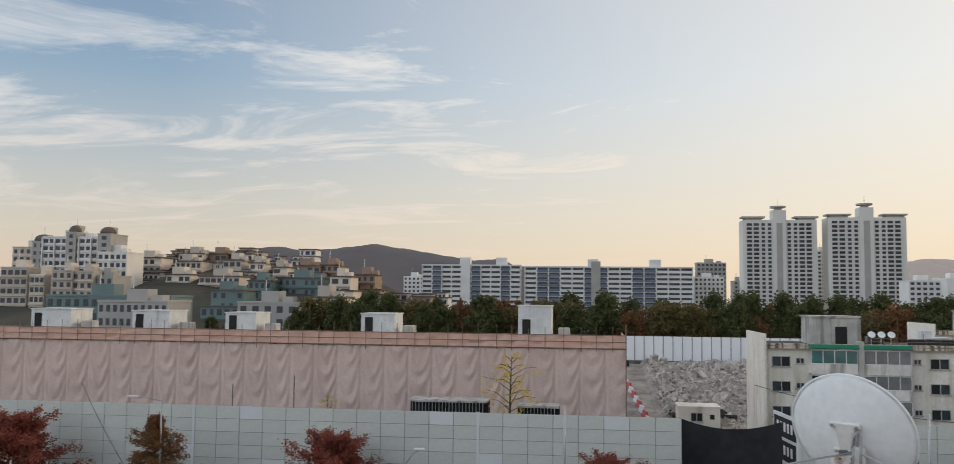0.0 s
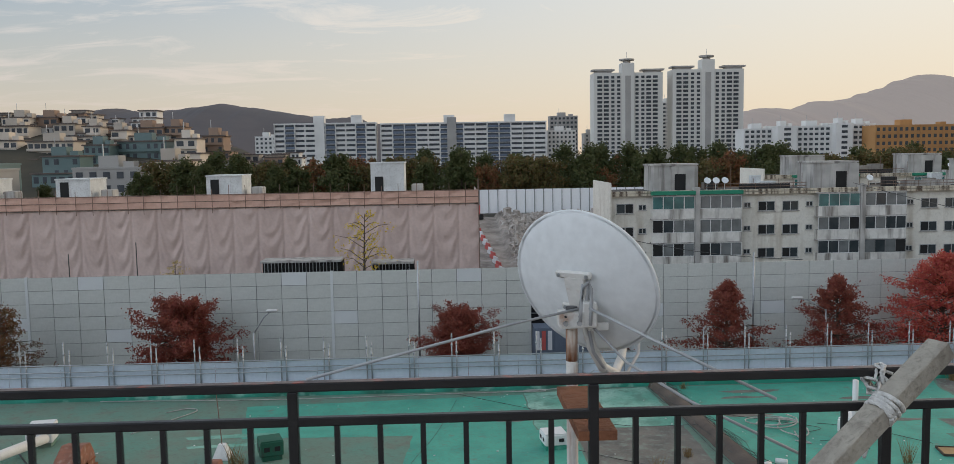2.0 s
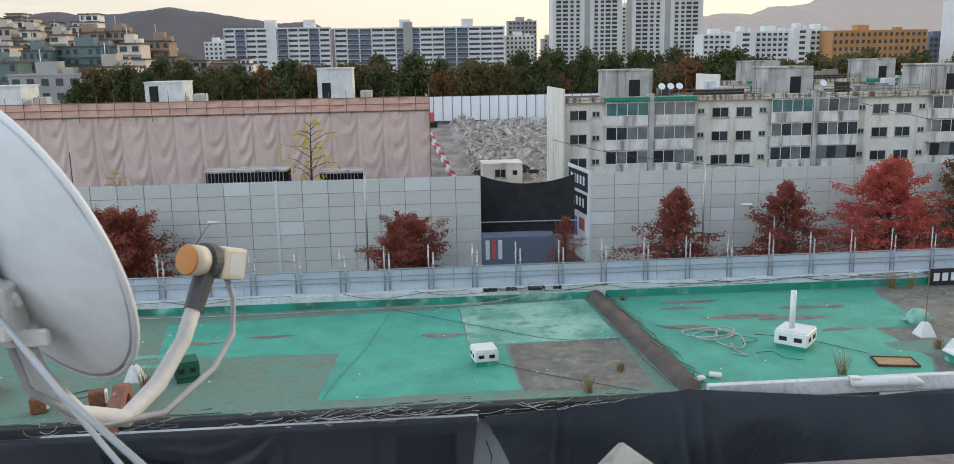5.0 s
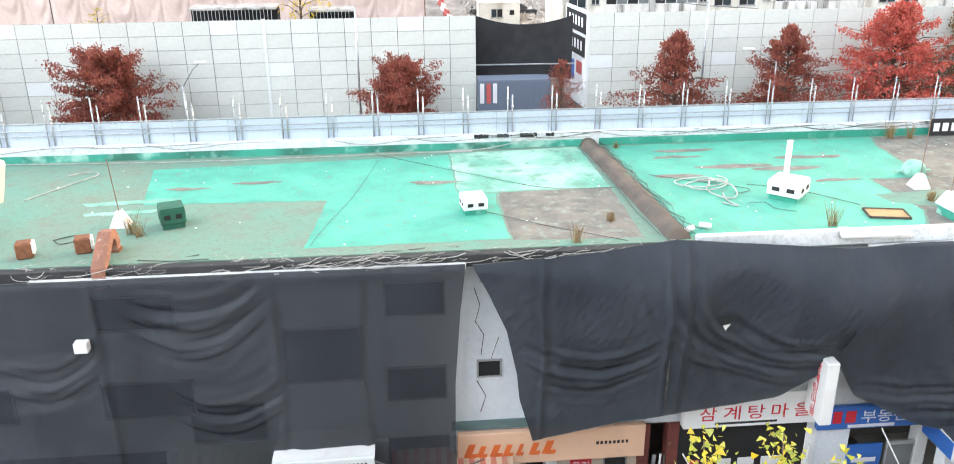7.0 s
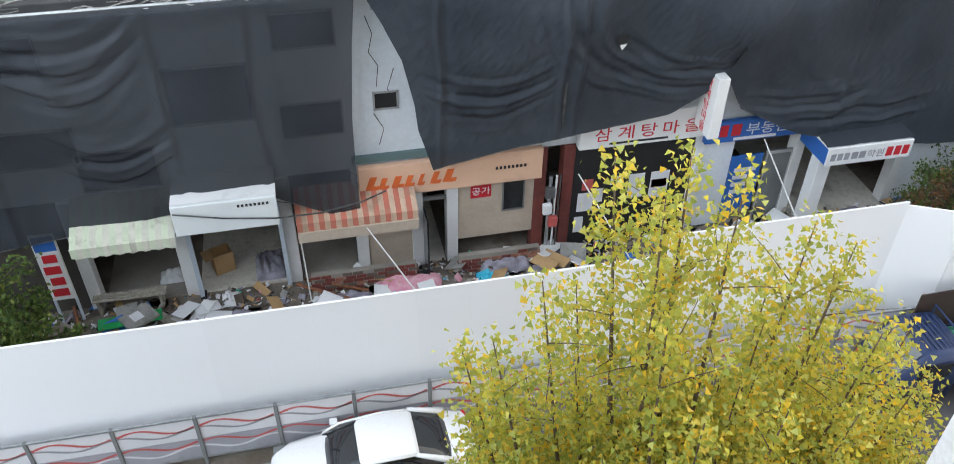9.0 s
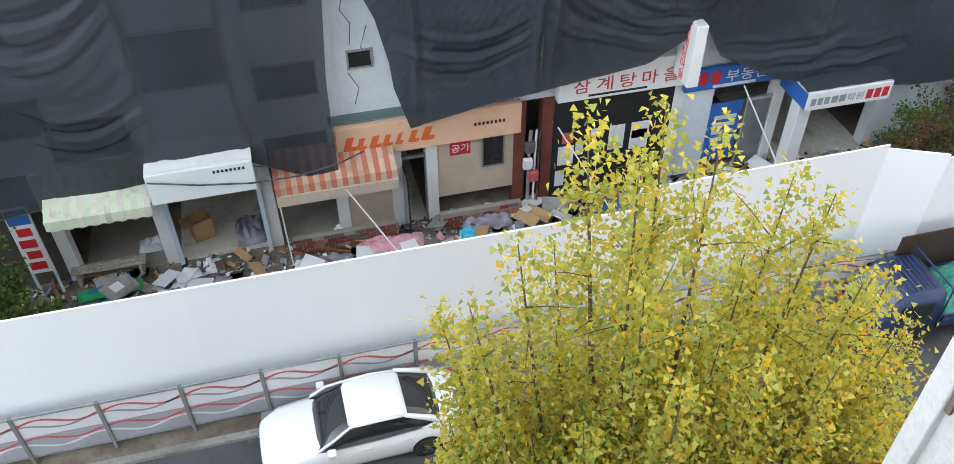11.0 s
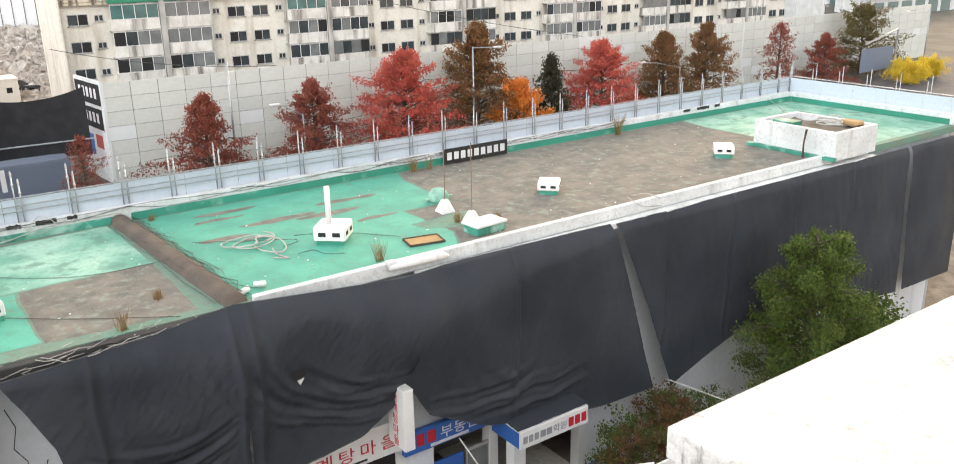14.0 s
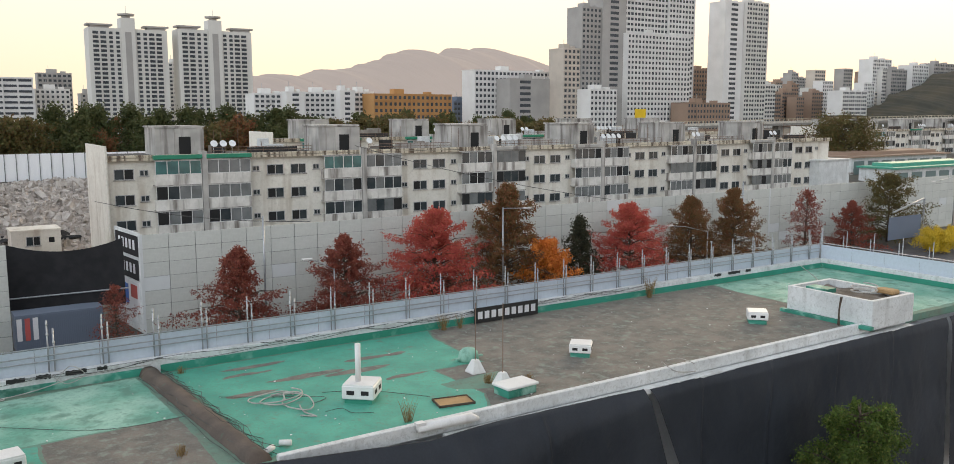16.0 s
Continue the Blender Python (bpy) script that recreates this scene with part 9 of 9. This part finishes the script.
solid("rope_line", tube(bmesh.new(), [(-0.47, 0.36, 17.665), (-0.2, 0.37, 17.66), (0.6, 0.38, 17.65)], 0.004, 6), M_ROPE, "thin white rope along the railing", "rope")

# ---- glazed bay of the own building ----
solid("bay_slab", bevel(B((3.0, 14, 0.43, 3.12, 15.40, 15.58)), 0.012, 2), M_BAYTOP, "white lime-washed roof slab with black dirt along its edge", "slab", kind="structure")
bay = thing("window_bay", (3.12, 2.98, 0), "white glazed bay with bronze and white window frames", "bay window", kind="structure")
part("corner_post", B((-0.06, 0.12, -0.16, 0.0, 0, 15.4), bev=0.008), M_BAYSIDE, bay)
part("front_wall", B((0.12, 10.8, -0.16, -0.02, 0, 15.4)), M_BAYSIDE, bay)
part("lower_wall", B((0.0, 0.12, -2.5, -0.16, 0, 13.6)), M_BAYSIDE, bay)
part("bronze_frame", B((-0.03, 0.06, -0.20, -0.16, 13.6, 15.4), (-0.03, 0.06, -2.5, -0.2, 15.36, 15.4), (-0.035, 0.06, -2.5, -0.2, 14.80, 14.87), (-0.03, 0.06, -1.6, -1.55, 13.6, 15.36)), M_BROWNFRAME, bay)
part("transom_pane", B((0.0, 0.012, -2.5, -0.2, 14.87, 15.36)), M_GREENPANE, bay, "green tinted upper pane")
part("white_frame", B((-0.02, 0.05, -0.32, -0.21, 13.6, 14.79), (-0.02, 0.05, -2.5, -0.32, 14.69, 14.79), (-0.025, 0.05, -1.3, -1.2, 13.6, 14.69)), M_BAYSIDE, bay)
part("sliding_pane", B((0.0, 0.012, -2.5, -0.34, 13.62, 14.69)), M_BLUEPANE, bay, "blue-grey sliding pane")
part("sash", B((-0.012, 0.03, -0.46, -0.40, 13.6, 14.69), (-0.012, 0.03, -0.72, -0.69, 13.6, 14.69)), M_ALU, bay)
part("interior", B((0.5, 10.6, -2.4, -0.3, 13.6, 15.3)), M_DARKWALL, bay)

# ---- parked car ----
def loft(bm, rings, caps=True):
    vr = [[bm.verts.new(p) for p in ring] for ring in rings]
    n = len(vr[0])
    for a, b in zip(vr, vr[1:]):
        for k in range(n):
            bm.faces.new((a[k], a[(k + 1) % n], b[(k + 1) % n], b[k]))
    if caps:
        bm.faces.new(vr[0][::-1]); bm.faces.new(vr[-1])
    return bm


def wheel(parent, x, y, rad, w):
    wh = part("wheel", lathe(bmesh.new(), [(rad * 0.6, -w / 2), (rad * 0.93, -w / 2), (rad, -w * 0.35), (rad, w * 0.35), (rad * 0.93, w / 2), (rad * 0.6, w / 2)], 24), M_TYRE, parent, smooth=True)
    wh.matrix_basis = Matrix.Translation((x, y, rad)) @ pose(0, 0, 0, 90, 0, 0)
    bm = bmesh.new()
    lathe(bm, [(0.02, -w * 0.3), (rad * 0.62, -w * 0.3), (rad * 0.62, w * 0.4), (rad * 0.58, w * 0.45)], 20)
    rm = part("rim_dish", bm, M_GREYPL, wh)
    for s_ in (1, -1):
        bm = bmesh.new()
        for k in range(5):
            box(bm, -0.035, 0.035, 0.0, rad * 0.6, s_ * w * 0.42, s_ * w * 0.5, Matrix.Rotation(k * 2 * math.pi / 5, 4, 'Z'))
        lathe(bm, [(rad * 0.56, s_ * w * 0.40), (rad * 0.64, s_ * w * 0.40), (rad * 0.64, s_ * w * 0.5), (rad * 0.56, s_ * w * 0.5)], 20)
        part("rim", bm, M_RIM, wh)


car = thing("car", (0.08, 12.98, 0), "white saloon car parked along the barrier", "car", rz=1.0)


def ring(x, w, z0, z1, sh=0.78):
    return [(x, -w * 0.93, z0), (x, -w, z0 + 0.16), (x, -w, z0 + (z1 - z0) * 0.55), (x, -w * 0.965, z1 - 0.09), (x, -w * sh, z1), (x, 0, z1 + 0.025), (x, w * sh, z1), (x, w * 0.965, z1 - 0.09), (x, w, z0 + (z1 - z0) * 0.55), (x, w, z0 + 0.16), (x, w * 0.93, z0)]


bm = loft(bmesh.new(), [ring(-2.40, 0.50, 0.34, 0.58), ring(-2.36, 0.66, 0.26, 0.66), ring(-2.22, 0.80, 0.2, 0.74), ring(-1.9, 0.89, 0.18, 0.83), ring(-1.4, 0.91, 0.18, 0.90), ring(-0.9, 0.915, 0.18, 0.955), ring(0, 0.915, 0.18, 0.95), ring(0.9, 0.915, 0.18, 0.98),
                         ring(1.5, 0.91, 0.18, 1.02), ring(1.95, 0.88, 0.2, 1.02), ring(2.25, 0.80, 0.26, 0.99), ring(2.38, 0.66, 0.36, 0.9), ring(2.41, 0.5, 0.42, 0.78)])
part("body", bm, M_CARWHITE, car, smooth=True)


def cring(x, w, z):
    return [(x, -w, 0.9), (x, -w * 0.93, 0.9 + (z - 0.9) * 0.55), (x, -w * 0.80, z - 0.03), (x, -w * 0.5, z), (x, 0, z + 0.015), (x, w * 0.5, z), (x, w * 0.80, z - 0.03), (x, w * 0.93, 0.9 + (z - 0.9) * 0.55), (x, w, 0.9)]


bm = loft(bmesh.new(), [cring(-1.12, 0.80, 0.93), cring(-0.75, 0.83, 1.17), cring(-0.35, 0.83, 1.38), cring(0.0, 0.83, 1.44), cring(0.5, 0.83, 1.455), cring(0.95, 0.82, 1.41), cring(1.4, 0.80, 1.22), cring(1.85, 0.76, 1.0)])
part("cabin_glass", bm, M_CARGLASS, car, "dark tinted glass", smooth=True)


def rring(x, w, z):
    return [(x, -w, z - 0.045), (x, -w * 0.9, z), (x, 0, z + 0.03), (x, w * 0.9, z), (x, w, z - 0.045), (x, 0, z - 0.05)]


part("roof", loft(bmesh.new(), [rring(-0.36, 0.60, 1.37), rring(-0.28, 0.665, 1.415), rring(0.05, 0.69, 1.46), rring(0.5, 0.69, 1.475), rring(0.9, 0.67, 1.435), rring(1.0, 0.62, 1.405)]), M_CARWHITE, car, smooth=True)
for s_ in (-1, 1):
    part("front_pillar", tube(bmesh.new(), [(-1.1, s_ * 0.80, 0.95), (-0.7, s_ * 0.775, 1.22), (-0.32, s_ * 0.665, 1.41)], 0.035, 6), M_CARWHITE, car, smooth=True)
    part("rear_pillar", tube(bmesh.new(), [(0.92, s_ * 0.67, 1.42), (1.35, s_ * 0.70, 1.23), (1.8, s_ * 0.74, 1.03)], [0.05, 0.07, 0.09], 6), M_CARWHITE, car, smooth=True)
    part("roof_edge", tube(bmesh.new(), [(-0.32, s_ * 0.665, 1.405), (0.3, s_ * 0.69, 1.44), (0.92, s_ * 0.67, 1.41)], 0.03, 6), M_CARWHITE, car, smooth=True)
    part("mirror", bevel(B((-0.92, -0.72, s_ * 0.99 - 0.1, s_ * 0.99 + 0.1, 0.95, 1.09)), 0.04, 2), M_CARWHITE, car)
    part("headlight", bevel(B((-2.3, -1.95, s_ * 0.74 - 0.1, s_ * 0.74 + 0.1, 0.63, 0.74)), 0.03), M_GLASSGREY, car, "clear headlight")
    part("tail_light", bevel(B((2.18, 2.36, s_ * 0.68 - 0.12, s_ * 0.68 + 0.12, 0.74, 0.9)), 0.03), M_REDLET, car, "red tail light")
    for x in (-0.1, 0.85):
        part("door_handle", B((x, x + 0.18, s_ * 0.925 - 0.012, s_ * 0.925 + 0.012, 0.80, 0.83)), M_CARWHITE, car)
    part("sill_trim", tube(bmesh.new(), [(-0.95, s_ * 0.86, 0.955), (0.4, s_ * 0.86, 0.965), (1.3, s_ * 0.84, 1.01)], 0.012, 5), M_RIM, car)
part("grille", B((-2.42, -2.34, -0.4, 0.4, 0.42, 0.58)), M_GREYPL, car)
for x in (-1.42, 1.38):
    for s_ in (-1, 1):
        # flat black disc for the shade in the arch; the body has no recess
        part("arch_shade_disc", lathe(bmesh.new(), [(0.37, -0.02), (0.37, 0.02)], 20), M_DARK, car).matrix_basis = Matrix.Translation((x, s_ * 0.905, 0.345)) @ pose(0, 0, 0, 90, 0, 0)
        wheel(car, x, s_ * 0.835, 0.325, 0.22)

# ---- blue pick-up truck ----
tk = thing("truck", (13.15, 12.98, 0), "dark blue flat-bed truck loaded under a green net", "truck", rz=-2.0)
bm = loft(bmesh.new(), [[(x, -w, z0), (x, -w, z1 - 0.45), (x, -w * 0.9, z1 - 0.06), (x, -w * 0.7, z1), (x, w * 0.7, z1), (x, w * 0.9, z1 - 0.06), (x, w, z1 - 0.45), (x, w, z0)] for x, w, z0, z1 in ((0.0, 0.72, 0.4, 0.95), (0.06, 0.82, 0.35, 1.1), (0.4, 0.85, 0.32, 1.55), (0.75, 0.85, 0.32, 1.9), (1.1, 0.84, 0.32, 1.97), (1.75, 0.83, 0.32, 1.95), (1.85, 0.80, 0.32, 1.9))])
part("cab", bm, M_TRUCK, tk, smooth=True)
bm = bmesh.new()
q = [bm.verts.new(p) for p in ((0.10, -0.66, 1.17), (0.10, 0.66, 1.17), (0.70, 0.62, 1.86), (0.70, -0.62, 1.86))]
bm.faces.new(q)
bmesh.ops.translate(bm, verts=bm.verts[:], vec=(-0.035, 0, 0.03))
part("windscreen", bm, M_GLASSGREY, tk)
for s_ in (-1, 1):
    part("side_window", B((0.62, 1.5, s_ * 0.845 - 0.012, s_ * 0.845 + 0.012, 1.18, 1.68)), M_CARGLASS, tk)
    part("headlight", B((-0.03, 0.06, s_ * 0.6 - 0.12, s_ * 0.6 + 0.12, 0.7, 0.88)), M_ORANGELET, tk)
    part("side_board", B((1.95, 4.75, s_ * 0.85 - 0.025, s_ * 0.85 + 0.025, 0.78, 1.15)), M_TRUCK, tk)
part("bed", B((1.9, 4.75, -0.85, 0.85, 0.7, 0.80), (4.7, 4.75, -0.85, 0.85, 0.78, 1.15)), M_TRUCK, tk)
part("bed_rail", tube(bmesh.new(), [(1.9, -0.8, 0.8), (1.9, -0.8, 2.05), (1.9, 0.8, 2.05), (1.9, 0.8, 0.8)], 0.03, 6), M_TRUCK, tk)
for k in range(6):
    part("rack_bar", B((0.9 + 0.14 * k, 0.93 + 0.14 * k, -0.6, 0.6, 1.985, 2.01)), M_TRUCK, tk)
part("load", grid_mesh(26, 18, lambda u, v: (1.97 + 2.78 * u, -0.88 + 1.76 * v, 0.95 + 0.62 * math.sin(u * 3.14) ** 0.5 * math.sin(v * 3.14) ** 0.5 + 0.14 * nz(u * 7, v * 6, 3))), M_NET, tk, "rubbish under a green net")
part("cardboard", bevel(B((3.1, 3.9, -0.35, 0.25, 1.62, 1.66)), 0.01), M_CARD, tk)
part("chassis", B((1.2, 4.6, -0.4, 0.4, 0.35, 0.7)), M_DARK, tk)
for x in (0.65, 3.35):
    for s_ in (-1, 1):
        wheel(tk, x, s_ * 0.76, 0.29, 0.2)
bd = solid("brown_board", B((14.6, 17.0, 13.80, 13.84, 1.0, 2.4)), M_BOARDBR, "dark brown board fixed above the street barrier", "board")
